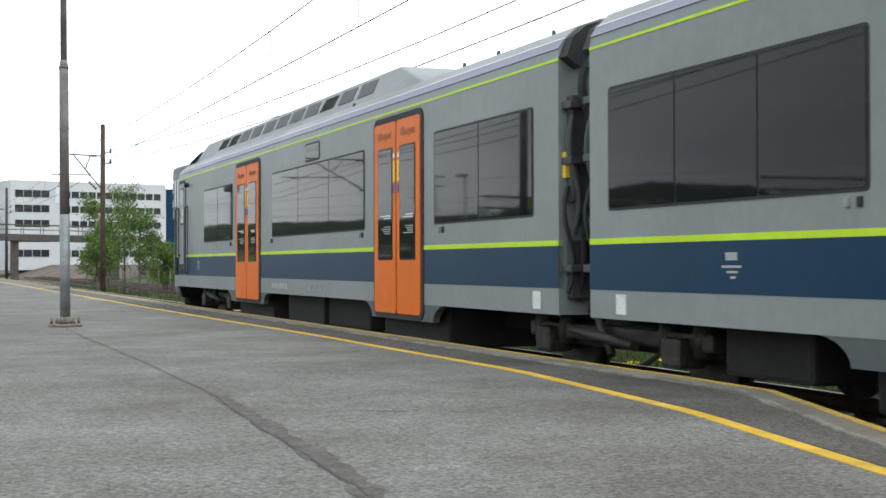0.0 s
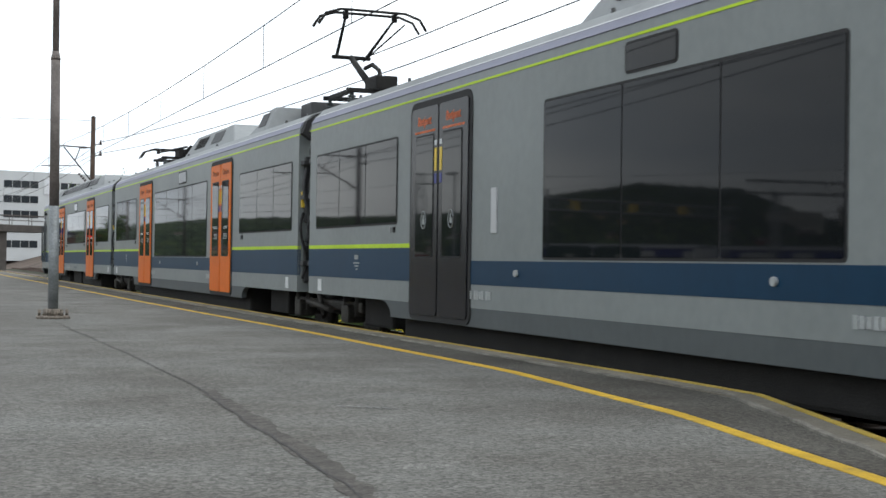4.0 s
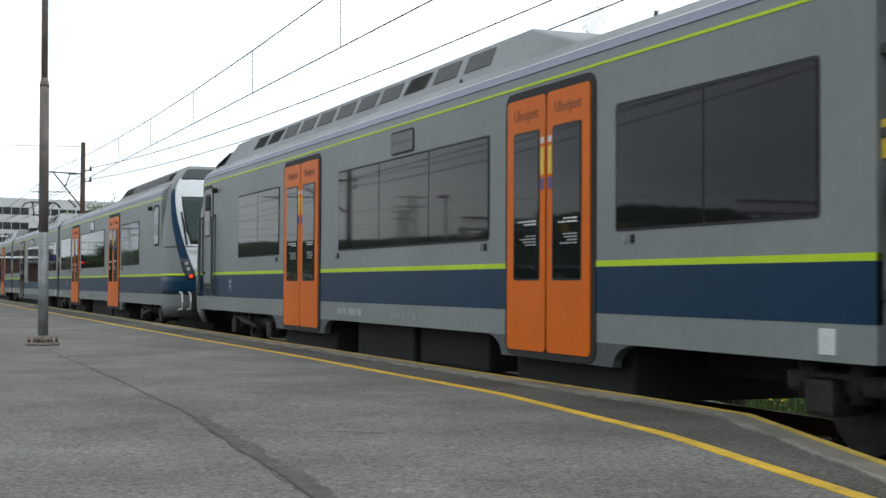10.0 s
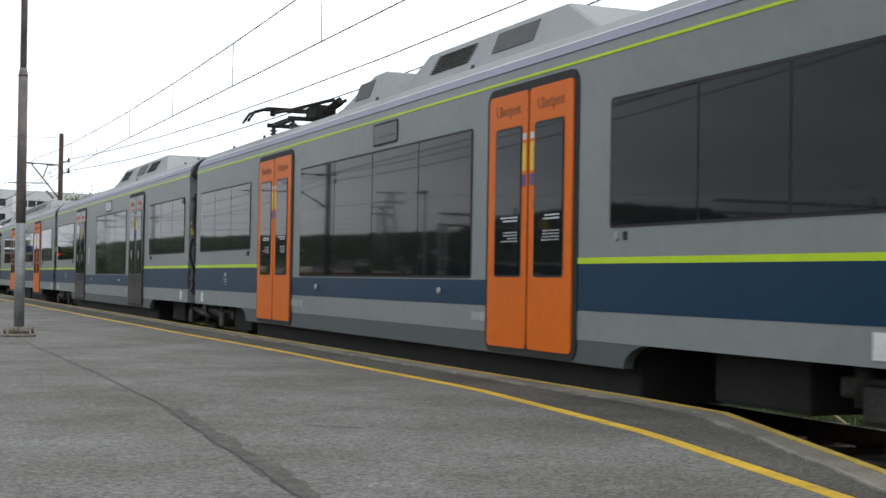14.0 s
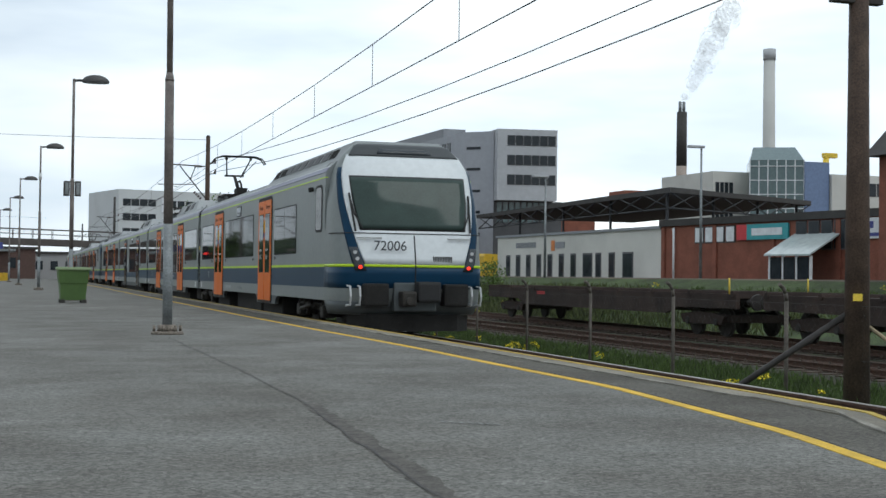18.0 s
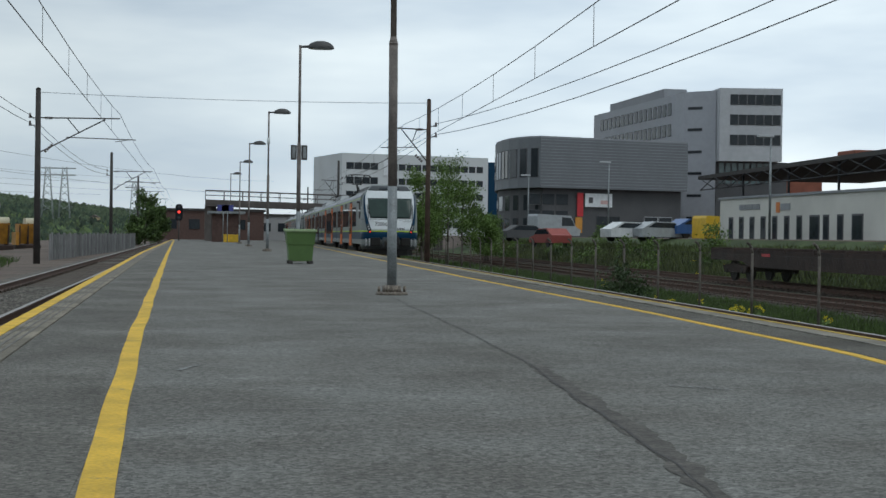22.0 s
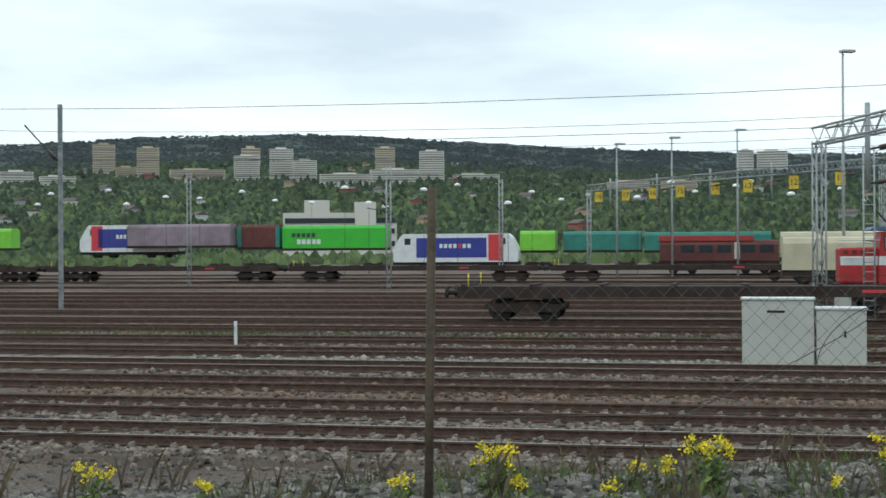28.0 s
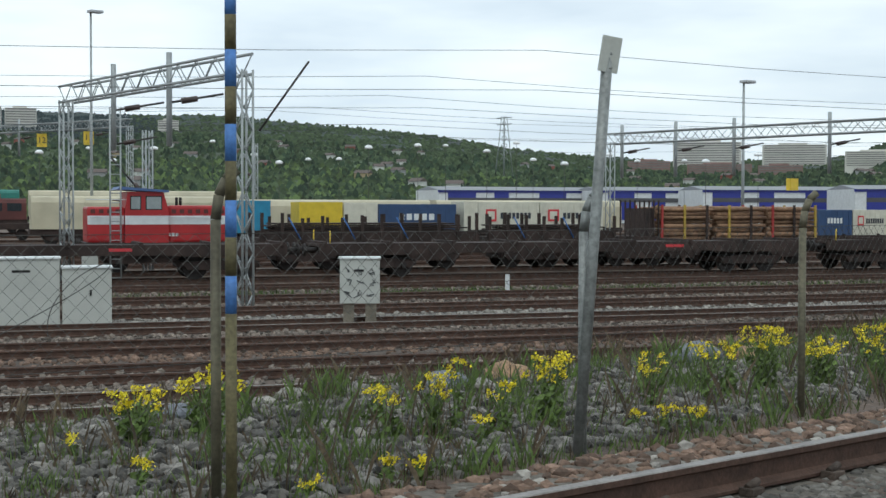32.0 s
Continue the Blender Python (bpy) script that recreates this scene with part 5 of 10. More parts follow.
JOINT = [(2.72, 19.4), (2.57, 16.8), (2.46, 13.3), (2.35, 11.0), (2.24, 9.2), (2.12, 8.2), (1.98, 6.95), (1.93, 6.2), (1.87, 5.6), (1.81, 5.0), (1.73, 4.4), (1.62, 3.6)]
joint_fill = mat("joint_fill", (0.090, 0.082, 0.072), 0.9, var=0.4, scale=9, fine=45, bump=0.5, stain=0.2)
crack([(x + 0.06 * min(1.0, max(0.0, (y - 4.9) / 1.6)), y) for x, y in JOINT[4:]], 0.13, "joint_band", joint_fill, "brownish worn joint band across the asphalt")
crack([(x + 0.01, y) for x, y in JOINT], 0.012, "tar_joint", tar, "dark tar-filled joint across the asphalt")
crack([(1.95, 6.85), (1.3, 6.82), (0.6, 6.92), (0.0, 6.95)], 0.009, "crack", tar, "thin dark crack in the asphalt")
crack([(-0.12, 8.95), (0.0, 9.3)], 0.035, "scrape", scrape, "pale scrape on the asphalt")
for i in range(7):
    crack([(2.80 + 0.045 * i, 7.95 - 0.035 * i), (2.81 + 0.045 * i, 7.86 - 0.035 * i)], 0.022, "scrape", scrape, "row of pale scuff marks on the asphalt")

# green grit bin
gb = base("grit_bin", Matrix.Translation((3.0, 41.2, 0)), "open green plastic bin on the platform", "bin")
bm = bmesh.new()
lo = [(-0.34, -0.34), (0.34, -0.34), (0.34, 0.34), (-0.34, 0.34)]
ring = []
for z, s_, in ((0.08, 1.0), (0.55, 1.10), (0.56, 1.15), (0.95, 1.27), (0.95, 1.19), (0.5, 1.0)):
    ring.append([bm.verts.new((x * s_, y * s_, z)) for x, y in lo])
for a, b in zip(ring[:-1], ring[1:]):
    for i in range(4):
        bm.faces.new((a[i], a[(i + 1) % 4], b[(i + 1) % 4], b[i]))
bm.faces.new(ring[0][::-1])
bm.faces.new(ring[-1])
bmesh.ops.recalc_face_normals(bm, faces=bm.faces[:])
part("tub", bm, green_plastic, gb, "tapered green tub")
part("rim", box(-0.47, 0.47, -0.47, -0.40, 0.94, 1.0, 0.02), mat("pale_green_plastic", (0.26, 0.34, 0.18), 0.6), gb, "pale green rim")
part("rim", box(-0.47, 0.47, 0.40, 0.47, 0.97, 1.03, 0.02), bpy.data.materials["pale_green_plastic"], gb)
part("rim", box(0.40, 0.47, -0.40, 0.40, 0.95, 1.02, 0.02), bpy.data.materials["pale_green_plastic"], gb)
part("rim", box(-0.47, -0.40, -0.40, 0.40, 0.95, 1.02, 0.02), bpy.data.materials["pale_green_plastic"], gb)
for wx in (-0.3, 0.3):
    for wy in (-0.3, 0.3):
        part("foot", box(wx - 0.07, wx + 0.07, wy - 0.07, wy + 0.07, 0.0, 0.1, 0.015), mast_dark, gb)

# waiting hut, timetable sign, yellow bin
hut_wood = mat("brown_hut_cladding", (0.085, 0.05, 0.042), 0.85, var=0.25, scale=3)
hut = base("waiting_hut", Matrix.Translation((2.7, 137, 0)), "small brown waiting hut with a flat roof", "hut")
part("wall", box(-1.3, 1.3, -0.1, 0.1, 0, 2.75), hut_wood, hut)
part("wall", box(-1.3, -1.2, 0.1, 5.0, 0, 2.75), hut_wood, hut)
part("wall", box(1.2, 1.3, 0.1, 5.0, 0, 2.75), hut_wood, hut)
part("wall", box(-1.2, 1.2, 4.9, 5.0, 0, 2.75), hut_wood, hut)
part("roof", box(-1.75, 1.9, -0.6, 5.5, 2.75, 2.98, 0.03), galv, hut, "pale flat roof")
for k in (-0.8, 0.0, 0.8):
    part("batten", box(k - 0.04, k + 0.04, -0.13, -0.1, 0, 2.74), hut_wood, hut)
yb = base("grit_box", Matrix.Translation((3.2, 133.5, 0)), "yellow grit box beside the hut", "box")
part("case", box(-0.75, 0.75, -0.4, 0.4, 0, 0.62, 0.03), yellow_paint, yb)
part("lid", box(-0.8, 0.8, -0.45, 0.45, 0.62, 0.74, 0.03), yellow_paint, yb)
for sx, sy in ((2.35, 131), (2.75, 131)):
    sg = base("platform_sign", Matrix.Translation((sx, sy, 0)), "dark blue platform sign on a thin post", "sign")
    part("post", tube((0, 0, 0), (0, 0, 2.9), 0.04), galv, sg)
    part("board", box(-0.55, 0.55, -0.04, 0.04, 2.9, 3.5, 0.02), label_blue, sg, "dark blue board")

# footbridge over the tracks
bridge_mat = mat("footbridge_steel", (0.095, 0.082, 0.075), 0.75, var=0.2, scale=1.5)
fb = base("footbridge", Matrix.Translation((0, 152, 0)), "brown steel footbridge with railings over the tracks", "bridge")
for dz, sx in ((0, 0),):
    bm = bmesh.new()
    v = [bm.verts.new(p) for p in ((0.8, -1.3, 3.75), (27, -1.3, 3.25), (27, 1.3, 3.25), (0.8, 1.3, 3.75), (0.8, -1.3, 4.45), (27, -1.3, 3.95), (27, 1.3, 3.95), (0.8, 1.3, 4.45))]
    for q in ((0, 3, 2, 1), (4, 5, 6, 7), (0, 1, 5, 4), (1, 2, 6, 5), (2, 3, 7, 6), (3, 0, 4, 7)):
        bm.faces.new([v[i] for i in q])
    part("deck", bm, bridge_mat, fb)
for s_ in (-1.28, 1.28):
    part("railing", tube((0.8, s_, 5.45), (27, s_, 4.95), 0.04, n=6), bridge_mat, fb)
    part("railing", tube((0.8, s_, 4.95), (27, s_, 4.45), 0.025, n=6), bridge_mat, fb)
    for i in range(14):
        x = 0.8 + i * 2.0
        z = 4.4 - (x - 0.8) * 0.019
        part("baluster", tube((x, s_, z), (x, s_, z + 1.05), 0.035, n=6), bridge_mat, fb)
for px, w_ in ((1.1, 0.35), (16, 0.35), (26.4, 0.4)):
    part("pier", box(px - w_, px + w_, -0.8, 0.8, -1.2, 3.9), bridge_mat, fb)
part("stair", prism([(1.0, 4.0), (2.0, 4.0), (2.2, 0.0), (1.2, 0.0)], 1.3, 3.0), bridge_mat, fb)

# railway signal with a red light
sg = base("railway_signal", Matrix.Translation((-1.95, 150, 0)), "black railway signal showing red", "signal")
part("post", tube((0, 0, -0.3), (0, 0, 2.2), 0.07), mast_dark, sg)
part("backboard", prism(rounded(-0.38, 0.38, 2.1, 3.9, 0.3), -0.03, 0.03), coach_black, sg)
part("lens", tube((0, -0.05, 3.05), (0, -0.08, 3.05), 0.14, n=16), mat("signal_red_glow", (1.0, 0.04, 0.03), 0.3, emit=3.0), sg, "glowing red lens")
part("lens", tube((0, -0.05, 2.45), (0, -0.08, 2.45), 0.13, n=16), lens_glass, sg)
part("lens", tube((0, -0.05, 3.6), (0, -0.08, 3.6), 0.13, n=16), lens_glass, sg)


# ---- catenary masts ----
def cantilever(ms, z, reach, s, wire_z):
    bm = bmesh.new()
    add_tube(bm, (0, 0, z + 1.0), (s * reach, 0, z + 1.05), 0.03, n=6)
    add_tube(bm, (0, 0, z - 0.6), (s * reach * 0.82, 0, z + 1.0), 0.03, n=6)
    add_tube(bm, (s * reach * 0.36, 0, z + 0.98), (s * reach * 0.5, 0, z + 0.38), 0.025, n=6)
    add_tube(bm, (s * reach * 0.34, 0, z + 0.15), (s * (reach + 0.7), 0, z + 0.10), 0.022, n=6)
    add_tube(bm, (s * (reach - 0.2), 0, z), (s * (reach + 0.4), 0, z + 0.1), 0.015, n=6)
    part("cantilever", bm, mast_dark, ms, "thin steel cantilever arm")
    for zz in (z + 1.0, z - 0.55):
        bm = bmesh.new()
        for i in range(4):
            add_tube(bm, (s * (0.3 + 0.09 * i), 0, zz + (0.02 + 0.09 * i if zz < z else 0)), (s * (0.36 + 0.09 * i), 0, zz + (0.08 + 0.09 * i if zz < z else 0)), 0.07, 0.05, 8)
        part("insulator", bm, ceramic, ms)


def mast(x, y, z0, z1, r, material, label, reach, s, wz, feeders=(), name="catenary_mast"):
    ms = base(name, Matrix.Translation((x, y, 0)), label, "mast", "catenary masts")
    part("pole", tube((0, 0, z0), (0, 0, z1), r * 1.12, r * 0.8, 10), material, ms)
    part("pole_cap", tube((0, 0, z1), (0, 0, z1 + 0.06), r * 0.9, r * 0.3, 10), mast_dark, ms)
    if reach:
        cantilever(ms, wz, reach, s, wz)
    for dz in feeders:
        part("feeder_bracket", tube((0, 0, dz), (-s * 0.35, 0, dz), 0.02, n=6), mast_dark, ms)
        part("insulator", tube((-s * 0.35, 0, dz - 0.02), (-s * 0.35, 0, dz + 0.2), 0.06, 0.04, 8), ceramic, ms)
    return ms


mast(10.8, 65.2, -0.9, 7.35, 0.13, wood_pole, "dark wooden catenary mast beside the track", 1.6, -1, 4.93, (5.6, 6.1))
mast(13.0, 130, -0.9, 7.8, 0.13, mast_dark, "dark catenary mast in the distance", 1.6, -1, 4.93, (5.6, 6.1))
mast(16.0, 205, -0.9, 7.8, 0.13, mast_dark, "dark catenary mast in the distance", 1.6, -1, 4.93)
nm = mast(11.65, 16.1, -1.0, 5.15, 0.165, wood_pole, "thick creosoted wooden mast with stays", 0, -1, 4.9)
part("strut", tube((-1.55, 1.5, -1.0), (-0.1, 0.05, 0.45), 0.045, n=8), mast_dark, nm, "black raking strut")
part("stay", tube((1.5, -1.2, -1.05), (0.1, -0.05, 0.3), 0.028, n=6), mat("pale_stay_wood", (0.35, 0.28, 0.18), 0.8), nm, "pale stay rod")
part("cross_arm", box(-0.45, 0.35, -0.07, 0.07, 4.72, 4.86, 0.01), mast_dark, nm)
part("tag", box(-0.19, -0.05, -0.19, -0.165, 0.62, 0.72), label_yellow, nm, "small yellow tag")
for k in (-0.35, 0.0, 0.25):
    part("insulator", tube((k, 0, 4.85), (k, 0, 5.1), 0.055, 0.04, 8), ceramic, nm)
mast(-7.12, 64.6, -1.2, 7.25, 0.14, mast_dark, "dark steel catenary mast with cantilever arm", 3.6, 1, 4.95, (5.6, 5.95))
mast(-7.2, 120, -1.2, 7.5, 0.14, mast_dark, "dark steel catenary mast with cantilever arm", 3.4, 1, 4.95, (5.6, 5.95))
mast(-7.4, 178, -1.2, 7.8, 0.14, mast_dark, "dark steel catenary mast in the distance", 3.2, 1, 4.95)


def wire(name, pts, r, label, sag=0.0, steps=8):
    bm = bmesh.new()
    line = []
    for p, q in zip(pts[:-1], pts[1:]):
        p, q = Vector(p), Vector(q)
        for i in range(steps):
            f = i / steps
            line.append(p.lerp(q, f) - Vector((0, 0, sag * 4 * f * (1 - f))))
    line.append(Vector(pts[-1]))
    add_path(bm, line, r, 5)
    return thing(name, bm, wire_mat, label, "wire", "overhead wires", smooth=True)


RY = (-40, 16.1, 65.2, 130, 205, 300)
wire("contact_wire", [(right_x(y), y, 4.93) for y in RY], 0.012, "thin dark contact wire over the track")
wire("messenger_wire", [(right_x(y), y, 6.15) for y in RY], 0.012, "thin dark messenger wire over the track", 0.42)
wire("feeder_wire", [(11.3, -40, 6.15), (11.65, 16.1, 5.55), (11.15, 65.2, 5.70), (13.4, 130, 5.75)], 0.014, "dark feeder wire along the masts", 0.45)
wire("feeder_wire", [(11.6, -40, 6.85), (11.9, 16.1, 6.18), (11.15, 65.2, 6.22), (13.4, 130, 6.25)], 0.014, "dark feeder wire along the masts", 0.45)
bm = bmesh.new()
for y0, y1 in zip(RY[1:3], RY[2:4]):
    for i in range(1, 8):
        f = i / 8
        y = y0 + (y1 - y0) * f
        add_tube(bm, (right_x(y), y, 4.93), (right_x(y), y, 6.15 - 0.42 * 4 * f * (1 - f)), 0.008, n=4)
for i in range(1, 6):
    f = i / 8
    y = 16.1 - 56.1 * f
    add_tube(bm, (right_x(y), y, 4.93), (right_x(y), y, 6.15 - 0.42 * 4 * f * (1 - f)), 0.008, n=4)
thing("dropper_wires", bm, wire_mat, "thin vertical dropper wires of the catenary", "wire", kind="stuff")
LYY = (-40, 12, 64.6, 120, 178, 260)
wire("contact_wire", [(left_x(y), y, 5.0) for y in LYY], 0.012, "thin dark contact wire over the track")
wire("messenger_wire", [(left_x(y), y, 6.2) for y in LYY], 0.012, "thin dark messenger wire over the track", 0.4)
wire("feeder_wire", [(-6.7, -40, 6.6), (-6.75, 12, 6.4), (-7.45, 64.6, 5.7), (-7.5, 120, 5.7)], 0.014, "dark feeder wire along the masts", 0.55)
wire("feeder_wire", [(-6.7, -40, 7.0), (-6.75, 12, 6.8), (-7.45, 64.6, 6.05), (-7.5, 120, 6.05)], 0.014, "dark feeder wire along the masts", 0.55)
wire("cross_wire", [(-7.1, 64.6, 7.1), (10.8, 65.2, 7.2)], 0.010, "thin span wire between the masts", 0.12)
bm = bmesh.new()
for i in range(1, 8):
    f = i / 8
    y = 12 + 52.6 * f
    add_tube(bm, (left_x(y), y, 5.0), (left_x(y), y, 6.2 - 0.4 * 4 * f * (1 - f)), 0.008, n=4)
thing("dropper_wires", bm, wire_mat, "thin vertical dropper wires of the catenary", "wire", kind="stuff")

# ---- plants ----
bark = mat("bark", (0.10, 0.085, 0.07), 0.9, var=0.4, scale=6, bump=0.6)
leaf_fresh = mat("fresh_leaves", (0.10, 0.165, 0.03), 0.75, var=0.3, scale=1.0, rand=0.35)
leaf_dark = mat("dark_leaves", (0.035, 0.06, 0.018), 0.8, var=0.3, scale=1.0, rand=0.35)
leaf_mid = mat("mid_green_leaves", (0.06, 0.10, 0.022), 0.8, var=0.3, scale=1.0, rand=0.4)
needle = mat("dark_needles", (0.016, 0.026, 0.014), 0.85, var=0.3, scale=1.0, rand=0.35)
blade = mat("grass_blades", (0.068, 0.108, 0.025), 0.85, var=0.3, scale=1.0, rand=0.45)
blade_fresh = mat("fresh_grass_blades", (0.125, 0.185, 0.045), 0.85, var=0.3, scale=1.0, rand=0.4)
dry_stem = mat("dry_stems", (0.12, 0.09, 0.055), 0.9, var=0.3, rand=0.4)
flower = mat("yellow_flowers", (0.80, 0.66, 0.02), 0.7, var=0.15, rand=0.2)


def add_leaf(bm, c, size, rnd):
    n = Vector((rnd.uniform(-1, 1), rnd.uniform(-1, 1), rnd.uniform(-0.4, 1))).normalized()
    a = n.orthogonal().normalized() * size
    b = n.cross(a).normalized() * size * 0.6
    v = [bm.verts.new(c + p) for p in (-a, b, a, -b)]
    bm.faces.new(v)


def tree(x, y, z, h, spread, leaves, size, material, label, seed, trunk_r=0.12, low=0.3, category="tree", lean=0.0):
    rnd = random.Random(seed)
    tr = base("tree", Matrix.Translation((x, y, z)), label, category)
    bm = bmesh.new()
    top = Vector((lean, 0, h * 0.92))
    pts = [Vector((lean * f + rnd.uniform(-0.05, 0.05) * h * 0.1, rnd.uniform(-0.05, 0.05) * h * 0.1, h * 0.92 * f)) for f in (0, 0.25, 0.5, 0.75, 1)]
    pts[0] = Vector((0, 0, -0.15))
    for i in range(4):
        add_tube(bm, pts[i], pts[i + 1], trunk_r * (1 - i * 0.23), trunk_r * (1 - (i + 1) * 0.23) + 0.005, 8)
    tips = []
    for i in range(16):
        f = low + (0.95 - low) * i / 15
        c = pts[0].lerp(top, f)
        a = rnd.uniform(0, 6.28)
        wid = spread * (1.0 - abs(f - 0.5) * 1.1) * rnd.uniform(0.7, 1.15)
        e = c + Vector((math.cos(a) * wid, math.sin(a) * wid, h * rnd.uniform(0.05, 0.16)))
        add_tube(bm, c, e, trunk_r * 0.28, 0.01, 5)
        tips.append((c, e, wid))
    part("trunk", bm, bark, tr)
    bm = bmesh.new()
    for k in range(leaves):
        c, e, wid = rnd.choice(tips)
        f = rnd.uniform(0.35, 1.08)
        p = c.lerp(e, f) + Vector((rnd.gauss(0, 1), rnd.gauss(0, 1), rnd.gauss(0, 0.9))) * spread * 0.20
        add_leaf(bm, p, size * rnd.uniform(0.6, 1.3), rnd)
    cr = part("crown", bm, material, tr)
    return tr


def conifer(x, y, z, h, spread, label, seed, n=1500, size=0.09, material=None, category="tree"):
    rnd = random.Random(seed)
    tr = base("conifer", Matrix.Translation((x, y, z)), label, category)
    part("trunk", tube((0, 0, -0.1), (0, 0, h * 0.95), 0.05 + 0.012 * h, 0.015, 8), bark, tr)
    bm = bmesh.new()
    for k in range(n):
        f = rnd.random() ** 1.3
        zz = h * (0.04 + 0.95 * f)
        layer = 0.75 + 0.25 * math.sin(zz / h * 28)
        r = spread * (1 - f) * layer * math.sqrt(rnd.uniform(0.15, 1.0)) * rnd.uniform(0.7, 1.15) + 0.02
        a = rnd.uniform(0, 6.28)
        c = Vector((r * math.cos(a), r * math.sin(a), zz - r * 0.22))
        add_leaf(bm, c, size * rnd.uniform(0.7, 1.4), rnd)
    part("needles", bm, material or needle, tr)
    return tr


def tuft_field(name, spots, h, material, label, seed, width=0.012, per=7, spread=0.10):
    """Many blades of grass as one object."""
    rnd = random.Random(seed)
    vs, fs = [], []
    for x, y, z in spots:
        for k in range(per):
            a = rnd.uniform(0, 6.28)
            bx, by = x + rnd.gauss(0, spread), y + rnd.gauss(0, spread)
            hh = h * rnd.uniform(0.4, 1.2)
            lean = Vector((math.cos(a), math.sin(a), 0)) * hh * rnd.uniform(0.1, 0.55)
            side = Vector((-math.sin(a), math.cos(a), 0)) * width * rnd.uniform(0.6, 1.4)
            n = len(vs)
            p = Vector((bx, by, z - 0.02))
            vs += [p - side, p + side, p + lean * 0.4 + Vector((0, 0, hh * 0.6)) + side * 0.7, p + lean + Vector((0, 0, hh)), p + lean * 0.4 + Vector((0, 0, hh * 0.6)) - side * 0.7]
            fs.append((n, n + 1, n + 2, n + 3, n + 4))
    me = bpy.data.meshes.new(name)
    me.from_pydata([tuple(v) for v in vs], [], fs)
    me.materials.append(material)
    ob = new(name, me)
    return tagged(ob, label, "grass", kind="stuff")


def rape_plant(x, y, z, h, seed, heads=9, width=0.16, near=True):
    """A wild rape plant: stems, ragged leaves and clusters of yellow flowers."""
    rnd = random.Random(seed)
    pl = base("flowering_plant", Matrix.Translation((x, y, z)), "wild yellow-flowering rape plant among the stones", "plant", "yellow flowering plants")
    st, lf, fl = bmesh.new(), bmesh.new(), bmesh.new()
    for i in range(heads):
        a = rnd.uniform(0, 6.28)
        r = width * math.sqrt(rnd.uniform(0.05, 1.2))
        t = Vector((math.cos(a) * r, math.sin(a) * r, h * rnd.uniform(0.68, 1.0)))
        root = Vector((rnd.gauss(0, 0.03), rnd.gauss(0, 0.03), -0.03))
        bend = root.lerp(t, 0.55) + Vector((-t.x * 0.2, -t.y * 0.2, 0))
        add_tube(st, root, bend, 0.005, 0.004, 4, cap=False)
        add_tube(st, bend, t, 0.004, 0.0025, 4, cap=False)
        for k in range(12):
            f = rnd.uniform(0.02, 0.78)
            c = root.lerp(t, f) + Vector((rnd.gauss(0, 0.03), rnd.gauss(0, 0.03), 0))
            add_leaf(lf, c, rnd.uniform(0.018, 0.05) * (1.3 - f) if near else rnd.uniform(0.03, 0.08), rnd)
        for k in range(22 if near else 9):
            c = t + Vector((rnd.gauss(0, 0.017), rnd.gauss(0, 0.017), rnd.gauss(0, 0.013))) * (1 if near else 1.7)
            add_leaf(fl, c, rnd.uniform(0.008, 0.015) * (1 if near else 2.4), rnd)
    part("stalk", st, blade_fresh, pl)["kind"] = "stuff"
    part("foliage", lf, blade_fresh, pl)["kind"] = "stuff"
    part("blossom", fl, flower, pl)["kind"] = "stuff"
    return pl


def bush(x, y, z, h, spread, n, size, material, label, seed, shaggy=0.18):
    """A low shrub: twigs and a ragged dome of small leaves."""
    rnd = random.Random(seed)
    bs = base("bush", Matrix.Translation((x, y, z)), label, "bush")
    tw, lf = bmesh.new(), bmesh.new()
    lobes = []
    for i in range(26):
        a, f = rnd.uniform(0, 6.28), rnd.uniform(0.1, 0.85)
        e = Vector((math.cos(a) * spread * f, math.sin(a) * spread * f, h * (1 - 0.75 * f * f) * rnd.uniform(0.15, 0.95)))
        add_tube(tw, (0, 0, -0.05), e, 0.02, 0.006, 5)
        lobes.append((e, spread * rnd.uniform(0.22, 0.38)))
    for k in range(n):
        c, r = rnd.choice(lobes)
        v = Vector((rnd.gauss(0, 1), rnd.gauss(0, 1), rnd.gauss(0, 0.8))) * r * 0.55
        q = c + v + Vector((0, 0, rnd.random() ** 4 * h * shaggy))
        q.z = max(q.z, 0.03)
        add_leaf(lf, q, size * rnd.uniform(0.6, 1.3), rnd)
    part("twigs", tw, bark, bs)["kind"] = "stuff"
    part("foliage", lf, material, bs)["kind"] = "stuff"
    return bs

# ---- beyond the train: fence, siding, wagons, town ----
rnd_r = random.Random(11)
facade_grey = mat("ribbed_grey_cladding", (0.155, 0.165, 0.18), 0.55, var=0.06, scale=0.4, fine=3)
facade_light = mat("pale_grey_render", (0.44, 0.45, 0.47), 0.8, var=0.06, scale=0.3, fine=2)
facade_mid = mat("mid_grey_render", (0.27, 0.28, 0.30), 0.8, var=0.06, scale=0.3, fine=2)
facade_dark = mat("dark_grey_base", (0.085, 0.085, 0.09), 0.7, var=0.15, scale=0.5)
facade_white = mat("white_render", (0.62, 0.61, 0.57), 0.85, var=0.08, scale=0.4, stain=0.15)
brick_red = mat("red_brick_wall", (0.235, 0.085, 0.055), 0.9, var=0.18, scale=1.2, fine=16, bump=0.3, bscale=30)
slate = mat("dark_roof", (0.05, 0.047, 0.045), 0.8, var=0.2, scale=2)
glass_b = mat("building_glass", (0.03, 0.036, 0.042), 0.08, var=0.2, spec=0.22)
glass_green = mat("green_tower_glass", (0.10, 0.15, 0.155), 0.08, var=0.15, spec=0.5)
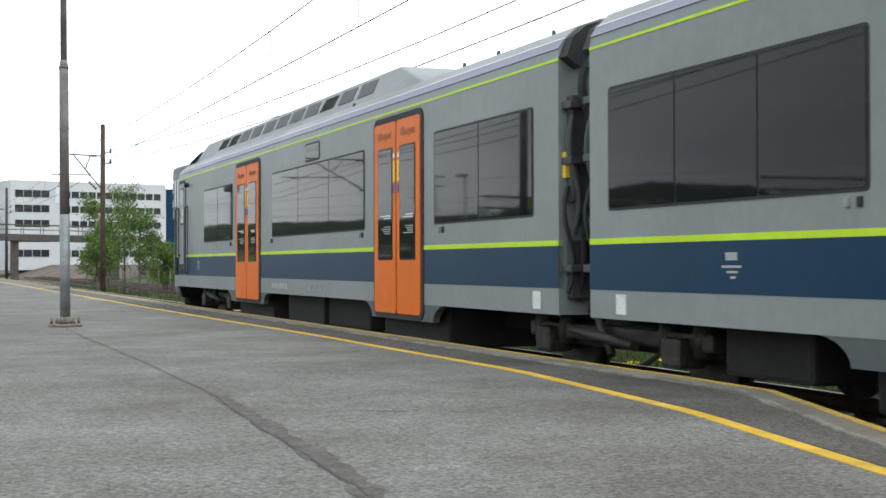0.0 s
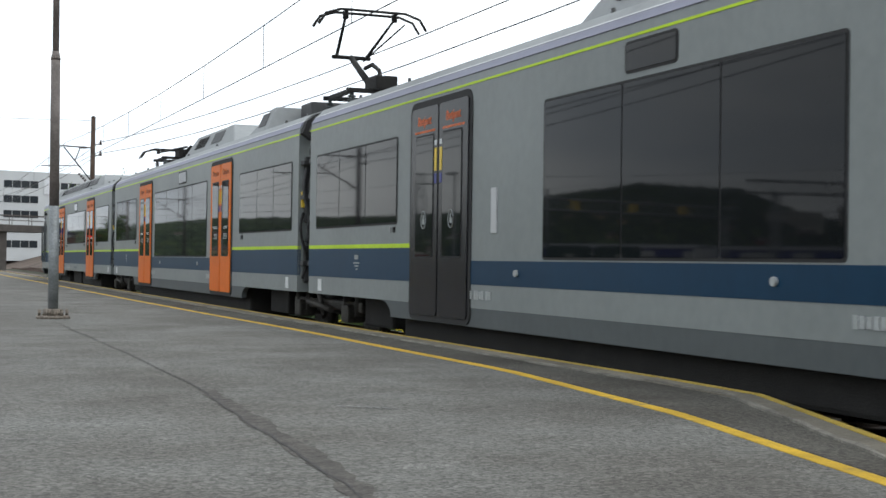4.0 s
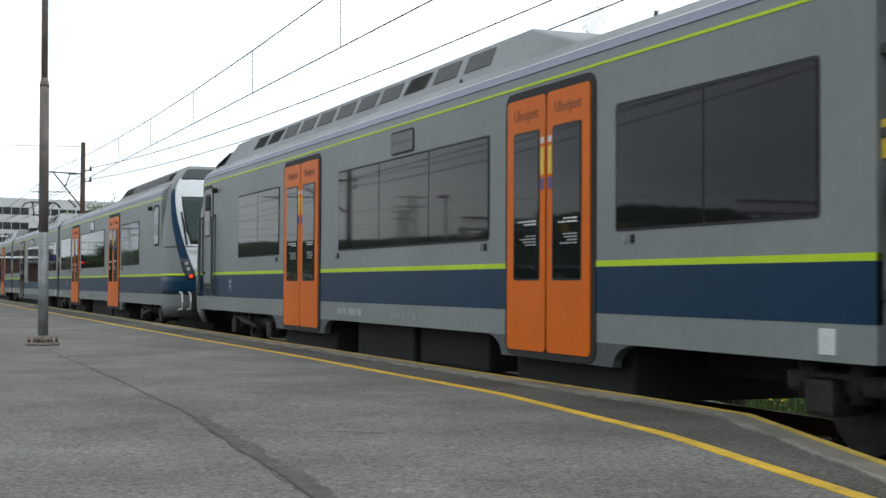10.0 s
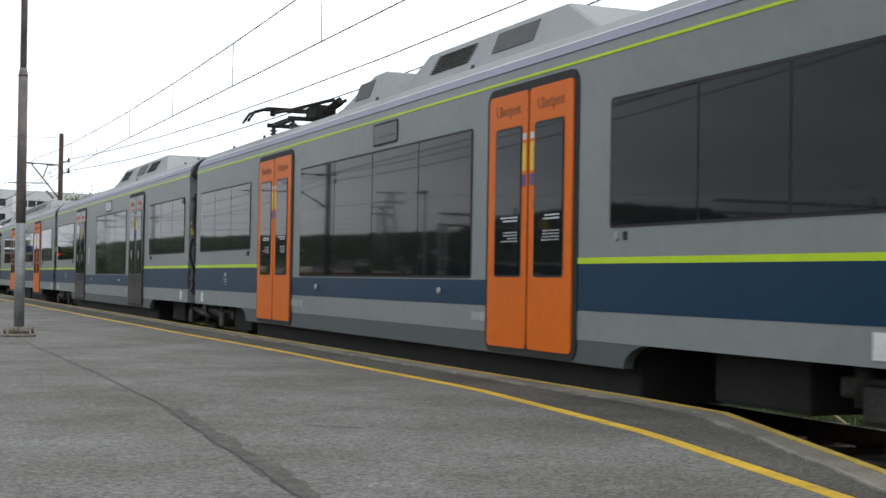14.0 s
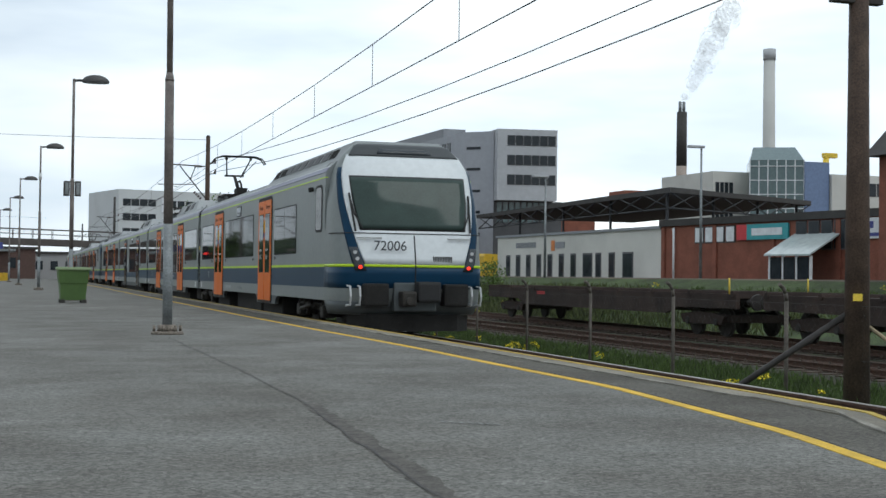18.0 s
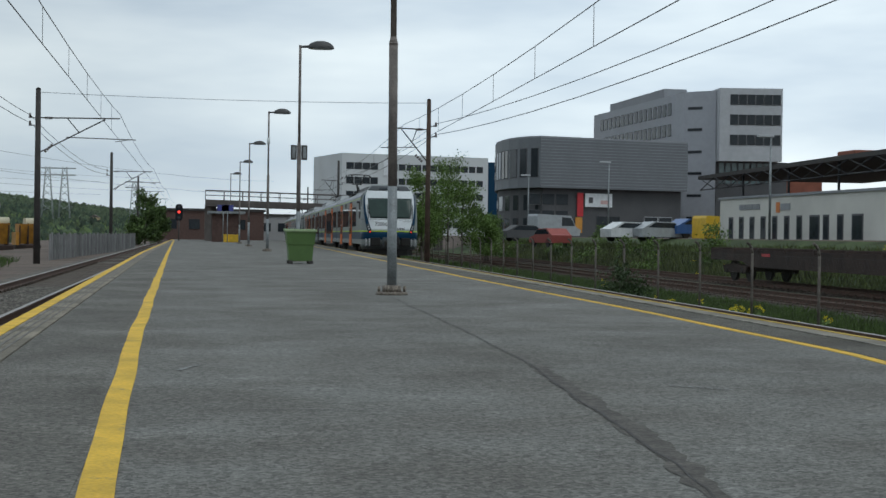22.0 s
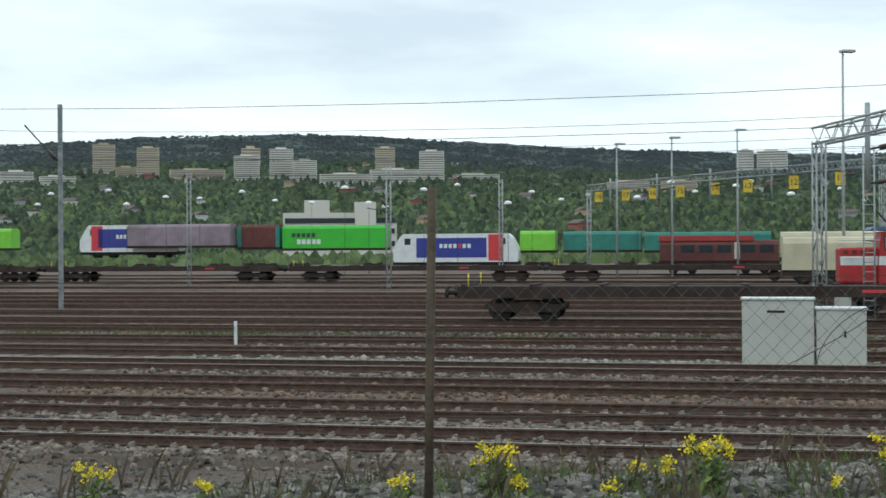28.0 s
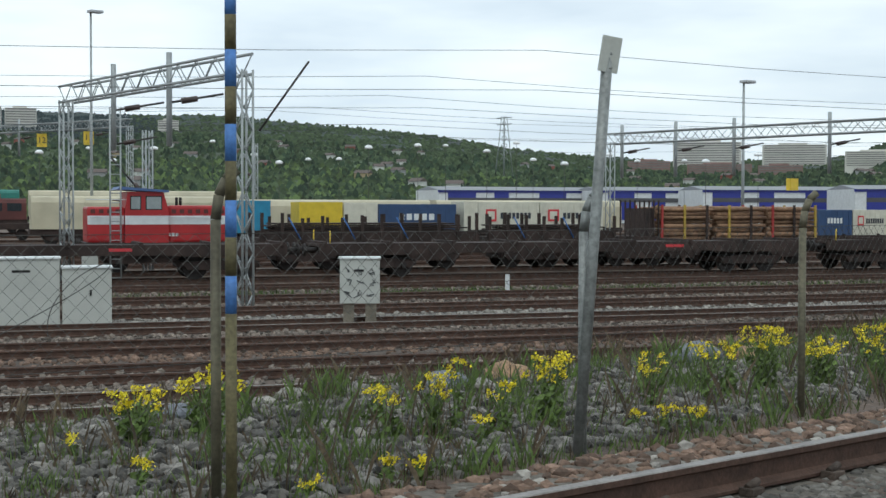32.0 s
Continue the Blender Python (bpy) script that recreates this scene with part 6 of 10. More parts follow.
truss_mat = mat("dark_truss_steel", (0.03, 0.032, 0.036), 0.6, 0.2)
sign_red = mat("red_sign", (0.55, 0.04, 0.05), 0.5)
sign_teal = mat("teal_sign", (0.05, 0.33, 0.36), 0.5)
sign_white = mat("white_sign", (0.72, 0.74, 0.76), 0.5)
wagon_rust = mat("rusty_wagon_steel", (0.042, 0.026, 0.021), 0.85, var=0.4, scale=2.0, bump=0.3, stain=0.3)
wheel_dark = mat("wagon_wheel_steel", (0.035, 0.03, 0.028), 0.7, 0.3, var=0.3)


def frame_on(p, q):
    """A pose whose x runs from p to q along a wall, with y into the building."""
    p, q = Vector((*p, 0)), Vector((*q, 0))
    d = (q - p).normalized()
    return Matrix(((d.x, -d.y, 0, p.x), (d.y, d.x, 0, p.y), (0, 0, 1, 0), (0, 0, 0, 1))), (q - p).length


def pane_row(bld, m, x0, x1, z0, z1, n, material=None, frame_m=None, name="window", gap=0.12):
    """A row of windows, each a frame with a pane set back in it."""
    material = material or glass_b
    frame_m = frame_m or facade_dark
    w = (x1 - x0) / n
    for i in range(n):
        a, b = x0 + i * w + gap / 2, x0 + (i + 1) * w - gap / 2
        wi = part(name, box(a, b, -0.05, 0.06, z0, z1, 0, m), frame_m, bld)
        part("pane", box(a + 0.06, b - 0.06, -0.065, 0.0, z0 + 0.06, z1 - 0.06, 0, m), material, wi)


# showroom with ribbed metal upper storey and a curved corner
sr = base("showroom_building", Matrix.Identity(4), "large showroom with grey ribbed metal cladding and a curved corner", "building")
front, flen = frame_on((34.3, 137.05), (51.4, 140.9))
curve = [(32.9, 152.5), (32.2, 148.5), (32.0, 145.0), (32.1, 142.0), (32.6, 139.8), (33.3, 138.2), (34.3, 137.05)]
plan = curve + [(51.4, 140.9), (49.0, 170.0), (37.4, 170.0)]
part("upper_storey", prism(plan, 5.95, 11.05, "z"), facade_grey, sr, "grey ribbed metal upper storey")
low = [(x + (0.5 if x < 40 else -0.4), y + 0.9) for x, y in plan]
part("lower_storey", prism(low, 0.4, 5.95, "z"), facade_dark, sr, "dark grey lower storey")
part("parapet", prism([(x, y) for x, y in plan], 11.05, 11.22, "z"), facade_mid, sr)
for i in range(16):
    z = 6.15 + i * 0.31
    part("rib", box(0.0, flen, -0.03, 0.02, z, z + 0.05, 0, front), facade_mid, sr)
for (p, q) in zip(curve[:-1], curve[1:]):
    m_, l_ = frame_on(p, q)
    pane_row(sr, m_, 0.15, l_ - 0.1, 7.0, 10.0, max(1, int(l_ / 1.3)), gap=0.35)
    m_, l_ = frame_on((p[0] + 0.5, p[1] + 0.9), (q[0] + 0.5, q[1] + 0.9))
    pane_row(sr, m_, 0.3, l_ - 0.2, 3.6, 5.3, max(1, int(l_ / 2.0)), gap=0.5)
    pane_row(sr, m_, 0.3, l_ - 0.2, 1.6, 2.9, max(1, int(l_ / 2.0)), gap=0.5)
lowf, _ = frame_on((31.9, 137.3), (51.0, 141.8))
pane_row(sr, lowf, 1.2, 6.0, 4.2, 5.4, 3)
pane_row(sr, lowf, 1.2, 6.0, 2.0, 3.7, 3)
pane_row(sr, lowf, 9.2, 12.2, 1.2, 3.2, 2)
pane_row(sr, lowf, 15.0, 18.6, 1.2, 3.2, 2, frame_m=facade_light)
part("banner", box(6.9, 7.6, -0.25, -0.15, 3.1, 5.55, 0, lowf), sign_red, sr, "red vertical banner")
part("banner", box(6.7, 7.5, -0.25, -0.15, 1.4, 3.0, 0, lowf), mat("orange_banner", (0.6, 0.28, 0.05), 0.6), sr, "orange banner")
po = part("poster", box(7.8, 11.0, -0.3, -0.2, 4.1, 5.5, 0, lowf), sign_white, sr, "large pale poster")
part("poster_figure", box(8.2, 8.7, -0.31, -0.3, 4.5, 5.1, 0, lowf), facade_dark, po)
part("poster_figure", box(9.6, 10.6, -0.31, -0.3, 4.4, 4.8, 0, lowf), mat("pink_print", (0.6, 0.4, 0.38), 0.7), po)

facade_office = mat("office_render", (0.36, 0.37, 0.40), 0.85, var=0.05, scale=0.3, fine=2)
# office block: seven storeys, ribbon windows, white bay
ob_ = base("office_block", Matrix.Identity(4), "grey seven-storey office block with ribbon windows", "building")
part("main_wall", prism([(58.2, 161.0), (61.2, 158.2), (66.0, 196.0), (57.0, 196.0)], 0.3, 18.8, "z"), facade_office, ob_, "pale grey rendered wall")
part("white_bay", prism([(61.2, 157.0), (68.6, 155.8), (70.5, 175.0), (62.5, 176.0)], 10.3, 19.0, "z"), facade_light, ob_, "pale grey cantilevered bay")
part("base_wall", prism([(61.4, 158.6), (70.0, 157.5), (71.0, 176.0), (62.8, 176.0)], 0.3, 10.3, "z"), facade_dark, ob_)
part("penthouse", prism([(58.0, 168.0), (61.0, 168.0), (61.0, 190.0), (57.6, 190.0)], 18.8, 19.9, "z"), facade_mid, ob_)
lf_, ll_ = frame_on((57.0, 196.0), (58.2, 161.0))
for z in (16.3, 13.7, 11.1, 8.5, 5.9):
    pane_row(ob_, lf_, 3.0, ll_ - 4.0, z, z + 1.55, 16, gap=0.5)
cf_, cl_ = frame_on((58.2, 161.0), (61.2, 158.2))
for z in (16.6, 14.0, 11.3, 8.7, 6.0, 3.3):
    pane_row(ob_, cf_, 0.4, 2.4, z, z + 0.35, 1)
bf_, bl_ = frame_on((61.2, 157.0), (68.6, 155.8))
for z in (17.0, 14.6, 12.2):
    pane_row(ob_, bf_, 1.2, 7.3, z, z + 1.25, 6, gap=0.05)
gf_, gl_ = frame_on((61.4, 158.6), (70.0, 157.5))
pane_row(ob_, gf_, 0.3, 6.5, 7.6, 10.2, 8, glass_green, gap=0.08)
part("canopy_wall", box(66.5, 76.0, 160.5, 168.0, 6.2, 8.2), brick_red, ob_)

# long white building in the distance
lw = base("white_office_building", Matrix.Identity(4), "long white office building with dark ribbon windows", "building")
f1, l1 = frame_on((26.5, 258.6), (55.8, 265.0))
part("wall", box(0, l1, 0, 18, 0, 16.2, 0, f1), mat("white_facade_far", (0.58, 0.60, 0.61), 0.85, var=0.06, scale=0.2), lw)
part("end_wall", box(l1, l1 + 2.5, 0, 18, 0, 15.4, 0, f1), coach_blue, lw, "dark blue end wall")
part("wing", box(l1 + 2.5, l1 + 6.5, 1, 18, 0, 15.6, 0, f1), facade_light, lw)
for z in (13.2, 10.5, 7.8, 5.1, 2.4):
    pane_row(lw, f1, 0.8, 7.2, z, z + 1.3, 4, gap=0.1)
    pane_row(lw, f1, 9.6, l1 - 1.0, z, z + 1.2, 12, gap=0.25)
    pane_row(lw, f1, l1 + 3.0, l1 + 6.2, z, z + 1.2, 3, gap=0.2)
part("roof_sign", box(8.2, 9.4, -0.2, -0.05, 12.2, 15.2, 0, f1), sign_white, lw)

# low white warehouse
wh = base("warehouse", Matrix.Identity(4), "low white warehouse with dark doorways", "building")
w1, wl_ = frame_on((35.2, 90.0), (35.4, 66.3))
wa = part("wall", box(0, wl_, 0, 14, 0.2, 3.6, 0, w1), facade_white, wh, "white rendered wall")
part("coping", box(-0.1, wl_, -0.12, 14, 3.6, 3.75, 0, w1), facade_mid, wh)
for i in range(11):
    x = 1.6 + i * 1.75
    wide = 1.3 if i in (7, 10) else 0.75
    d_ = part("doorway", box(x, x + wide, -0.03, 0.05, 0.6, 2.4, 0, w1), facade_dark, wh)
    part("door_glass", box(x + 0.1, x + wide - 0.1, -0.04, -0.02, 1.0, 2.3, 0, w1), glass_b, d_)
bars_bm = bmesh.new()
for i in range(9):
    add_box(bars_bm, 3.4 + i * 0.38, 3.4 + i * 0.38 + 0.26, -0.05, -0.01, 2.85, 3.2, 0, w1)
part("wall_lettering", bars_bm, facade_mid, wh)
part("wall_lettering", box(9.2, 9.7, -0.05, -0.01, 2.6, 3.25, 0, w1), mat("orange_mark", (0.6, 0.2, 0.05), 0.6), wh)
part("wall_lettering", box(9.85, 11.2, -0.05, -0.01, 2.75, 3.15, 0, w1), facade_mid, wh)

# brick shop front with signs and a glazed porch
bk = base("brick_shop", Matrix.Identity(4), "low red brick shop with signs and a glazed porch", "building")
b1, bl1 = frame_on((35.4, 66.3), (37.4, 46.5))
part("wall", box(0, bl1, 0, 12, 0.2, 3.7, 0, b1), brick_red, bk, "red brick wall")
part("fascia", box(-0.1, bl1, -0.15, 12, 3.7, 4.05, 0, b1), slate, bk, "dark fascia")
for i in range(5):
    part("pilaster", box(0.05 + i * 4.6, 0.35 + i * 4.6, -0.1, 0.02, 0.2, 3.65, 0, b1), brick_red, bk)
pane_row(bk, b1, 3.0, 6.5, 2.75, 3.6, 4, sign_white)
part("sign", box(6.7, 7.5, -0.14, -0.04, 2.85, 3.6, 0, b1), sign_red, bk, "red shop sign")
s2 = part("sign", box(7.5, 10.6, -0.14, -0.04, 2.85, 3.6, 0, b1), sign_teal, bk, "teal shop sign")
part("sign_lettering", box(7.9, 10.2, -0.16, -0.14, 3.05, 3.4, 0, b1), sign_white, s2)
s3 = part("sign", box(14.8, 18.8, -0.14, -0.04, 2.75, 3.65, 0, b1), sign_white, bk, "white shop sign")
part("sign_lettering", box(15.1, 18.0, -0.16, -0.14, 2.85, 3.0, 0, b1), label_blue, s3)
part("sign_lettering", box(15.1, 16.3, -0.16, -0.14, 3.2, 3.5, 0, b1), label_blue, s3)
pane_row(bk, b1, 11.0, 14.5, 2.3, 3.65, 4)
porch = part("porch", box(11.0, 14.0, -1.6, 0, 0.3, 0.5, 0, b1), facade_mid, bk)
for x in (11.05, 12.0, 12.95, 13.9):
    part("porch_post", box(x, x + 0.1, -1.6, -1.5, 0.5, 2.0, 0, b1), sign_white, porch)
    part("porch_pane", box(x + 0.1, x + 0.85, -1.57, -1.53, 0.5, 1.95, 0, b1), glass_b, porch) if x < 13.5 else None
bm = bmesh.new()
v = [bm.verts.new(b1 @ Vector(p)) for p in ((10.9, -1.75, 2.0), (14.1, -1.75, 2.0), (14.1, 0, 3.0), (10.9, 0, 3.0), (10.9, -1.75, 2.08), (14.1, -1.75, 2.08), (14.1, 0, 3.08), (10.9, 0, 3.08))]
for q in ((0, 3, 2, 1), (4, 5, 6, 7), (0, 1, 5, 4), (1, 2, 6, 5), (2, 3, 7, 6), (3, 0, 4, 7)):
    bm.faces.new([v[i] for i in q])
part("porch_roof", bm, mat("porch_glass_roof", (0.45, 0.5, 0.5), 0.15), porch, "pale glazed porch roof")
part("drainpipe", tube(b1 @ Vector((1.3, -0.15, 0.3)), b1 @ Vector((1.3, -0.15, 3.6)), 0.06), sign_white, bk)

# brick house with a mansard roof at the end
bh = base("brick_house", Matrix.Identity(4), "red brick house with a dark mansard roof", "building")
part("wall", box(34.6, 46, 34.0, 46.6, 0.2, 6.2), brick_red, bh, "red brick wall")
part("roof", prism([(34.1, 5.9), (35.4, 7.2), (37.0, 7.6), (45.0, 7.6), (46.5, 5.9)], 33.6, 47.0), slate, bh, "dark mansard roof")
hm, hl_ = frame_on((34.6, 46.6), (34.6, 34.0))
pane_row(bh, hm, 0.8, 3.8, 2.3, 3.5, 2, gap=0.6, frame_m=sign_white)
pane_row(bh, hm, 0.8, 3.8, 4.6, 5.2, 2, gap=0.8, frame_m=sign_white)
pane_row(bh, hm, 4.4, 9.0, 4.4, 5.6, 3, gap=0.6, frame_m=sign_white)
pane_row(bh, hm, 4.4, 9.0, 2.3, 3.5, 3, gap=0.6, frame_m=sign_white)
part("aerial", tube((36.5, 42.5, 7.6), (36.5, 42.5, 11.5), 0.03), truss_mat, bh)

# dark steel canopy on trusses
cn = base("canopy", Matrix.Identity(4), "large dark flat canopy on lattice trusses", "canopy")
part("roof", prism([(44.9, 83.0), (62.0, 92.0), (66.0, 130.0), (48.5, 130.0)], 6.75, 7.1, "z"), slate, cn, "dark flat roof")
for (x, y) in ((45.2, 84.0), (46.3, 95.0), (47.3, 106.0), (48.3, 118.0), (50.5, 87.0), (56.0, 90.0), (61.0, 92.5)):
    part("column", tube((x, y, 0.2), (x, y, 6.8), 0.11, n=8), truss_mat, cn)
edge = [(45.0, 83.2 + 4.6 * i) for i in range(11)]
for (a, b) in zip(edge[:-1], edge[1:]):
    xa, xb = 45.0 + (a[1] - 83) * 0.075, 45.0 + (b[1] - 83) * 0.075
    bm = bmesh.new()
    add_tube(bm, (xa, a[1], 5.7), (xb, b[1], 5.7), 0.06, n=5)
    add_tube(bm, (xa, a[1], 5.7), (xb, b[1], 6.8), 0.05, n=5)
    add_tube(bm, (xb, b[1], 5.7), (xa, a[1], 6.8), 0.05, n=5)
    part("truss", bm, truss_mat, cn)
for i in range(6):
    xa, ya = 45.0 + i * 2.85, 83.2 + i * 1.5
    bm = bmesh.new()
    add_tube(bm, (xa, ya, 5.7), (xa + 2.85, ya + 1.5, 5.7), 0.06, n=5)
    add_tube(bm, (xa, ya, 5.7), (xa + 2.85, ya + 1.5, 6.8), 0.05, n=5)
    add_tube(bm, (xa + 2.85, ya + 1.5, 5.7), (xa, ya, 6.8), 0.05, n=5)
    part("truss", bm, truss_mat, cn)
part("roof_hut", box(50, 52.5, 100, 103, 7.1, 8.0, 0.1), brick_red, cn, "dark red plant box")

# glass stair tower with office wings, chimneys
gt = base("glass_tower_office", Matrix.Identity(4), "white office with a glazed stair tower", "building")
part("wall", box(91.6, 97, 158, 172, 0.2, 15.0), facade_white, gt)
part("wall", box(104.1, 128, 150, 168, 0.2, 14.5), facade_white, gt)
part("blue_flank", box(100.4, 104.0, 150.4, 158, 0.2, 16.0), mat("blue_panel", (0.16, 0.22, 0.36), 0.6), gt, "blue side panel")
t1, tl = frame_on((94.5, 153.8), (100.4, 150.6))
part("glass_shaft", box(0, tl, 0.1, 9, 0.2, 16.2, 0, t1), glass_green, gt, "green-tinted glazed shaft")
for i in range(7):
    part("mullion", box(i * tl / 6 - 0.06, i * tl / 6 + 0.06, 0.0, 0.1, 0.4, 16.2, 0, t1), sign_white, gt)
for i in range(9):
    part("transom", box(0, tl, 0.0, 0.1, 1.0 + i * 1.8, 1.1 + i * 1.8, 0, t1), sign_white, gt)
bm = bmesh.new()
v = [bm.verts.new(t1 @ Vector(p)) for p in ((0, 0, 16.2), (tl, 0, 16.2), (tl - 0.8, 4, 18.2), (0.6, 4, 18.2), (0, 9, 16.2), (tl, 9, 16.2))]
for q in ((0, 1, 2, 3), (3, 2, 5, 4), (0, 3, 4), (1, 5, 2), (0, 4, 5, 1)):
    bm.faces.new([v[i] for i in q])
part("glass_roof", bm, glass_green, gt)
ww, wwl = frame_on((91.6, 158), (97, 158))
for z in (12.0, 8.6):
    pane_row(gt, ww, 0.3, 3.0, z, z + 1.6, 4)
w2, w2l = frame_on((105, 150), (128, 150))
for z in (11.8, 8.4, 5.0):
    pane_row(gt, w2, 1.8, 22, z, z + 1.7, 10)
ch = base("chimney", Matrix.Translation((160.3, 253.6, 0)), "tall pale concrete chimney", "chimney")
part("shaft", tube((0, 0, 0), (0, 0, 47.5), 1.5, 1.22, 16), mat("pale_chimney_concrete", (0.52, 0.52, 0.50), 0.85, var=0.08, scale=0.2), ch)
part("rim", tube((0, 0, 47.5), (0, 0, 49.8), 1.34, 1.34, 16), facade_light, ch)
c2 = base("chimney", Matrix.Translation((135.0, 245.3, 0)), "dark chimney with twin flues and a smoke plume", "chimney")
part("shaft", tube((0, 0, 23.5), (0, 0, 34.3), 1.06, 1.02, 16), slate, c2, "black upper shaft")
part("shaft", tube((0, 0, 0), (0, 0, 23.5), 1.08, 1.06, 16), mat("buff_chimney_brick", (0.36, 0.30, 0.26), 0.9), c2)
for k in (-0.42, 0.42):
    part("flue", tube((k, 0, 34.3), (k, 0, 36.4), 0.34, 0.32, 12), galv, c2)
cr = base("crane_jib", Matrix.Translation((128, 190, 14.5)), "yellow crane jib above the roofs", "crane")
part("jib", tube((0, 0, -14.5), (2.8, 0, 6.5), 0.55, 0.5, 8), label_yellow, cr)
part("tip", box(2.2, 4.6, -0.5, 0.5, 6.2, 7.0, 0.1), label_yellow, cr)

# smoke: soft rigid puffs that drift with the plume
smoke_mat = bpy.data.materials.new("smoke")
smoke_mat.use_nodes = True
sb = smoke_mat.node_tree.nodes["Principled BSDF"]
sb.inputs["Base Color"].default_value = (0.86, 0.87, 0.90, 1)
sb.inputs["Roughness"].default_value = 1.0
sb.inputs["Specular IOR Level"].default_value = 0.0
sn = smoke_mat.node_tree.nodes.new("ShaderNodeTexNoise")
sn.inputs["Scale"].default_value = 0.32
sn.inputs["Detail"].default_value = 5
sr_ = smoke_mat.node_tree.nodes.new("ShaderNodeMapRange")
sr_.inputs[1].default_value, sr_.inputs[2].default_value = 0.28, 0.72
sr_.inputs[3].default_value, sr_.inputs[4].default_value = 0.03, 0.22
sc_ = smoke_mat.node_tree.nodes.new("ShaderNodeTexCoord")
smoke_mat.node_tree.links.new(sc_.outputs["Object"], sn.inputs["Vector"])
smoke_mat.node_tree.links.new(sn.outputs[0], sr_.inputs[0])
smoke_mat.node_tree.links.new(sr_.outputs[0], sb.inputs["Alpha"])
SMOKE = []
rs = random.Random(8)
smoke = base("smoke_plume", Matrix.Translation((135.0, 245.3, 36.0)), "grey-white smoke drifting from the chimney", "smoke")
for i in range(30):
    f = i / 29
    c = Vector((9.0 * f ** 0.85 + rs.gauss(0, 0.2 + 0.7 * f), -2 * f + rs.uniform(-0.6, 0.6), 0.5 + 21 * f + rs.gauss(0, 0.3)))
    r = (0.75 + 1.9 * f ** 0.7) * rs.uniform(0.7, 1.15)
    bm = bmesh.new()
    bmesh.ops.create_icosphere(bm, subdivisions=3, radius=r)
    # only the side of each puff turned to the open platform
    bmesh.ops.delete(bm, geom=[v for v in bm.verts if v.co.x * 0.48 + v.co.y * 0.88 > 0.15 * r], context="VERTS")
    for v in bm.verts:
        v.co *= 1 + 0.5 * noise.noise(v.co * 0.6 + Vector((i * 7, 0, 0))) + 0.2 * noise.noise(v.co * 1.7 + Vector((0, i * 5, 0)))
        v.co += c
    part("puff", bm, smoke_mat, smoke, smooth=True)
SMOKE.append(smoke)

# ---- wagons ----
def wagon_bogie(wg, y, wb=0.9):
    bg = part("bogie", box(-0.95, 0.95, y - wb - 0.55, y + wb + 0.55, 0.42, 0.66, 0.04), wagon_rust, wg)
    for s in (-1, 1):
        part("side_frame", prism([(y - wb - 0.5, 0.62), (y - wb - 0.3, 0.36), (y + wb + 0.3, 0.36), (y + wb + 0.5, 0.62), (y + 0.3, 0.72), (y - 0.3, 0.72)], s * 0.98, s * 1.12, "x"), wagon_rust, bg)
        for dy in (-wb, wb):
            bm = bmesh.new()
            add_tube(bm, (s * 0.69, y + dy, 0.44), (s * 0.82, y + dy, 0.44), 0.44, 0.44, 20)
            add_tube(bm, (s * 0.8, y + dy, 0.44), (s * 1.16, y + dy, 0.44), 0.13, 0.11, 10)
            part("wheel", bm, wheel_dark, bg)
    return bg


def flat_wagon(length, m, label, group="flat wagons", belly=0.62):
    """A container flat: two deep fish-bellied sills, cross members and bogies."""
    wg = base("flat_wagon", m, label, "wagon", group)
    h = length / 2
    for s in (-1, 1):
        part("sill", prism([(-h, 1.28), (h, 1.28), (h, 0.86), (h * 0.66, 0.84), (h * 0.58, belly), (-h * 0.58, belly), (-h * 0.66, 0.84), (-h, 0.86)], s * 1.18, s * 1.3, "x"), wagon_rust, wg)
    part("deck", box(-1.18, 1.18, -h, h, 1.16, 1.26), wagon_rust, wg)
    n = int(length / 2.4)
    for i in range(n + 1):
        y = -h + 0.2 + (length - 0.4) * i / n
        part("cross_beam", box(-1.34, 1.34, y - 0.08, y + 0.08, 1.2, 1.36, 0.01), wagon_rust, wg)
    for e in (-1, 1):
        for s in (-1, 1):
            bm = bmesh.new()
            add_tube(bm, (s * 0.88, e * h, 1.05), (s * 0.88, e * (h + 0.45), 1.05), 0.09, 0.09, 10)
            add_tube(bm, (s * 0.88, e * (h + 0.45), 1.05), (s * 0.88, e * (h + 0.52), 1.05), 0.24, 0.22, 16)
            part("buffer", bm, wheel_dark, wg)
    wagon_bogie(wg, -h + 2.4)
    wagon_bogie(wg, h - 2.4)
    for s in (-1, 1):
        part("red_mark", box(*both(s, 1.29, 1.31), h * 0.42 - 0.4, h * 0.42 + 0.4, 1.05, 1.16), sign_red, wg)
        part("handrail", tube((s * 1.3, -h + 0.4, 1.28), (s * 1.3, -h + 0.4, 1.75), 0.025, n=6), label_yellow, wg, "yellow upright handle")
    return wg


SID = math.degrees(math.atan(-0.03))
fw1 = flat_wagon(21.5, pose(21.2 + 0.03 * 45.4, 45.4, -0.80, 0, 0, SID), "long rusty brown empty flat wagon on the siding", group="wagons on the siding")
fw2 = copy_thing(fw1, pose(21.2 + 0.03 * 22.4, 22.4, -0.80, 0, 0, SID))

# ---- wire fence with cranked posts ----
post_steel = mat("fence_post_steel", (0.115, 0.10, 0.085), 0.7, 0.2, var=0.3, scale=6)
mesh_steel = mat("chain_link_wire", (0.085, 0.082, 0.076), 0.6, 0.4, var=0.2)


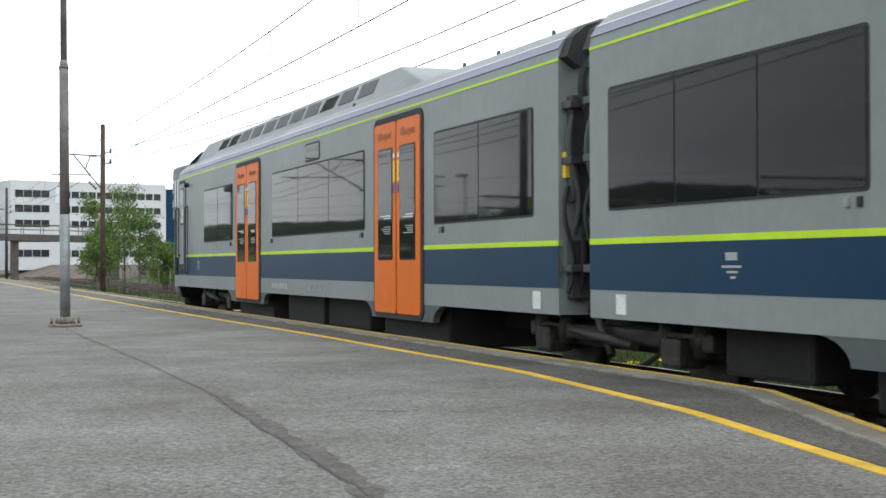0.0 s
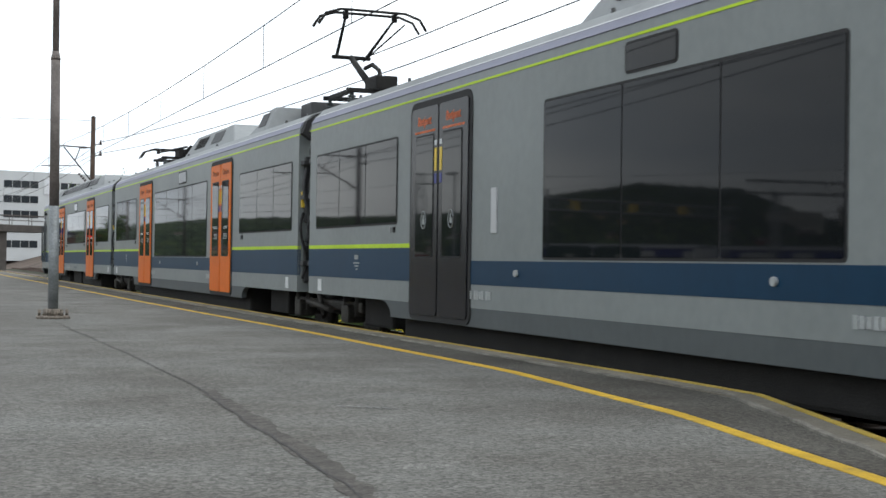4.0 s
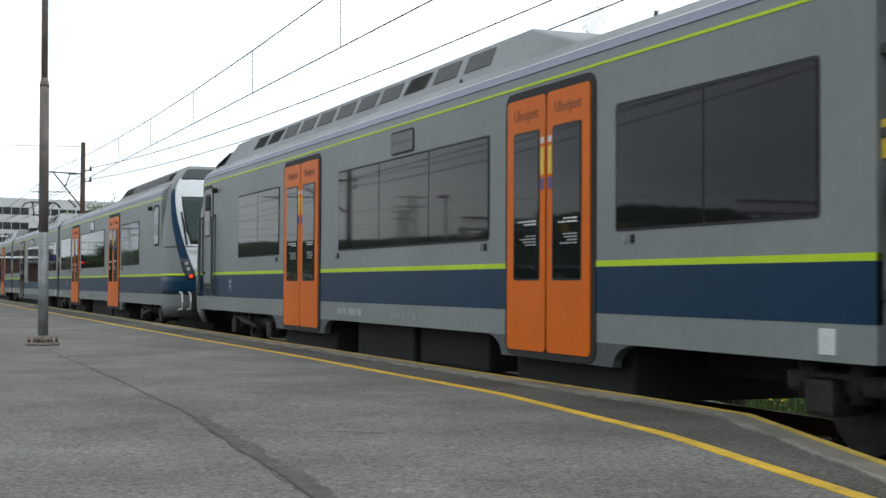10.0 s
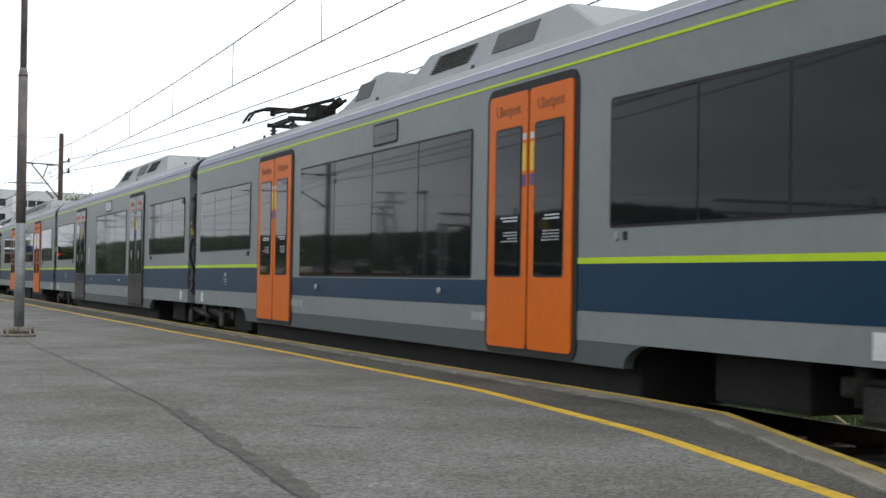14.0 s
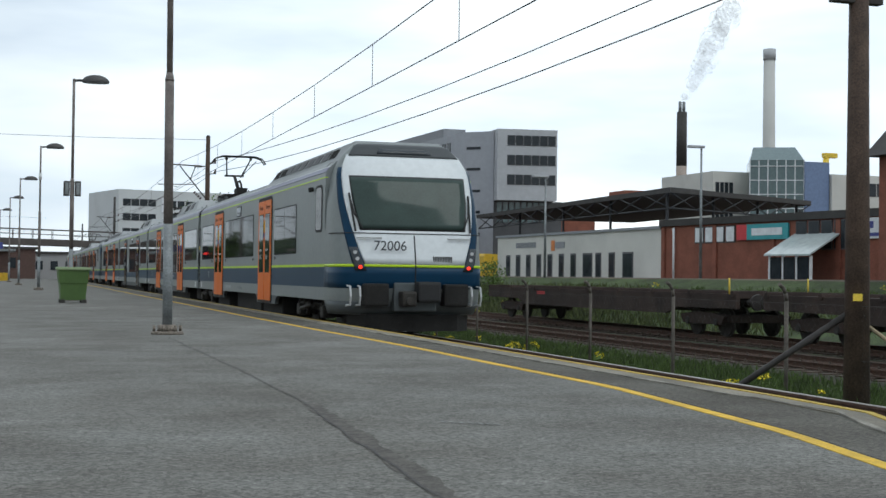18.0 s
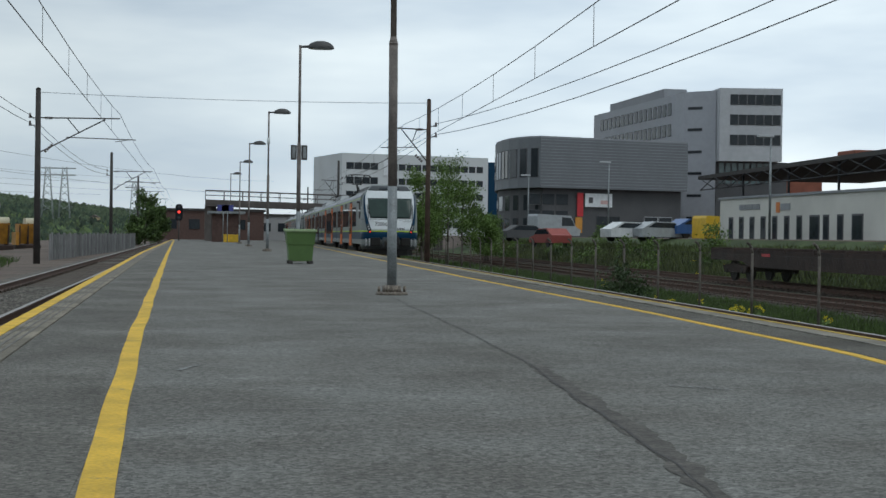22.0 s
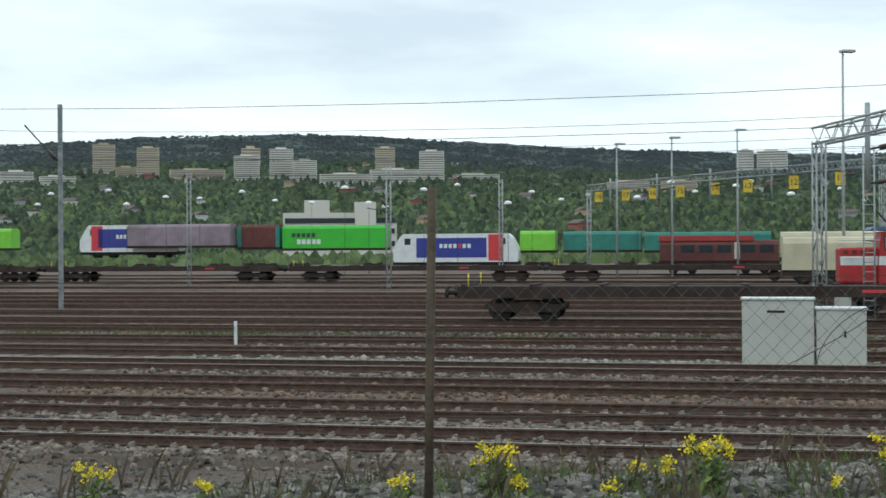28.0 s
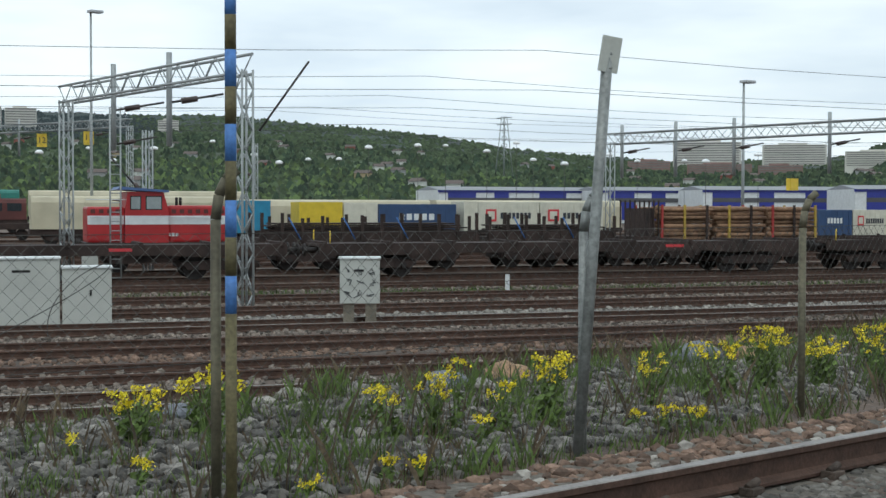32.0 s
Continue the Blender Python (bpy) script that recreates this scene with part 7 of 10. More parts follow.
def fence_post(fence, x, y, z, h, r=0.03, crank=(0.22, 0.0), material=None):
    bm = bmesh.new()
    add_tube(bm, (x, y, z - 0.2), (x, y, z + h - 0.22), r, r, 8)
    pts = [(x, y, z + h - 0.22), (x + crank[0] * 0.15, y + crank[1] * 0.15, z + h - 0.1), (x + crank[0] * 0.5, y + crank[1] * 0.5, z + h - 0.02), (x + crank[0], y + crank[1], z + h + 0.03)]
    for p, q in zip(pts[:-1], pts[1:]):
        add_tube(bm, p, q, r, r, 8)
    return part("post", bm, material or post_steel, fence)


def chain_link(fence, p, q, z0, z1, step, r):
    """Woven wire as two families of slanting strands, one part."""
    p, q = Vector(p), Vector(q)
    d = (q - p)
    length = d.length
    d.normalize()
    h = z1 - z0
    vs, fs = [], []
    side = Vector((-d.y, d.x, 0)) * r

    def strand(a, b):
        n = len(vs)
        up = Vector((0, 0, r))
        vs.extend([a + up, a - up * 0.5 + side, a - up * 0.5 - side, b + up, b - up * 0.5 + side, b - up * 0.5 - side])
        fs.extend([(n, n + 1, n + 4, n + 3), (n + 1, n + 2, n + 5, n + 4), (n + 2, n, n + 3, n + 5)])
    s = -h
    while s < length:
        for k in (0, 1):
            a_s, b_s = (s, s + h) if k == 0 else (s + h, s)
            ca, cb = min(max(a_s, 0), length), min(max(b_s, 0), length)
            if ca == cb:
                continue
            fa, fb = (ca - a_s) / (b_s - a_s), (cb - a_s) / (b_s - a_s)
            strand(p + d * ca + Vector((0, 0, z0 + h * fa)), p + d * cb + Vector((0, 0, z0 + h * fb)))
        s += step
    me = bpy.data.meshes.new("chain_link")
    me.from_pydata([tuple(v) for v in vs], [], fs)
    me.materials.append(mesh_steel)
    ob = new("chain_link", me)
    ob.parent = fence
    ob["kind"] = "stuff"
    return ob


def fr_x(y):
    return 10.65 + 0.06 * y


fr = base("wire_fence", Matrix.Identity(4), "rusty chain-link fence with cranked steel posts along the track", "fence")
for i in range(26):
    y = 14.0 + i * 3.95
    fence_post(fr, fr_x(y), y, -1.05, 1.85, 0.032, (-0.16, -0.05))
chain_link(fr, (fr_x(12), 12, 0), (fr_x(62), 62, 0), -1.0, 0.55, 0.16, 0.0011)
for z in (0.55, -0.2):
    part("tension_wire", tube((fr_x(12), 12, z), (fr_x(112), 112, z), 0.004, n=4), mesh_steel, fr)

# ---- greenery ----
def right_ground(y0, y1, x0f, x1f, n, seed):
    r = random.Random(seed)
    out = []
    for i in range(n):
        y = r.uniform(y0, y1)
        x = r.uniform(x0f(y), x1f(y))
        out.append((x, y, ground_z(x, y)))
    return out


gverge = [[(right_x(y) + 2.3, y, ground_z(right_x(y) + 2.3, y) + 0.012), (fr_x(y) + 1.5, y, ground_z(fr_x(y) + 1.5, y) + 0.02), (15.2 + 0.035 * y, y, ground_z(15.2 + 0.035 * y, y) + 0.02), (23.8 + 0.03 * y, y, ground_z(23.8 + 0.03 * y, y) + 0.02)] for y in [-20 + 6 * i for i in range(30)]]
ribbon(gverge, "grass_verge", grass_mat, "rough green verge between the tracks", "grass")
gbank = [[(23.8 + 0.03 * y, y, ground_z(23.8 + 0.03 * y, y) + 0.02), (28 + 0.03 * y, y, ground_z(28 + 0.03 * y, y) + 0.03), (33.5, y, ground_z(33.5, y) + 0.03)] for y in [-20 + 6 * i for i in range(30)]]
ribbon(gbank, "grass_bank", grass_mat, "green bank below the buildings", "grass")
tuft_field("grass", right_ground(12, 60, lambda y: right_x(y) + 2.2, lambda y: fr_x(y) + 4.0, 3600, 1), 0.22, blade, "tall green grass along the fence", 1, 0.012, 6, 0.12)
tuft_field("grass", right_ground(14, 80, lambda y: fr_x(y) + 2.0, lambda y: 16.2 + 0.035 * y, 3600, 7), 0.24, blade, "tall green grass beyond the fence", 7, 0.016, 6, 0.15)
tuft_field("grass", right_ground(14, 80, lambda y: 18.9 + 0.035 * y, lambda y: 20.0 + 0.03 * y, 1400, 8), 0.22, blade, "green grass between the siding tracks", 8, 0.016, 6, 0.12)
tuft_field("grass", right_ground(14, 80, lambda y: 16.4 + 0.035 * y, lambda y: 22.6 + 0.03 * y, 1500, 9), 0.14, blade, "low weeds on the siding tracks", 9, 0.016, 5, 0.12)
tuft_field("grass", right_ground(20, 75, lambda y: 23.5 + 0.03 * y, lambda y: 32.0, 4200, 2), 0.24, blade, "tall green grass on the bank", 2, 0.02, 6, 0.15)
tuft_field("grass", right_ground(60, 130, lambda y: right_x(y) + 2.4, lambda y: 30.0, 3000, 3), 0.25, blade, "green grass beside the tracks", 3, 0.03, 6, 0.2)
for i in range(22):
    y = rnd_r.uniform(14, 55)
    x = fr_x(y) + rnd_r.uniform(-0.6, 2.6)
    rape_plant(x, y, ground_z(x, y), rnd_r.uniform(0.25, 0.5), 100 + i, 4, 0.12, False)
for i in range(24):
    y = rnd_r.uniform(25, 85)
    x = rnd_r.uniform(25.0, 32.0)
    rape_plant(x, y, ground_z(x, y), rnd_r.uniform(0.4, 0.7), 200 + i, 5, 0.25, False)
bush(12.1, 38.7, ground_z(12.1, 38.7), 1.15, 1.0, 2600, 0.05, leaf_dark, "dark green spreading juniper bush by the fence", 5)
for i, (x, y, h, sp) in enumerate(((16.9, 93.4, 7.4, 1.6), (18.2, 95.0, 6.0, 1.3), (14.0, 86.5, 6.2, 1.3), (14.6, 90, 4.6, 1.1), (20.5, 98, 3.6, 1.0), (22, 104, 3.8, 1.1))):
    tree(x, y, ground_z(x, y), h, sp, 5200, 0.07, leaf_fresh, "young birch with thin fresh green leaves", 20 + i, 0.09)
for i, (x, y, h, sp) in enumerate(((-5.8, 160, 5.8, 1.5), (-4.6, 166, 4.4, 1.3), (-6.6, 156, 3.0, 1.2))):
    tree(x, y, ground_z(x, y), h, sp, 2400, 0.17, leaf_mid, "dense round green tree beside the line", 40 + i, 0.12, 0.15)
for i in range(6):
    x, y = rnd_r.uniform(27, 33), rnd_r.uniform(70, 130)
    tree(x, y, ground_z(x, y), rnd_r.uniform(1.4, 2.6), 0.7, 420, 0.08, leaf_fresh, "small green shrub on the bank", 60 + i, 0.03, 0.1, "shrub")

weed_mix = mat("mixed_tall_weeds", (0.085, 0.105, 0.035), 0.9, var=0.35, scale=0.7, rand=0.5)
tuft_field("tall_weeds", right_ground(58, 135, lambda y: 24.5 + 0.02 * y, lambda y: 30.5, 2600, 21), 0.75, weed_mix, "tall tangled weeds on the bank", 21, 0.045, 6, 0.35)
tuft_field("tall_weeds", right_ground(40, 100, lambda y: 24.2 + 0.02 * y, lambda y: 28.5, 1400, 22), 0.5, weed_mix, "tangled weeds behind the wagons", 22, 0.03, 6, 0.3)
for i in range(9):
    x, y = 25.5 + 4.0 * rnd_r.random(), 62 + 7.5 * i + rnd_r.uniform(-2, 2)
    bush(x, y, ground_z(x, y), rnd_r.uniform(0.7, 1.3), rnd_r.uniform(0.8, 1.5), 420, 0.10, leaf_mid if i % 2 else leaf_fresh, "straggling green bush on the bank", 700 + i)

# ---- street lamps and parked vehicles ----
def street_lamp(x, y, z, h, s=-1):
    sl = base("street_lamp", Matrix.Translation((x, y, z)), "slim grey street lamp", "street lamp", "street lamps")
    part("pole", tube((0, 0, 0), (0, 0, h), 0.08, 0.05, 8), galv, sl)
    part("head", box(-0.15 if s > 0 else -0.75, 0.75 if s > 0 else 0.15, -0.12, 0.12, h, h + 0.14, 0.04), facade_light, sl)


for a in ((31.9, 105.3, 1.0, 5.8), (30.5, 126.4, 1.0, 5.6), (29.7, 68.9, 0.9, 5.4), (34.5, 60.6, 0.9, 6.5)):
    street_lamp(*a)

car_white = mat("white_car_paint", (0.62, 0.63, 0.64), 0.3)
car_silver = mat("silver_car_paint", (0.35, 0.37, 0.39), 0.3)
car_yellow = mat("yellow_van_paint", (0.65, 0.42, 0.03), 0.35)
car_blue = mat("blue_car_paint", (0.05, 0.12, 0.32), 0.3)


def vehicle(x, y, z, yaw, paint, van, label):
    vh = base("parked_van" if van else "parked_car", pose(x, y, z, 0, 0, yaw), label, "van" if van else "car", "parked vehicles")
    if van:
        side = [(-2.4, 0.35), (2.3, 0.35), (2.45, 0.9), (1.9, 1.15), (1.3, 2.2), (-2.3, 2.3), (-2.4, 2.1)]
    else:
        side = [(-2.1, 0.32), (2.1, 0.32), (2.15, 0.7), (1.2, 0.88), (0.5, 1.38), (-1.1, 1.42), (-1.9, 0.98), (-2.15, 0.9)]
    part("body", prism(side, -0.82, 0.82), paint, vh)
    gl = [(1.15, 0.95), (0.5, 1.32), (-1.0, 1.35), (-1.6, 1.0)] if not van else [(1.75, 1.25), (1.3, 2.0), (0.3, 2.05), (0.3, 1.25)]
    part("side_glass", prism(gl, -0.835, 0.835), glass_b, vh)
    for sx in (-1.3, 1.35):
        for sy in (-0.78, 0.62):
            part("wheel", tube((sx, sy, 0.32), (sx, sy + 0.2, 0.32), 0.32, n=16), rubber, vh)


vehicle(32.4, 124.0, 0.7, 20, car_silver, True, "silver delivery van parked by the showroom")
vehicle(33.0, 95.5, 0.7, 10, car_silver, False, "silver parked car near the showroom")
vehicle(31.0, 96.5, 0.65, 12, car_white, False, "white parked car near the showroom")
vehicle(36.9, 93.0, 0.25, 15, car_yellow, True, "yellow delivery van parked by the warehouse")
vehicle(35.6, 95.8, 0.95, 15, car_blue, False, "blue parked car beside a van")
vehicle(28.0, 116.5, 0.5, 8, facade_dark, False, "dark parked car by the showroom")
vehicle(26.6, 103.0, 0.15, 100, mat("red_shed_paint", (0.28, 0.06, 0.05), 0.6), False, "dark red car parked on the bank")

# ---- goods yard ----
YN = Vector((-math.cos(YDIR), -math.sin(YDIR), 0))
YD = Vector((-math.sin(YDIR), math.cos(YDIR), 0))
YAW_Y = math.degrees(YDIR)


def yard_pose(off, s, z=YARD, turn=0):
    p = YN * off + YD * s
    return pose(p.x, p.y, z, 0, 0, YAW_Y + turn)


loco_red = mat("loco_red_paint", (0.42, 0.022, 0.025), 0.4, var=0.12, scale=1, stain=0.15)
loco_white = mat("loco_white_paint", (0.68, 0.70, 0.70), 0.4, var=0.08, stain=0.1)
loco_blue = mat("loco_blue_paint", (0.03, 0.04, 0.26), 0.4, var=0.1)
cover_green = mat("bright_green_cover", (0.06, 0.44, 0.03), 0.5, var=0.1, scale=0.7)
cover_lime = mat("lime_green_cover", (0.19, 0.52, 0.04), 0.5, var=0.1, scale=0.7)
cover_teal = mat("teal_wagon_paint", (0.035, 0.20, 0.16), 0.55, var=0.15, scale=0.7, stain=0.2)
cover_lilac = mat("faded_lilac_cover", (0.27, 0.21, 0.25), 0.7, var=0.15, scale=0.7, stain=0.25)
cover_brown = mat("brown_wagon_paint", (0.12, 0.035, 0.03), 0.7, var=0.2, scale=0.8, stain=0.25)
cover_cream = mat("cream_wagon_cover", (0.55, 0.50, 0.36), 0.6, var=0.1, scale=0.7, stain=0.15)
cover_dgreen = mat("dark_green_container", (0.012, 0.042, 0.026), 0.6, var=0.15)
box_yellow = mat("yellow_container", (0.62, 0.46, 0.03), 0.55, var=0.1)
box_white = mat("white_container", (0.60, 0.58, 0.48), 0.6, var=0.08, stain=0.12)
box_blue = mat("blue_container", (0.03, 0.065, 0.15), 0.55, var=0.12)
box_cyan = mat("cyan_container", (0.03, 0.22, 0.36), 0.55, var=0.12)
box_orange = mat("orange_hopper_paint", (0.50, 0.22, 0.025), 0.6, var=0.15)
works_red = mat("works_red_paint", (0.20, 0.012, 0.016), 0.5, var=0.2, stain=0.25)
works_orange = mat("works_orange_paint", (0.42, 0.20, 0.02), 0.6, var=0.2, stain=0.3)
lamp_white_far = mat("pale_lamp_glass", (0.6, 0.6, 0.56), 0.3)
log_bark = mat("pine_logs", (0.27, 0.16, 0.095), 0.9, var=0.35, scale=3, rand=0.35, bump=0.4)
log_end = mat("cut_log_ends", (0.48, 0.34, 0.20), 0.9, var=0.2, rand=0.2)
lattice = mat("galvanised_lattice", (0.36, 0.38, 0.38), 0.6, 0.3, var=0.12)
cab_grey = mat("pale_grey_cabinet", (0.47, 0.48, 0.44), 0.6, var=0.06, scale=1.5, stain=0.1)


def far_wheels(wg, half):
    for e in (-half + 2.2, half - 2.2):
        wagon_bogie(wg, e)


def covered_wagon(name, off, s0, s1, z0, z1, material, label, z=YARD, ribs=0, cat="wagon", end=None, wheels=True, group="covered wagons"):
    """A van body with rounded eaves on a dark frame and bogies."""
    L_ = abs(s1 - s0) - 0.3
    wg = base(name, yard_pose(off, (s0 + s1) / 2, z), label, cat, group)
    h = L_ / 2
    a, b = z0 - z, z1 - z
    sec = [(1.35, a), (1.35, b - 0.45), (1.2, b - 0.12), (0.9, b), (-0.9, b), (-1.2, b - 0.12), (-1.35, b - 0.45), (-1.35, a)]
    part("body", prism(sec, -h, h), material, wg)
    part("frame", box(-1.25, 1.25, -h - 0.1, h + 0.1, max(0.55, a - 0.35), a), wagon_rust, wg)
    for i in range(ribs):
        y = -h + L_ * (i + 0.5) / ribs
        part("rib", box(-1.39, 1.39, y - 0.04, y + 0.04, a, b - 0.4), material, wg)
    if end is not None:
        part("end_panel", box(-1.36, 1.36, -h - 0.05, -h + 0.6, a, b - 0.3), end, wg)
        part("end_panel", box(-1.36, 1.36, h - 0.6, h + 0.05, a, b - 0.3), end, wg)
    if wheels:
        far_wheels(wg, max(h, 2.6))
    return wg


def container(off, s0, s1, z0, z1, material, label, marks=None):
    """A ribbed steel box; marks: which side lettering is drawn as plain bars."""
    h = abs(s1 - s0) / 2 - 0.06
    ct = base("container", yard_pose(off, (s0 + s1) / 2, z0), label, "container", "containers on the wagons")
    H_ = z1 - z0
    part("box", box(-1.22, 1.22, -h, h, 0, H_, 0.02), material, ct)
    n = max(3, int(h * 2 / 0.35))
    bm = bmesh.new()
    for i in range(n):
        y = -h + 0.12 + (2 * h - 0.24) * i / (n - 1)
        add_box(bm, 1.22, 1.25, y - 0.05, y + 0.05, 0.12, H_ - 0.12)
    part("corrugation", bm, material, ct)["kind"] = "stuff"
    for e in (-h, h):
        part("corner_post", box(1.16, 1.27, e - 0.07, e + 0.07, 0, H_), material, ct)
    if marks == "red":
        part("mark", box(1.255, 1.262, -h * 0.78, -h * 0.42, H_ * 0.42, H_ * 0.78), sign_red, ct, "red square emblem")
        part("mark_inner", box(1.262, 1.266, -h * 0.72, -h * 0.48, H_ * 0.48, H_ * 0.72), box_white, ct)
        for i in range(8):
            a = -h * 0.28 + i * h * 0.135
            part("lettering", box(1.255, 1.262, a, a + h * 0.095, H_ * 0.5, H_ * 0.68), label_dark, ct)
    elif marks == "white":
        for i in range(5):
            part("lettering", box(1.255, 1.262, -h * 0.5 + i * h * 0.2, -h * 0.36 + i * h * 0.2, H_ * 0.5, H_ * 0.7), label_white, ct)
    return ct


# small red shunter with a white band
rl = base("shunting_locomotive", yard_pose(57.0, 6.95), "small red shunting locomotive with a white band and blue cab roof", "locomotive")
part("frame", box(-1.25, 1.25, -2.75, 2.75, 0.75, 1.2, 0.03), wagon_rust, rl)
for a, b, z1 in ((-2.7, -1.25, 2.62), (0.45, 2.75, 2.68)):
    hd_ = part("hood", box(-1.1, 1.1, a, b, 1.2, z1, 0.1), loco_red, rl, "red engine hood")
    part("white_band", box(1.095, 1.112, a + 0.02, b - 0.02, 1.92, 2.27), loco_white, hd_, "white band")
    for k in range(int((b - a) / 0.32)):
        part("hood_louvre", box(1.10, 1.118, a + 0.14 + k * 0.32, a + 0.32 + k * 0.32, 2.36, 2.52), cover_brown, hd_)
    part("handrail", tube((1.2, a + 0.1, 2.2), (1.2, b - 0.1, 2.2), 0.018, n=6), label_white, hd_)
cb = part("cab", prism([(-1.25, 1.2), (0.45, 1.2), (0.45, 2.5), (0.25, 3.22), (-1.15, 3.22), (-1.25, 2.5)], -1.28, 1.28, "x"), loco_red, rl, "red cab with leaning windscreens")
part("white_band", box(1.275, 1.292, -1.25, 0.45, 1.92, 2.27), loco_white, cb)
part("roof", prism([(-1.55, 3.30), (0.45, 3.20), (0.45, 3.28), (-1.45, 3.42)], -1.42, 1.42, "x"), mat("loco_blue_roof", (0.08, 0.14, 0.30), 0.5), cb, "overhanging blue cab roof")
for a, b in ((-1.05, -0.62), (-0.45, 0.2)):
    wn_ = part("cab_window", box(1.275, 1.29, a, b, 2.5, 3.05, 0.0), rubber, cb)
    part("pane", box(1.288, 1.30, a + 0.04, b - 0.04, 2.54, 3.01), mat("pale_cab_glass", (0.30, 0.34, 0.34), 0.15) if "pale_cab_glass" not in bpy.data.materials else bpy.data.materials["pale_cab_glass"], wn_)
for sx in (0.9, 1.05):
    part("exhaust", tube((0.3, sx, 2.6), (0.3, sx, 3.0), 0.06, n=8), under_black, rl)
part("fuel_tank", box(-1.0, 1.12, -0.9, 1.9, 0.35, 0.8, 0.06), under_black, rl, "black tank under the frame")
for i in range(7):
    part("lettering", box(1.155, 1.165, -0.1 + i * 0.14, 0.0 + i * 0.14, 1.45, 1.58), label_white, rl)
part("step_plate", box(1.0, 1.35, -2.9, -2.3, 0.1, 1.1), cab_grey, rl, "pale grey sand box")
part("railing", tube((1.2, -2.75, 2.9), (1.2, -1.05, 2.9), 0.02, n=6), label_white, rl)
wagon_bogie(rl, 0.0, 1.5)

# empty flats in front of the other rows
YF = flat_wagon(20.6, yard_pose(51.0, 0.6), "long rusty brown empty flat wagon in the yard", group="yard flat wagons", belly=0.90)
for sc in (22.4, 44.2):
    copy_thing(YF, yard_pose(51.0, sc))
for sc in (-68.0, -46.5, -25.0, -3.5):
    copy_thing(YF, yard_pose(110.0, sc))


def stake_wagon(off, s0, s1, load, label):
    L_ = s1 - s0 - 0.3
    h = L_ / 2
    wg = base("stake_wagon", yard_pose(off, (s0 + s1) / 2), label, "wagon", "stake wagons")
    part("deck", box(-1.3, 1.3, -h, h, 1.0, 1.35), wagon_rust, wg)
    n = max(4, int(L_ / 0.85))
    for i in range(n + 1):
        y = -h + 0.1 + (L_ - 0.2) * i / n
        for s in (-1, 1):
            part("stake", box(s * 1.3 - 0.06, s * 1.3 + 0.06, y - 0.06, y + 0.06, 1.2, 2.25 + random.uniform(-0.1, 0.15)), wagon_rust, wg)
    for s in (-1, 1):
        part("side_board", box(*both(s, 1.22, 1.27), -h, h, 1.35, 1.62), wagon_rust, wg)
    for i in range(load):
        z = 1.45 + 0.09 * i
        part("steel_section", box(-0.9 + 0.05 * (i % 3), 0.95, -h + 0.5 + 0.2 * (i % 2), h - 0.4 - 0.3 * (i % 3), z, z + 0.06), wagon_rust, wg)
    for k in range(max(2, int(L_ / 2.6))):
        y = -h + 1.2 + k * 2.3
        part("strap", tube((1.36, y, 2.2), (1.36, y + 0.5, 1.3), 0.03, n=6), mat("blue_lashing", (0.06, 0.16, 0.42), 0.7) if "blue_lashing" not in bpy.data.materials else bpy.data.materials["blue_lashing"], wg, "blue lashing strap")
    far_wheels(wg, h)


stake_wagon(57.0, 10.9, 20.7, 6, "rusty stake wagon with blue lashings")
stake_wagon(57.0, 20.8, 27.2, 5, "rusty stake wagon with a low steel load")
# cage end and log wagon
cg = base("cage_wagon", yard_pose(57.0, 28.2), "dark wagon end with a tall barred grille", "wagon")
part("deck", box(-1.3, 1.3, -1.0, 1.0, 1.0, 1.35), wagon_rust, cg)
for i in range(9):
    part("bar", box(1.2, 1.28, -0.95 + i * 0.235, -0.90 + i * 0.235, 1.3, 2.95), wagon_rust, cg)
part("end_wall", box(-1.3, 1.2, 0.6, 0.75, 1.3, 2.6), wagon_rust, cg)
wagon_bogie(cg, 0.0)
stake_red = mat("faded_red_stake", (0.36, 0.04, 0.035), 0.7, var=0.2)
stake_yellow = mat("faded_yellow_stake", (0.42, 0.29, 0.05), 0.7, var=0.25)
lw_ = base("log_wagon", yard_pose(57.0, 33.3), "timber wagon loaded with pine logs", "wagon")
part("deck", box(-1.3, 1.3, -4.2, 4.2, 0.9, 1.1), wagon_rust, lw_)
for k in range(8):
    y = -4.0 + k * 1.14
    for s in (-1, 1):
        part("stake", box(s * 1.32 - 0.04, s * 1.32 + 0.04, y - 0.05, y + 0.05, 1.0, 2.75), stake_red if k in (0, 5) else stake_yellow if k % 2 else wagon_rust, lw_)
far_wheels(lw_, 4.4)
rl_ = random.Random(4)
for bundle in range(3):
    lp = base("log_stack", yard_pose(57.0, 30.6 + bundle * 2.75), "stack of cut pine logs on the wagon", "logs", "log stacks")
    for row in range(8):
        for c in range(9):
            z = 1.13 + row * 0.19 + rl_.uniform(-0.02, 0.02)
            x = -1.12 + c * 0.275 + (0.1 if row % 2 else 0) + rl_.uniform(-0.03, 0.03)
            if c < 6 and row < 6:
                continue
            r = rl_.uniform(0.08, 0.115)
            bm = bmesh.new()
            add_tube(bm, (x, -1.25 + rl_.uniform(-0.12, 0.1), z + r), (x + rl_.uniform(-0.03, 0.03), 1.25 + rl_.uniform(-0.1, 0.12), z + r), r, r * 0.85, 8)
            part("log", bm, log_bark, lp)

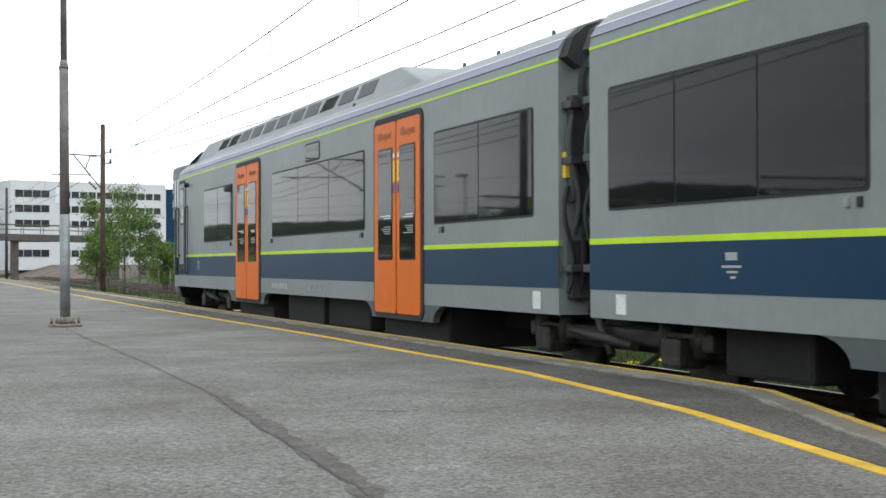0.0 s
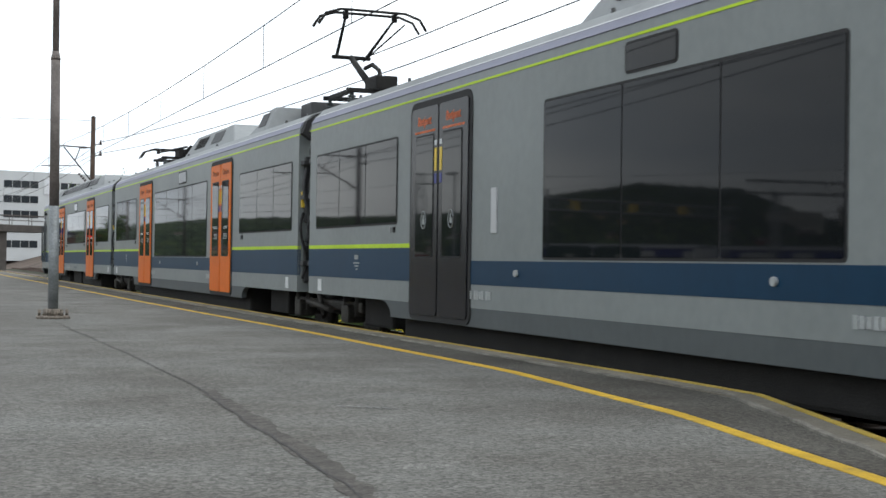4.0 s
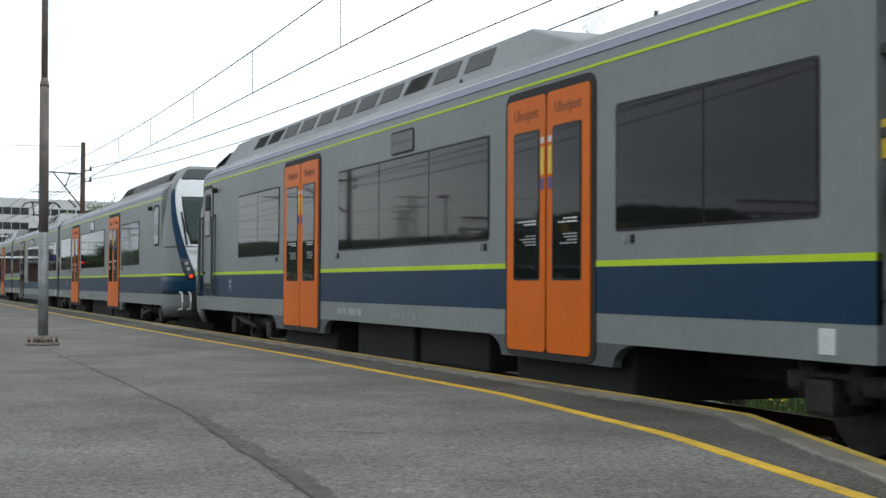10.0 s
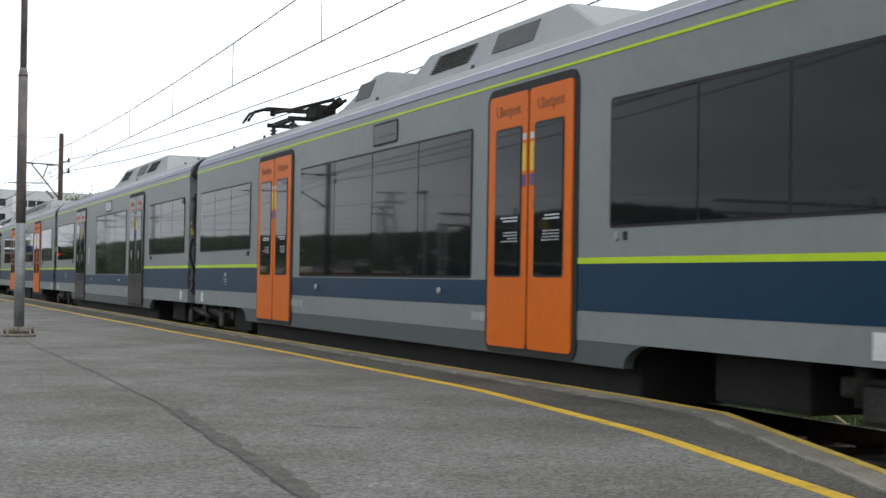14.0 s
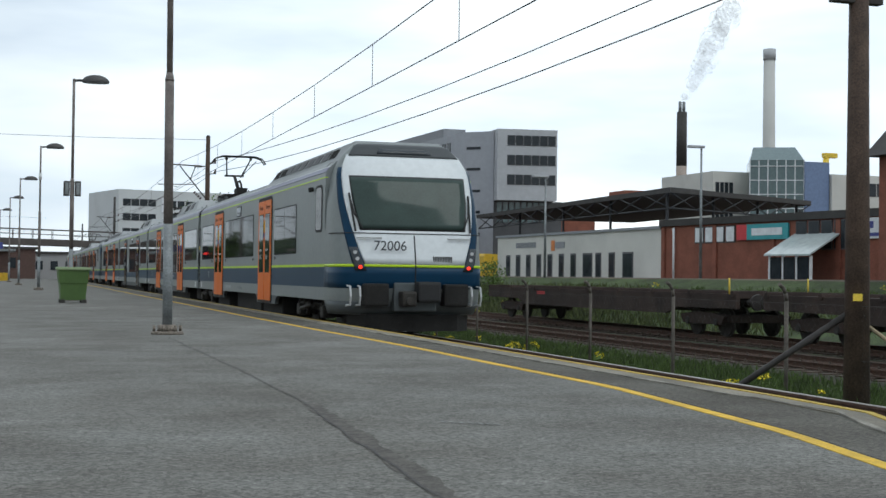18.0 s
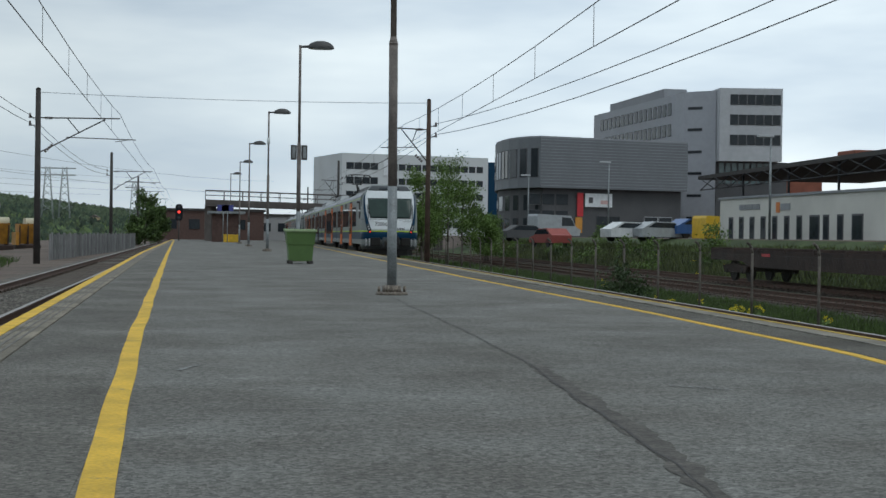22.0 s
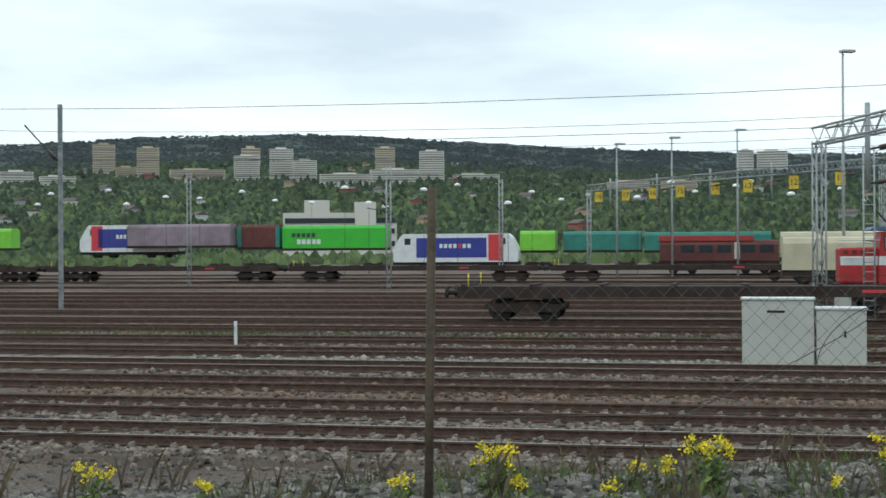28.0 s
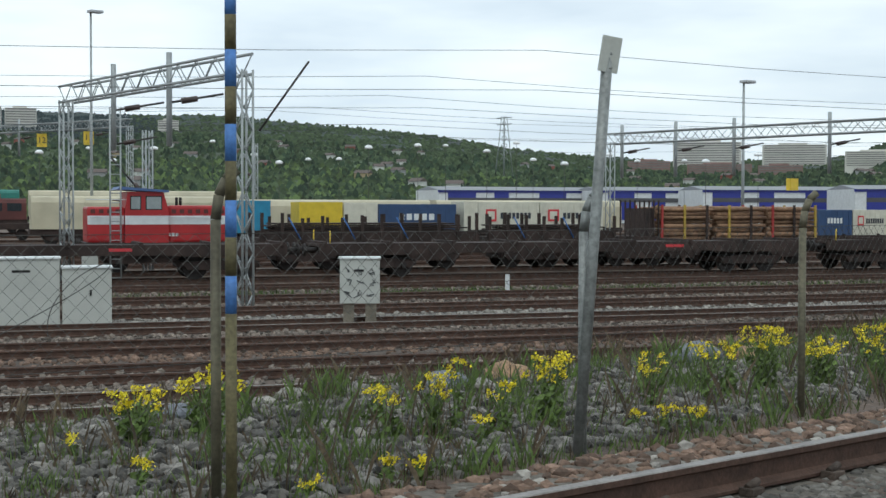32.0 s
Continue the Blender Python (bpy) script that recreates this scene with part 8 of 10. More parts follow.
# second row: containers and cream covered wagons
container(75.0, 26.3, 27.1, -0.8, 1.15, box_white, "white container among goods wagons")
container(75.0, 27.15, 30.85, -0.8, 1.12, box_white, "white container with a red emblem", "red")
container(75.0, 30.95, 34.9, -0.8, 1.12, box_white, "white container with a red emblem", "red")
container(75.0, 16.8, 19.2, -0.6, 1.08, box_yellow, "yellow container on a goods wagon")
container(75.0, 19.3, 21.2, -0.6, 1.05, box_white, "cream container on a goods wagon")
container(75.0, 21.3, 25.8, -0.8, 0.98, box_blue, "dark blue container on a goods wagon", "white")
container(75.0, 13.1, 15.2, -0.6, 1.15, box_cyan, "cyan blue container on a goods wagon")
container(75.0, 49.6, 52.0, -1.0, 0.70, box_blue, "dark blue container with white lettering", "white")
container(75.0, 52.1, 54.7, -1.0, 0.70, box_white, "white container with a red emblem", "red")
container(75.0, 54.8, 57.4, -1.0, 0.66, box_yellow, "pale yellow container on a goods wagon")
for sc in (16.0, 37.5, 59.0):
    copy_thing(YF, yard_pose(75.0, sc, YARD - 0.36))
for a, b in ((3.4, 16.0), (16.2, 31.0), (31.2, 46.0)):
    covered_wagon("covered_wagon", 95.0, a, b, -0.7, 1.5 if a < 10 else 1.3, cover_cream, "long cream covered goods wagon", ribs=9)
van = covered_wagon("crew_van", 138.0, -6.7, 4.9, -0.5, 1.5, cover_brown, "dark red-brown passenger van with small windows", group="")
part("clerestory", box(-1.3, 1.3, -5.7, 3.3, 3.2, 3.75, 0.06), mat("van_red_roof", (0.30, 0.035, 0.03), 0.6, var=0.15), van, "brighter red raised roof")
for k in range(5):
    part("window", box(1.34, 1.37, -3.6 + k * 1.75 + (0.5 if k > 2 else 0), -2.3 + k * 1.75 + (0.5 if k > 2 else 0), 2.1, 2.85), glass_b, van)
part("pale_panel", box(1.36, 1.38, 1.5, 2.0, 1.5, 3.1), cab_grey, van, "pale grey panel")

# far freight train
FZ = -2.0
def electric_loco(off, s0, s1, label, FZ=-2.0, flip=1):
    L_ = s1 - s0
    h = L_ / 2
    lo_ = base("electric_locomotive", yard_pose(off, (s0 + s1) / 2, FZ), label, "locomotive", "electric locomotives")
    side = [(-h + 0.15, 0.9), (-h, 1.4), (-h, 2.7), (-h + 0.9, 4.3), (-h + 1.5, 4.95), (h - 1.5, 4.95), (h - 0.9, 4.3), (h, 2.7), (h, 1.4), (h - 0.15, 0.9)]
    part("body", prism(side, -1.45, 1.45, "x"), loco_white, lo_)
    part("blue_panel", box(1.44, 1.48, -h * 0.62, h * 0.50, 1.55, 4.35), loco_blue, lo_, "dark blue side panel")
    part("red_panel", box(1.44, 1.48, *both(flip, h * 0.53, h * 0.76), 1.1, 4.8), sign_red, lo_, "red side panel")
    for i in range(7):
        part("lettering", box(1.48, 1.49, -h * 0.25 + i * h * 0.075, -h * 0.20 + i * h * 0.075, 2.9, 3.5), sign_red if i == 4 else label_white, lo_)
    for e in (-1, 1):
        part("cab_window", box(1.43, 1.47, e * (h - 2.2) - 0.5, e * (h - 2.2) + 0.4, 3.4, 4.3), glass_b, lo_)
    part("underframe", box(-1.3, 1.3, -h, h, 0.5, 1.0), under_black, lo_)
    wagon_bogie(lo_, -h * 0.55, 1.3)
    wagon_bogie(lo_, h * 0.55, 1.3)


track([tuple(YN * 195 + YD * s_ + Vector((0, 0, FZ))) for s_ in (-150, -50, 50, 150)], "far_track", "distant goods line in the yard", wood_sleeper)
electric_loco(195, -95.8, -80.0, "white electric locomotive with blue and red panels", -0.3, -1)
electric_loco(195, -47.2, -29.0, "white electric locomotive with blue and red panels")
covered_wagon("covered_wagon", 193, -87.4, -71.0, 1.5, 4.65, cover_lilac, "faded lilac curtain-sided wagon", FZ, 9)
covered_wagon("covered_wagon", 195, -70.9, -64.2, 1.2, 4.5, cover_brown, "brown covered wagon behind a teal one", FZ, 4, end=cover_teal)
gw = covered_wagon("covered_wagon", 195, -64.0, -48.0, 1.0, 4.3, cover_green, "bright green curtain-sided wagon with dark lettering", FZ, 0)
for i in range(5):
    part("lettering", box(1.36, 1.38, -6.4 + i * 0.75, -5.85 + i * 0.75, 4.6, 5.2), label_dark, gw)
    part("lettering", box(1.36, 1.38, -5.6 + i * 0.75, -5.05 + i * 0.75, 3.6, 4.3), label_white, gw)
covered_wagon("covered_wagon", 197, -29.2, -23.9, 0.5, 3.3, cover_lime, "lime green covered wagon", FZ, 0)
covered_wagon("covered_wagon", 197, -23.0, -11.8, 0.5, 3.15, cover_teal, "teal hooded goods wagon", FZ, 8)
covered_wagon("covered_wagon", 197, -11.6, 6.0, 0.4, 2.95, cover_teal, "teal hooded goods wagon", FZ, 8)
covered_wagon("covered_wagon", 195, -125.0, -107.0, 1.3, 4.3, cover_lime, "lime green covered wagon", FZ, 0)
covered_wagon("covered_wagon", 140.0, 4.9, 26.0, -0.2, 2.3, cover_cream, "long cream covered goods wagon", ribs=9)

# gondolas, hoppers and green cars further up the yard
for i in range(4):
    x, y = -37.5 + i * 3.6, 97.5 + i * 1.3
    wg = base("green_wagon", pose(x, y, -1.4, 0, 0, -70), "dark green covered wagon with pale panels", "wagon", "green wagons")
    part("body", box(-1.3, 1.3, -1.75, 1.75, 1.0, 3.6, 0.08), cover_dgreen, wg)
    part("panel", box(-1.32, 1.32, -0.28, 0.28, 2.1, 3.1), cab_grey, wg, "pale door panel")
    part("roof_hatch", box(-1.1, 1.1, -1.6, 1.6, 3.6, 3.72, 0.04), cover_dgreen, wg)
    wagon_bogie(wg, 0.0)
for i, (x, y, m_, w_) in enumerate(((-24.0, 107.2, loco_red, 2.4), (-20.9, 107.9, loco_red, 1.8), (-18.4, 110.0, box_orange, 2.2), (-15.8, 115.0, box_orange, 1.8), (-14.2, 121.0, box_orange, 1.5))):
    wg = base("track_machine", pose(x, y, -1.6, 0, 0, -75), "red track machine" if m_ is loco_red else "orange ballast hopper with a rounded cover", "wagon", "works train")
    wg["label"] = "red works locomotive with a dark cab front" if m_ is loco_red else "orange ballast hopper with a rounded cover"
    part("frame", box(-1.2, 1.2, -w_ / 2 - 0.3, w_ / 2 + 0.3, 0.85, 1.25, 0.05), wagon_rust, wg)
    if m_ is loco_red:
        m2 = works_red
        part("body", box(-1.2, 1.2, -w_ / 2, w_ / 2, 1.25, 3.05, 0.12), m2, wg)
        part("cab_front", box(-1.23, 1.23, -w_ * 0.40, w_ * 0.40, 2.1, 2.75, 0.04), glass_b, wg)
        part("roof", box(-1.1, 1.1, -w_ * 0.3, w_ * 0.35, 3.05, 3.25, 0.05), cab_grey, wg)
        part("lower_band", box(-1.22, 1.22, -w_ * 0.5, w_ * 0.5, 1.25, 1.55), wagon_rust, wg)
        for k in (-0.3, 0.3):
            part("lamp", box(-1.24, 1.24, k * w_ - 0.08, k * w_ + 0.08, 1.7, 1.86), lamp_white_far, wg)
    else:
        part("hopper", prism([(-1.2, 3.0), (1.2, 3.0), (0.7, 1.35), (-0.7, 1.35)], -w_ / 2, w_ / 2), works_orange, wg, "orange tapering hopper")
        part("hood", prism(rounded(-0.9, 0.9, 2.7, 3.5, 0.35), -w_ * 0.1, w_ * 0.5), cover_cream, wg, "cream rounded hood")
        for k in (-0.45, 0.0, 0.45):
            part("rib", box(-1.16, 1.16, k * w_ - 0.05, k * w_ + 0.05, 1.3, 3.05), wagon_rust, wg)
        part("walkway", box(-1.3, 1.3, -w_ / 2 - 0.25, -w_ / 2, 1.25, 2.3), works_orange, wg)
    wagon_bogie(wg, 0.0)

# trackside cabinets
def cabinet(name, p, q, z0, z1, depth, label, legs=0.0, door=True):
    p, q = Vector(p), Vector(q)
    d = (q - p)
    w = d.length
    yaw = math.degrees(math.atan2(d.y, d.x))
    cb_ = base(name, pose(p.x, p.y, z0, 0, 0, yaw), label, "cabinet", "trackside cabinets")
    part("case", box(0, w, 0, depth, legs, z1 - z0 - 0.05, 0.02), cab_grey, cb_)
    part("lid", box(-0.03, w + 0.03, -0.04, depth + 0.03, z1 - z0 - 0.05, z1 - z0, 0.015), loco_white, cb_, "pale overhanging lid")
    if door:
        part("door_seam", box(w * 0.5 - 0.006, w * 0.5 + 0.006, -0.006, 0.01, legs + 0.1, z1 - z0 - 0.12), under_black, cb_) if w > 1.3 else None
        part("lock", box(w * 0.55, w * 0.55 + 0.05, -0.03, 0, (z1 - z0) * 0.55, (z1 - z0) * 0.55 + 0.14, 0.01), under_black, cb_, "dark lock handle")
    else:
        part("vent", box(w * 0.35, w * 0.6, -0.01, 0.01, (z1 - z0) * 0.8, (z1 - z0) * 0.83), under_black, cb_)
    if legs:
        for a in (0.08, w - 0.34):
            part("leg", box(a, a + 0.26, 0.05, depth - 0.05, -0.2, legs), concrete, cb_, "concrete leg")
    return cb_


cabinet("signal_cabinet", (-30.89, 12.18, 0), (-30.24, 13.68, 0), -2.07, -0.32, 0.7, "large pale grey signal cabinet beside the tracks", door=False)
cabinet("signal_cabinet", (-30.2, 13.72, 0), (-29.75, 14.74, 0), -2.07, -0.54, 0.7, "pale grey signal cabinet with a dark lock")
gcab = cabinet("signal_cabinet", (-26.84, 19.19, 0), (-26.28, 19.96, 0), -2.07, -0.34, 0.6, "small white cabinet with scrawled graffiti on concrete legs", 0.62, False)
gr = random.Random(2)
for k in range(9):
    bm = bmesh.new()
    cx, cz = 0.16 + 0.29 * (k % 3) + gr.uniform(-0.03, 0.03), 0.85 + 0.27 * (k // 3)
    pts = [(cx + gr.uniform(-0.11, 0.11), -0.008, cz + gr.uniform(-0.10, 0.10)) for _ in range(5)]
    add_path(bm, pts, 0.011, 5)
    part("graffiti_stroke", bm, label_dark, gcab)
sk = base("marker_post", Matrix.Translation((-33.0, 30.2, -2.07)), "short white marker post between the tracks", "post")
part("post", box(-0.05, 0.05, -0.05, 0.05, -0.1, 0.75), loco_white, sk)
sk = base("marker_post", Matrix.Translation((-42.0, 0.6, -2.07)), "short white marker post between the tracks", "post")
part("post", box(-0.05, 0.05, -0.05, 0.05, -0.1, 0.8), loco_white, sk)


# ---- lattice masts, gantries, lamps ----
def lattice_leg(parent, x, y, z0, z1, w=0.34, name="lattice_leg"):
    bm = bmesh.new()
    c = [(-w, -w), (w, -w), (w, w), (-w, w)]
    for a, b in c:
        add_tube(bm, (x + a / 2, y + b / 2, z0), (x + a / 2, y + b / 2, z1), 0.035, 0.035, 5)
    n = max(3, int((z1 - z0) / 0.55))
    for i in range(n):
        za, zb = z0 + (z1 - z0) * i / n, z0 + (z1 - z0) * (i + 1) / n
        for j in range(4):
            (a, b), (a2, b2) = (c[j], c[(j + 1) % 4]) if (i + j) % 2 else (c[(j + 1) % 4], c[j])
            add_tube(bm, (x + a / 2, y + b / 2, za), (x + a2 / 2, y + b2 / 2, zb), 0.018, 0.018, 4)
    return part(name, bm, lattice, parent)


def lattice_beam(parent, p, q, h=0.55, w=0.5):
    p, q = Vector(p), Vector(q)
    d = (q - p).normalized()
    side = Vector((-d.y, d.x, 0)).normalized() * w / 2
    up = Vector((0, 0, h))
    bm = bmesh.new()
    for s in (side, -side):
        add_tube(bm, p + s, q + s, 0.045, 0.045, 5)
        add_tube(bm, p + s + up, q + s + up, 0.045, 0.045, 5)
    n = max(4, int((q - p).length / 0.6))
    for i in range(n):
        a, b = p.lerp(q, i / n), p.lerp(q, (i + 1) / n)
        for s in (side, -side):
            if i % 2:
                add_tube(bm, a + s, b + s + up, 0.018, 0.018, 4)
            else:
                add_tube(bm, a + s + up, b + s, 0.018, 0.018, 4)
        add_tube(bm, a + side, b - side, 0.014, 0.014, 4)
    return part("lattice_beam", bm, lattice, parent)


def gantry(p, q, z0, zt, legs, droppers, label, signs=()):
    g = base("signal_gantry", Matrix.Identity(4), label, "gantry", "yard gantries")
    P, Q = Vector((*p, zt)), Vector((*q, zt))
    lattice_beam(g, P, Q)
    for f in legs:
        c = P.lerp(Q, f)
        lattice_leg(g, c.x, c.y, z0, zt + 0.1)
    for f in droppers:
        c = P.lerp(Q, f)
        part("dropper_post", tube((c.x, c.y, zt - 1.8), (c.x, c.y, zt + 1.0), 0.09, n=8), lattice, g)
        part("dropper_arm", tube((c.x, c.y, zt - 0.5), (c.x + 0.6, c.y + 1.5, zt - 0.2), 0.035, n=6), mast_dark, g)
        part("insulator", tube((c.x + 0.2, c.y + 0.3, zt - 0.45), (c.x + 0.35, c.y + 0.75, zt - 0.36), 0.09, n=8), ceramic, g)
    for f, dz in signs:
        c = P.lerp(Q, f)
        part("number_sign", box(c.x - 0.02, c.x + 0.3, c.y - 0.22, c.y + 0.22, zt + dz, zt + dz + 0.5), label_yellow, g, "yellow track number sign")
    return g


g1 = gantry((-32.35, 19.94), (-45.7, 20.9), -2.07, 4.45, (0.0, 1.0), (0.36, 0.68), "grey lattice gantry across the yard tracks")
part("counterweight_arm", tube((-32.0, 20.2, 2.9), (-30.95, 21.1, 4.75), 0.03, n=6), mast_dark, g1)
g2 = gantry((-51.5, 54.5), (-22.0, 53.4), -2.07, 4.2, (0.0, 0.95), (0.03, 0.16, 0.29, 0.48, 0.7), "long grey lattice gantry across the yard")
part("number_sign", box(-42.6, -42.3, 57.9, 58.5, 1.7, 2.3), label_yellow, g2, "yellow track number sign")
g3 = gantry((-89.1, 45.4), (-131.1, 36.1), -2.07, 6.4, (0.0, 1.0), (0.1, 0.3, 0.5, 0.7, 0.9), "distant grey gantry with yellow number signs")
for num, bearing in ((11, 64.6), (12, 66.4), (13, 68.2), (14, 69.5), (15, 70.9), (16, 72.0), (17, 73.1), (18, 74.2)):
    f_ = (bearing - 63.0) / 11.6
    r_ = 100.0 + 36.0 * f_ ** 1.15
    a_ = radians(bearing)
    sm = pose(-r_ * math.sin(a_), r_ * math.cos(a_), 5.75, 0, 0, bearing)
    board = part("number_sign", box(-0.36, 0.36, -0.03, 0.03, -0.5, 0.5, 0.0, sm), label_yellow, g3, "yellow track number sign")
    text_mesh(str(num), 0.62, label_dark, board, sm @ Matrix.Translation((0, -0.045, 0)) @ Matrix.Rotation(radians(90), 4, "X"), "sign_number")
    part("sign_hanger", tube(sm @ Vector((0, 0, 0.48)), sm @ Vector((0, 0, 1.0)), 0.04, n=5), lattice, g3)
lm = base("ladder_mast", Matrix.Identity(4), "slim grey ladder mast between the yard tracks", "mast", "yard masts")
for k in (-0.19, 0.19):
    part("stile", tube((-48.6 + 0.3 * k, 24.2 + k, -2.1), (-48.6 + 0.3 * k, 24.2 + k, 4.6), 0.035, n=6), lattice, lm)
for k in range(18):
    z_ = -1.9 + 0.36 * k
    part("rung", tube((-48.66, 24.01, z_), (-48.54, 24.39, z_), 0.02, n=5), lattice, lm)
part("arm", tube((-48.6, 24.2, 3.2), (-47.9, 25.6, 3.5), 0.035, n=6), mast_dark, lm)
part("insulator", tube((-48.5, 24.5, 3.25), (-48.3, 24.9, 3.34), 0.09, n=8), ceramic, lm)
g4 = gantry((-29.5, 66.8), (-11.7, 60.9), -2.0, 3.55, (1.0, 0.05), (0.75,), "grey gantry with yellow number signs", [(0.22, 0.0), (0.42, 0.0), (0.64, 0.0), (0.84, 0.0)])

for (x, y, h) in ((-69.6, -7.4, 8.0), (-112.0, -2.0, 7.0), (-96.0, 12.0, 6.6), (-52.3, 27.5, 4.0), (-120.0, 25.0, 7.0), (-88, 55, 5.5)):
    ms = base("lattice_mast", Matrix.Identity(4), "slim grey lattice mast among the yard tracks", "mast", "yard masts")
    if x == -69.6:
        part("pole", box(x - 0.11, x + 0.11, y - 0.11, y + 0.11, -2.1, h, 0.02), galv, ms)
    else:
        lattice_leg(ms, x, y, -2.1, h, 0.3)
    part("arm", tube((x, y, h - 2.9), (x - 0.2, y - 1.7, h - 1.0), 0.04, n=6), mast_dark, ms)
    part("arm", tube((x, y, h - 3.1), (x - 0.2, y - 1.5, h - 2.9), 0.03, n=6), mast_dark, ms)
    part("insulator", tube((x, y - 0.2, h - 2.7), (x, y - 0.6, h - 2.2), 0.09, n=8), ceramic, ms)

lamp_white = mat("white_lamp_globe", (0.85, 0.86, 0.86), 0.4)
ry = random.Random(31)
for i in range(46):
    az = radians(38 + 62 * (i + ry.uniform(-0.4, 0.4)) / 46)
    r = ry.uniform(140, 215)
    x, y = -r * math.sin(az), r * math.cos(az)
    h = 0.88 + r * ry.uniform(0.030, 0.046)
    yl = base("yard_lamp", Matrix.Translation((x, y, -2.1)), "yard lamp with a white domed head", "lamp", "yard lamps")
    part("pole", tube((0, 0, 0), (0, 0, h + 2.1), 0.035, 0.02, 6), mast_dark, yl)
    bm = bmesh.new()
    bmesh.ops.create_icosphere(bm, subdivisions=2, radius=0.40)
    bmesh.ops.scale(bm, vec=(1.1, 1.1, 0.72), verts=bm.verts[:])
    for v in bm.verts:
        v.co.z = max(v.co.z, -0.12)
    bmesh.ops.translate(bm, vec=(0, 0, h + 2.1), verts=bm.verts[:])
    part("globe", bm, lamp_white, yl, smooth=True)
for (x, y, h) in ((-85.7, 40.9, 13.6), (-121, 47.4, 11.5), (-123, 41.8, 10.9), (-124.6, 37.0, 10.4), (-55.5, 70.9, 8.7), (-20.4, 87.6, 6.8), (-62, -30, 12)):
    tl_ = base("flood_mast", Matrix.Translation((x, y, -2.1)), "tall slim lighting mast with a flat head", "lamp", "lighting masts")
    part("pole", tube((0, 0, 0), (0, 0, h + 2.1), 0.12, 0.07, 8), lattice, tl_)
    part("head", box(-0.2, 0.4, -0.2, 0.75, h + 2.1, h + 2.28, 0.05), facade_light, tl_)

# overhead wires of the yard
for off, z in ((35.6, 4.1), (46.0, 4.3), (51.0, 4.0), (63.5, 4.4), (75.0, 5.0), (95.0, 5.2)):
    pts = [YN * off + YD * s_ + Vector((0, 0, z)) for s_ in (-140, -85, -30, 15, 55, 110)]
    wire("yard_wire", pts, 0.008, "thin overhead wire across the yard", 0.35, 6)
    pts = [YN * off + YD * s_ + Vector((0, 0, z + 1.1)) for s_ in (-140, -85, -30, 15, 55, 110)]
    wire("yard_wire", pts, 0.008, "thin overhead wire across the yard", 0.5, 6)


# ---- the near side of the yard: fence, stones, plants ----
def fl_x(y):
    return -5.25 - 0.08 * y


post_olive = mat("olive_grey_fence_post", (0.15, 0.135, 0.09), 0.65, 0.3, var=0.25, scale=6, stain=0.25)
post_galv = mat("galvanised_fence_post", (0.25, 0.26, 0.25), 0.55, 0.4, var=0.25, scale=6, stain=0.25)
fl = base("yard_fence", Matrix.Identity(4), "chain-link fence with cranked steel posts beside the track", "fence")
FY = [(-6.1, -8.4), (-6.05, -6.1), (-6.0, -3.8), (-6.0, -1.4), (-6.32, 0.95), (-5.97, 3.585), (-5.78, 5.98), (-5.92, 8.34)] + [(fl_x(10.7 + 2.35 * i), 10.7 + 2.35 * i) for i in range(24)]
post_rusty = mat("rusty_fence_post", (0.10, 0.075, 0.05), 0.8, 0.2, var=0.3, scale=6, stain=0.3)
for i, (x, y) in enumerate(FY):
    gz = -0.62
    if y < 2:
        part("post", tube((x, y, gz - 0.2), (x + 0.02, y + 0.03, 1.16), 0.021, n=8), post_rusty, fl, "straight rusty post")
    else:
        fence_post(fl, x, y, gz, 1.65 if y < 4 else 1.57, 0.027, (0.04, 0.10), post_galv if 5 < y < 7 else post_olive)
FN = [(x, y) for x, y in FY if y < 27]
for (x0, y0), (x1, y1) in zip(FN[:-1], FN[1:]):
    chain_link(fl, (x0, y0, 0), (x1, y1, 0), -0.62, 0.74, 0.085, 0.0015)
    for z in (0.74, 0.1):
        part("tension_wire", tube((x0, y0, z), (x1, y1, z), 0.0025, n=4), mesh_steel, fl)
# a loose length of wire that has sprung from the mesh
bm = bmesh.new()
add_path(bm, [(-6.1, 2.1 + 0.034 * u + 0.5 * math.sin(u * 0.13), 0.1 + 0.5 * math.sin(u * 0.085)) for u in range(34)], 0.0025, 5)
part("loose_wire", bm, mesh_steel, fl, "sprung loose wire")
bp = base("marker_pole", Matrix.Translation((-5.85, 3.60, -0.62)), "olive pole with blue bands beside the fence", "pole")
olive = mat("olive_pole_paint", (0.13, 0.11, 0.05), 0.7, var=0.3, scale=6, stain=0.3)
band_blue = mat("blue_pole_band", (0.075, 0.19, 0.47), 0.6, var=0.2, scale=6)
zb = [0.0, 0.97, 1.155, 1.345, 1.525, 1.717, 1.897, 2.08, 2.26, 2.43, 2.56]
for i, (a, b) in enumerate(zip(zb[:-1], zb[1:])):
    part("band" if i % 2 else "pole", tube((0, 0, a - (0.15 if i == 0 else 0)), (0.0, 0, b), 0.029, n=10), band_blue if i % 2 else olive, bp)
part("cap", tube((0, 0, 2.56), (0, 0, 2.58), 0.031, n=10), mast_dark, bp)
sp = base("sign_post", Matrix.Translation((-5.73, 5.88, -0.62)), "leaning galvanised post with a small sign seen from behind", "sign")
part("post", tube((0, 0, -0.1), (0.072, 0.175, 2.44), 0.033, n=10), post_galv, sp)
part("sign_plate", box(-0.065, 0.065, -0.006, 0.006, 0, 0.21, 0.0, Matrix.Translation((0.085, 0.155, 2.29)) @ pose(0, 0, 0, 5, 7, 75)), cab_grey, sp, "pale blank sign back")
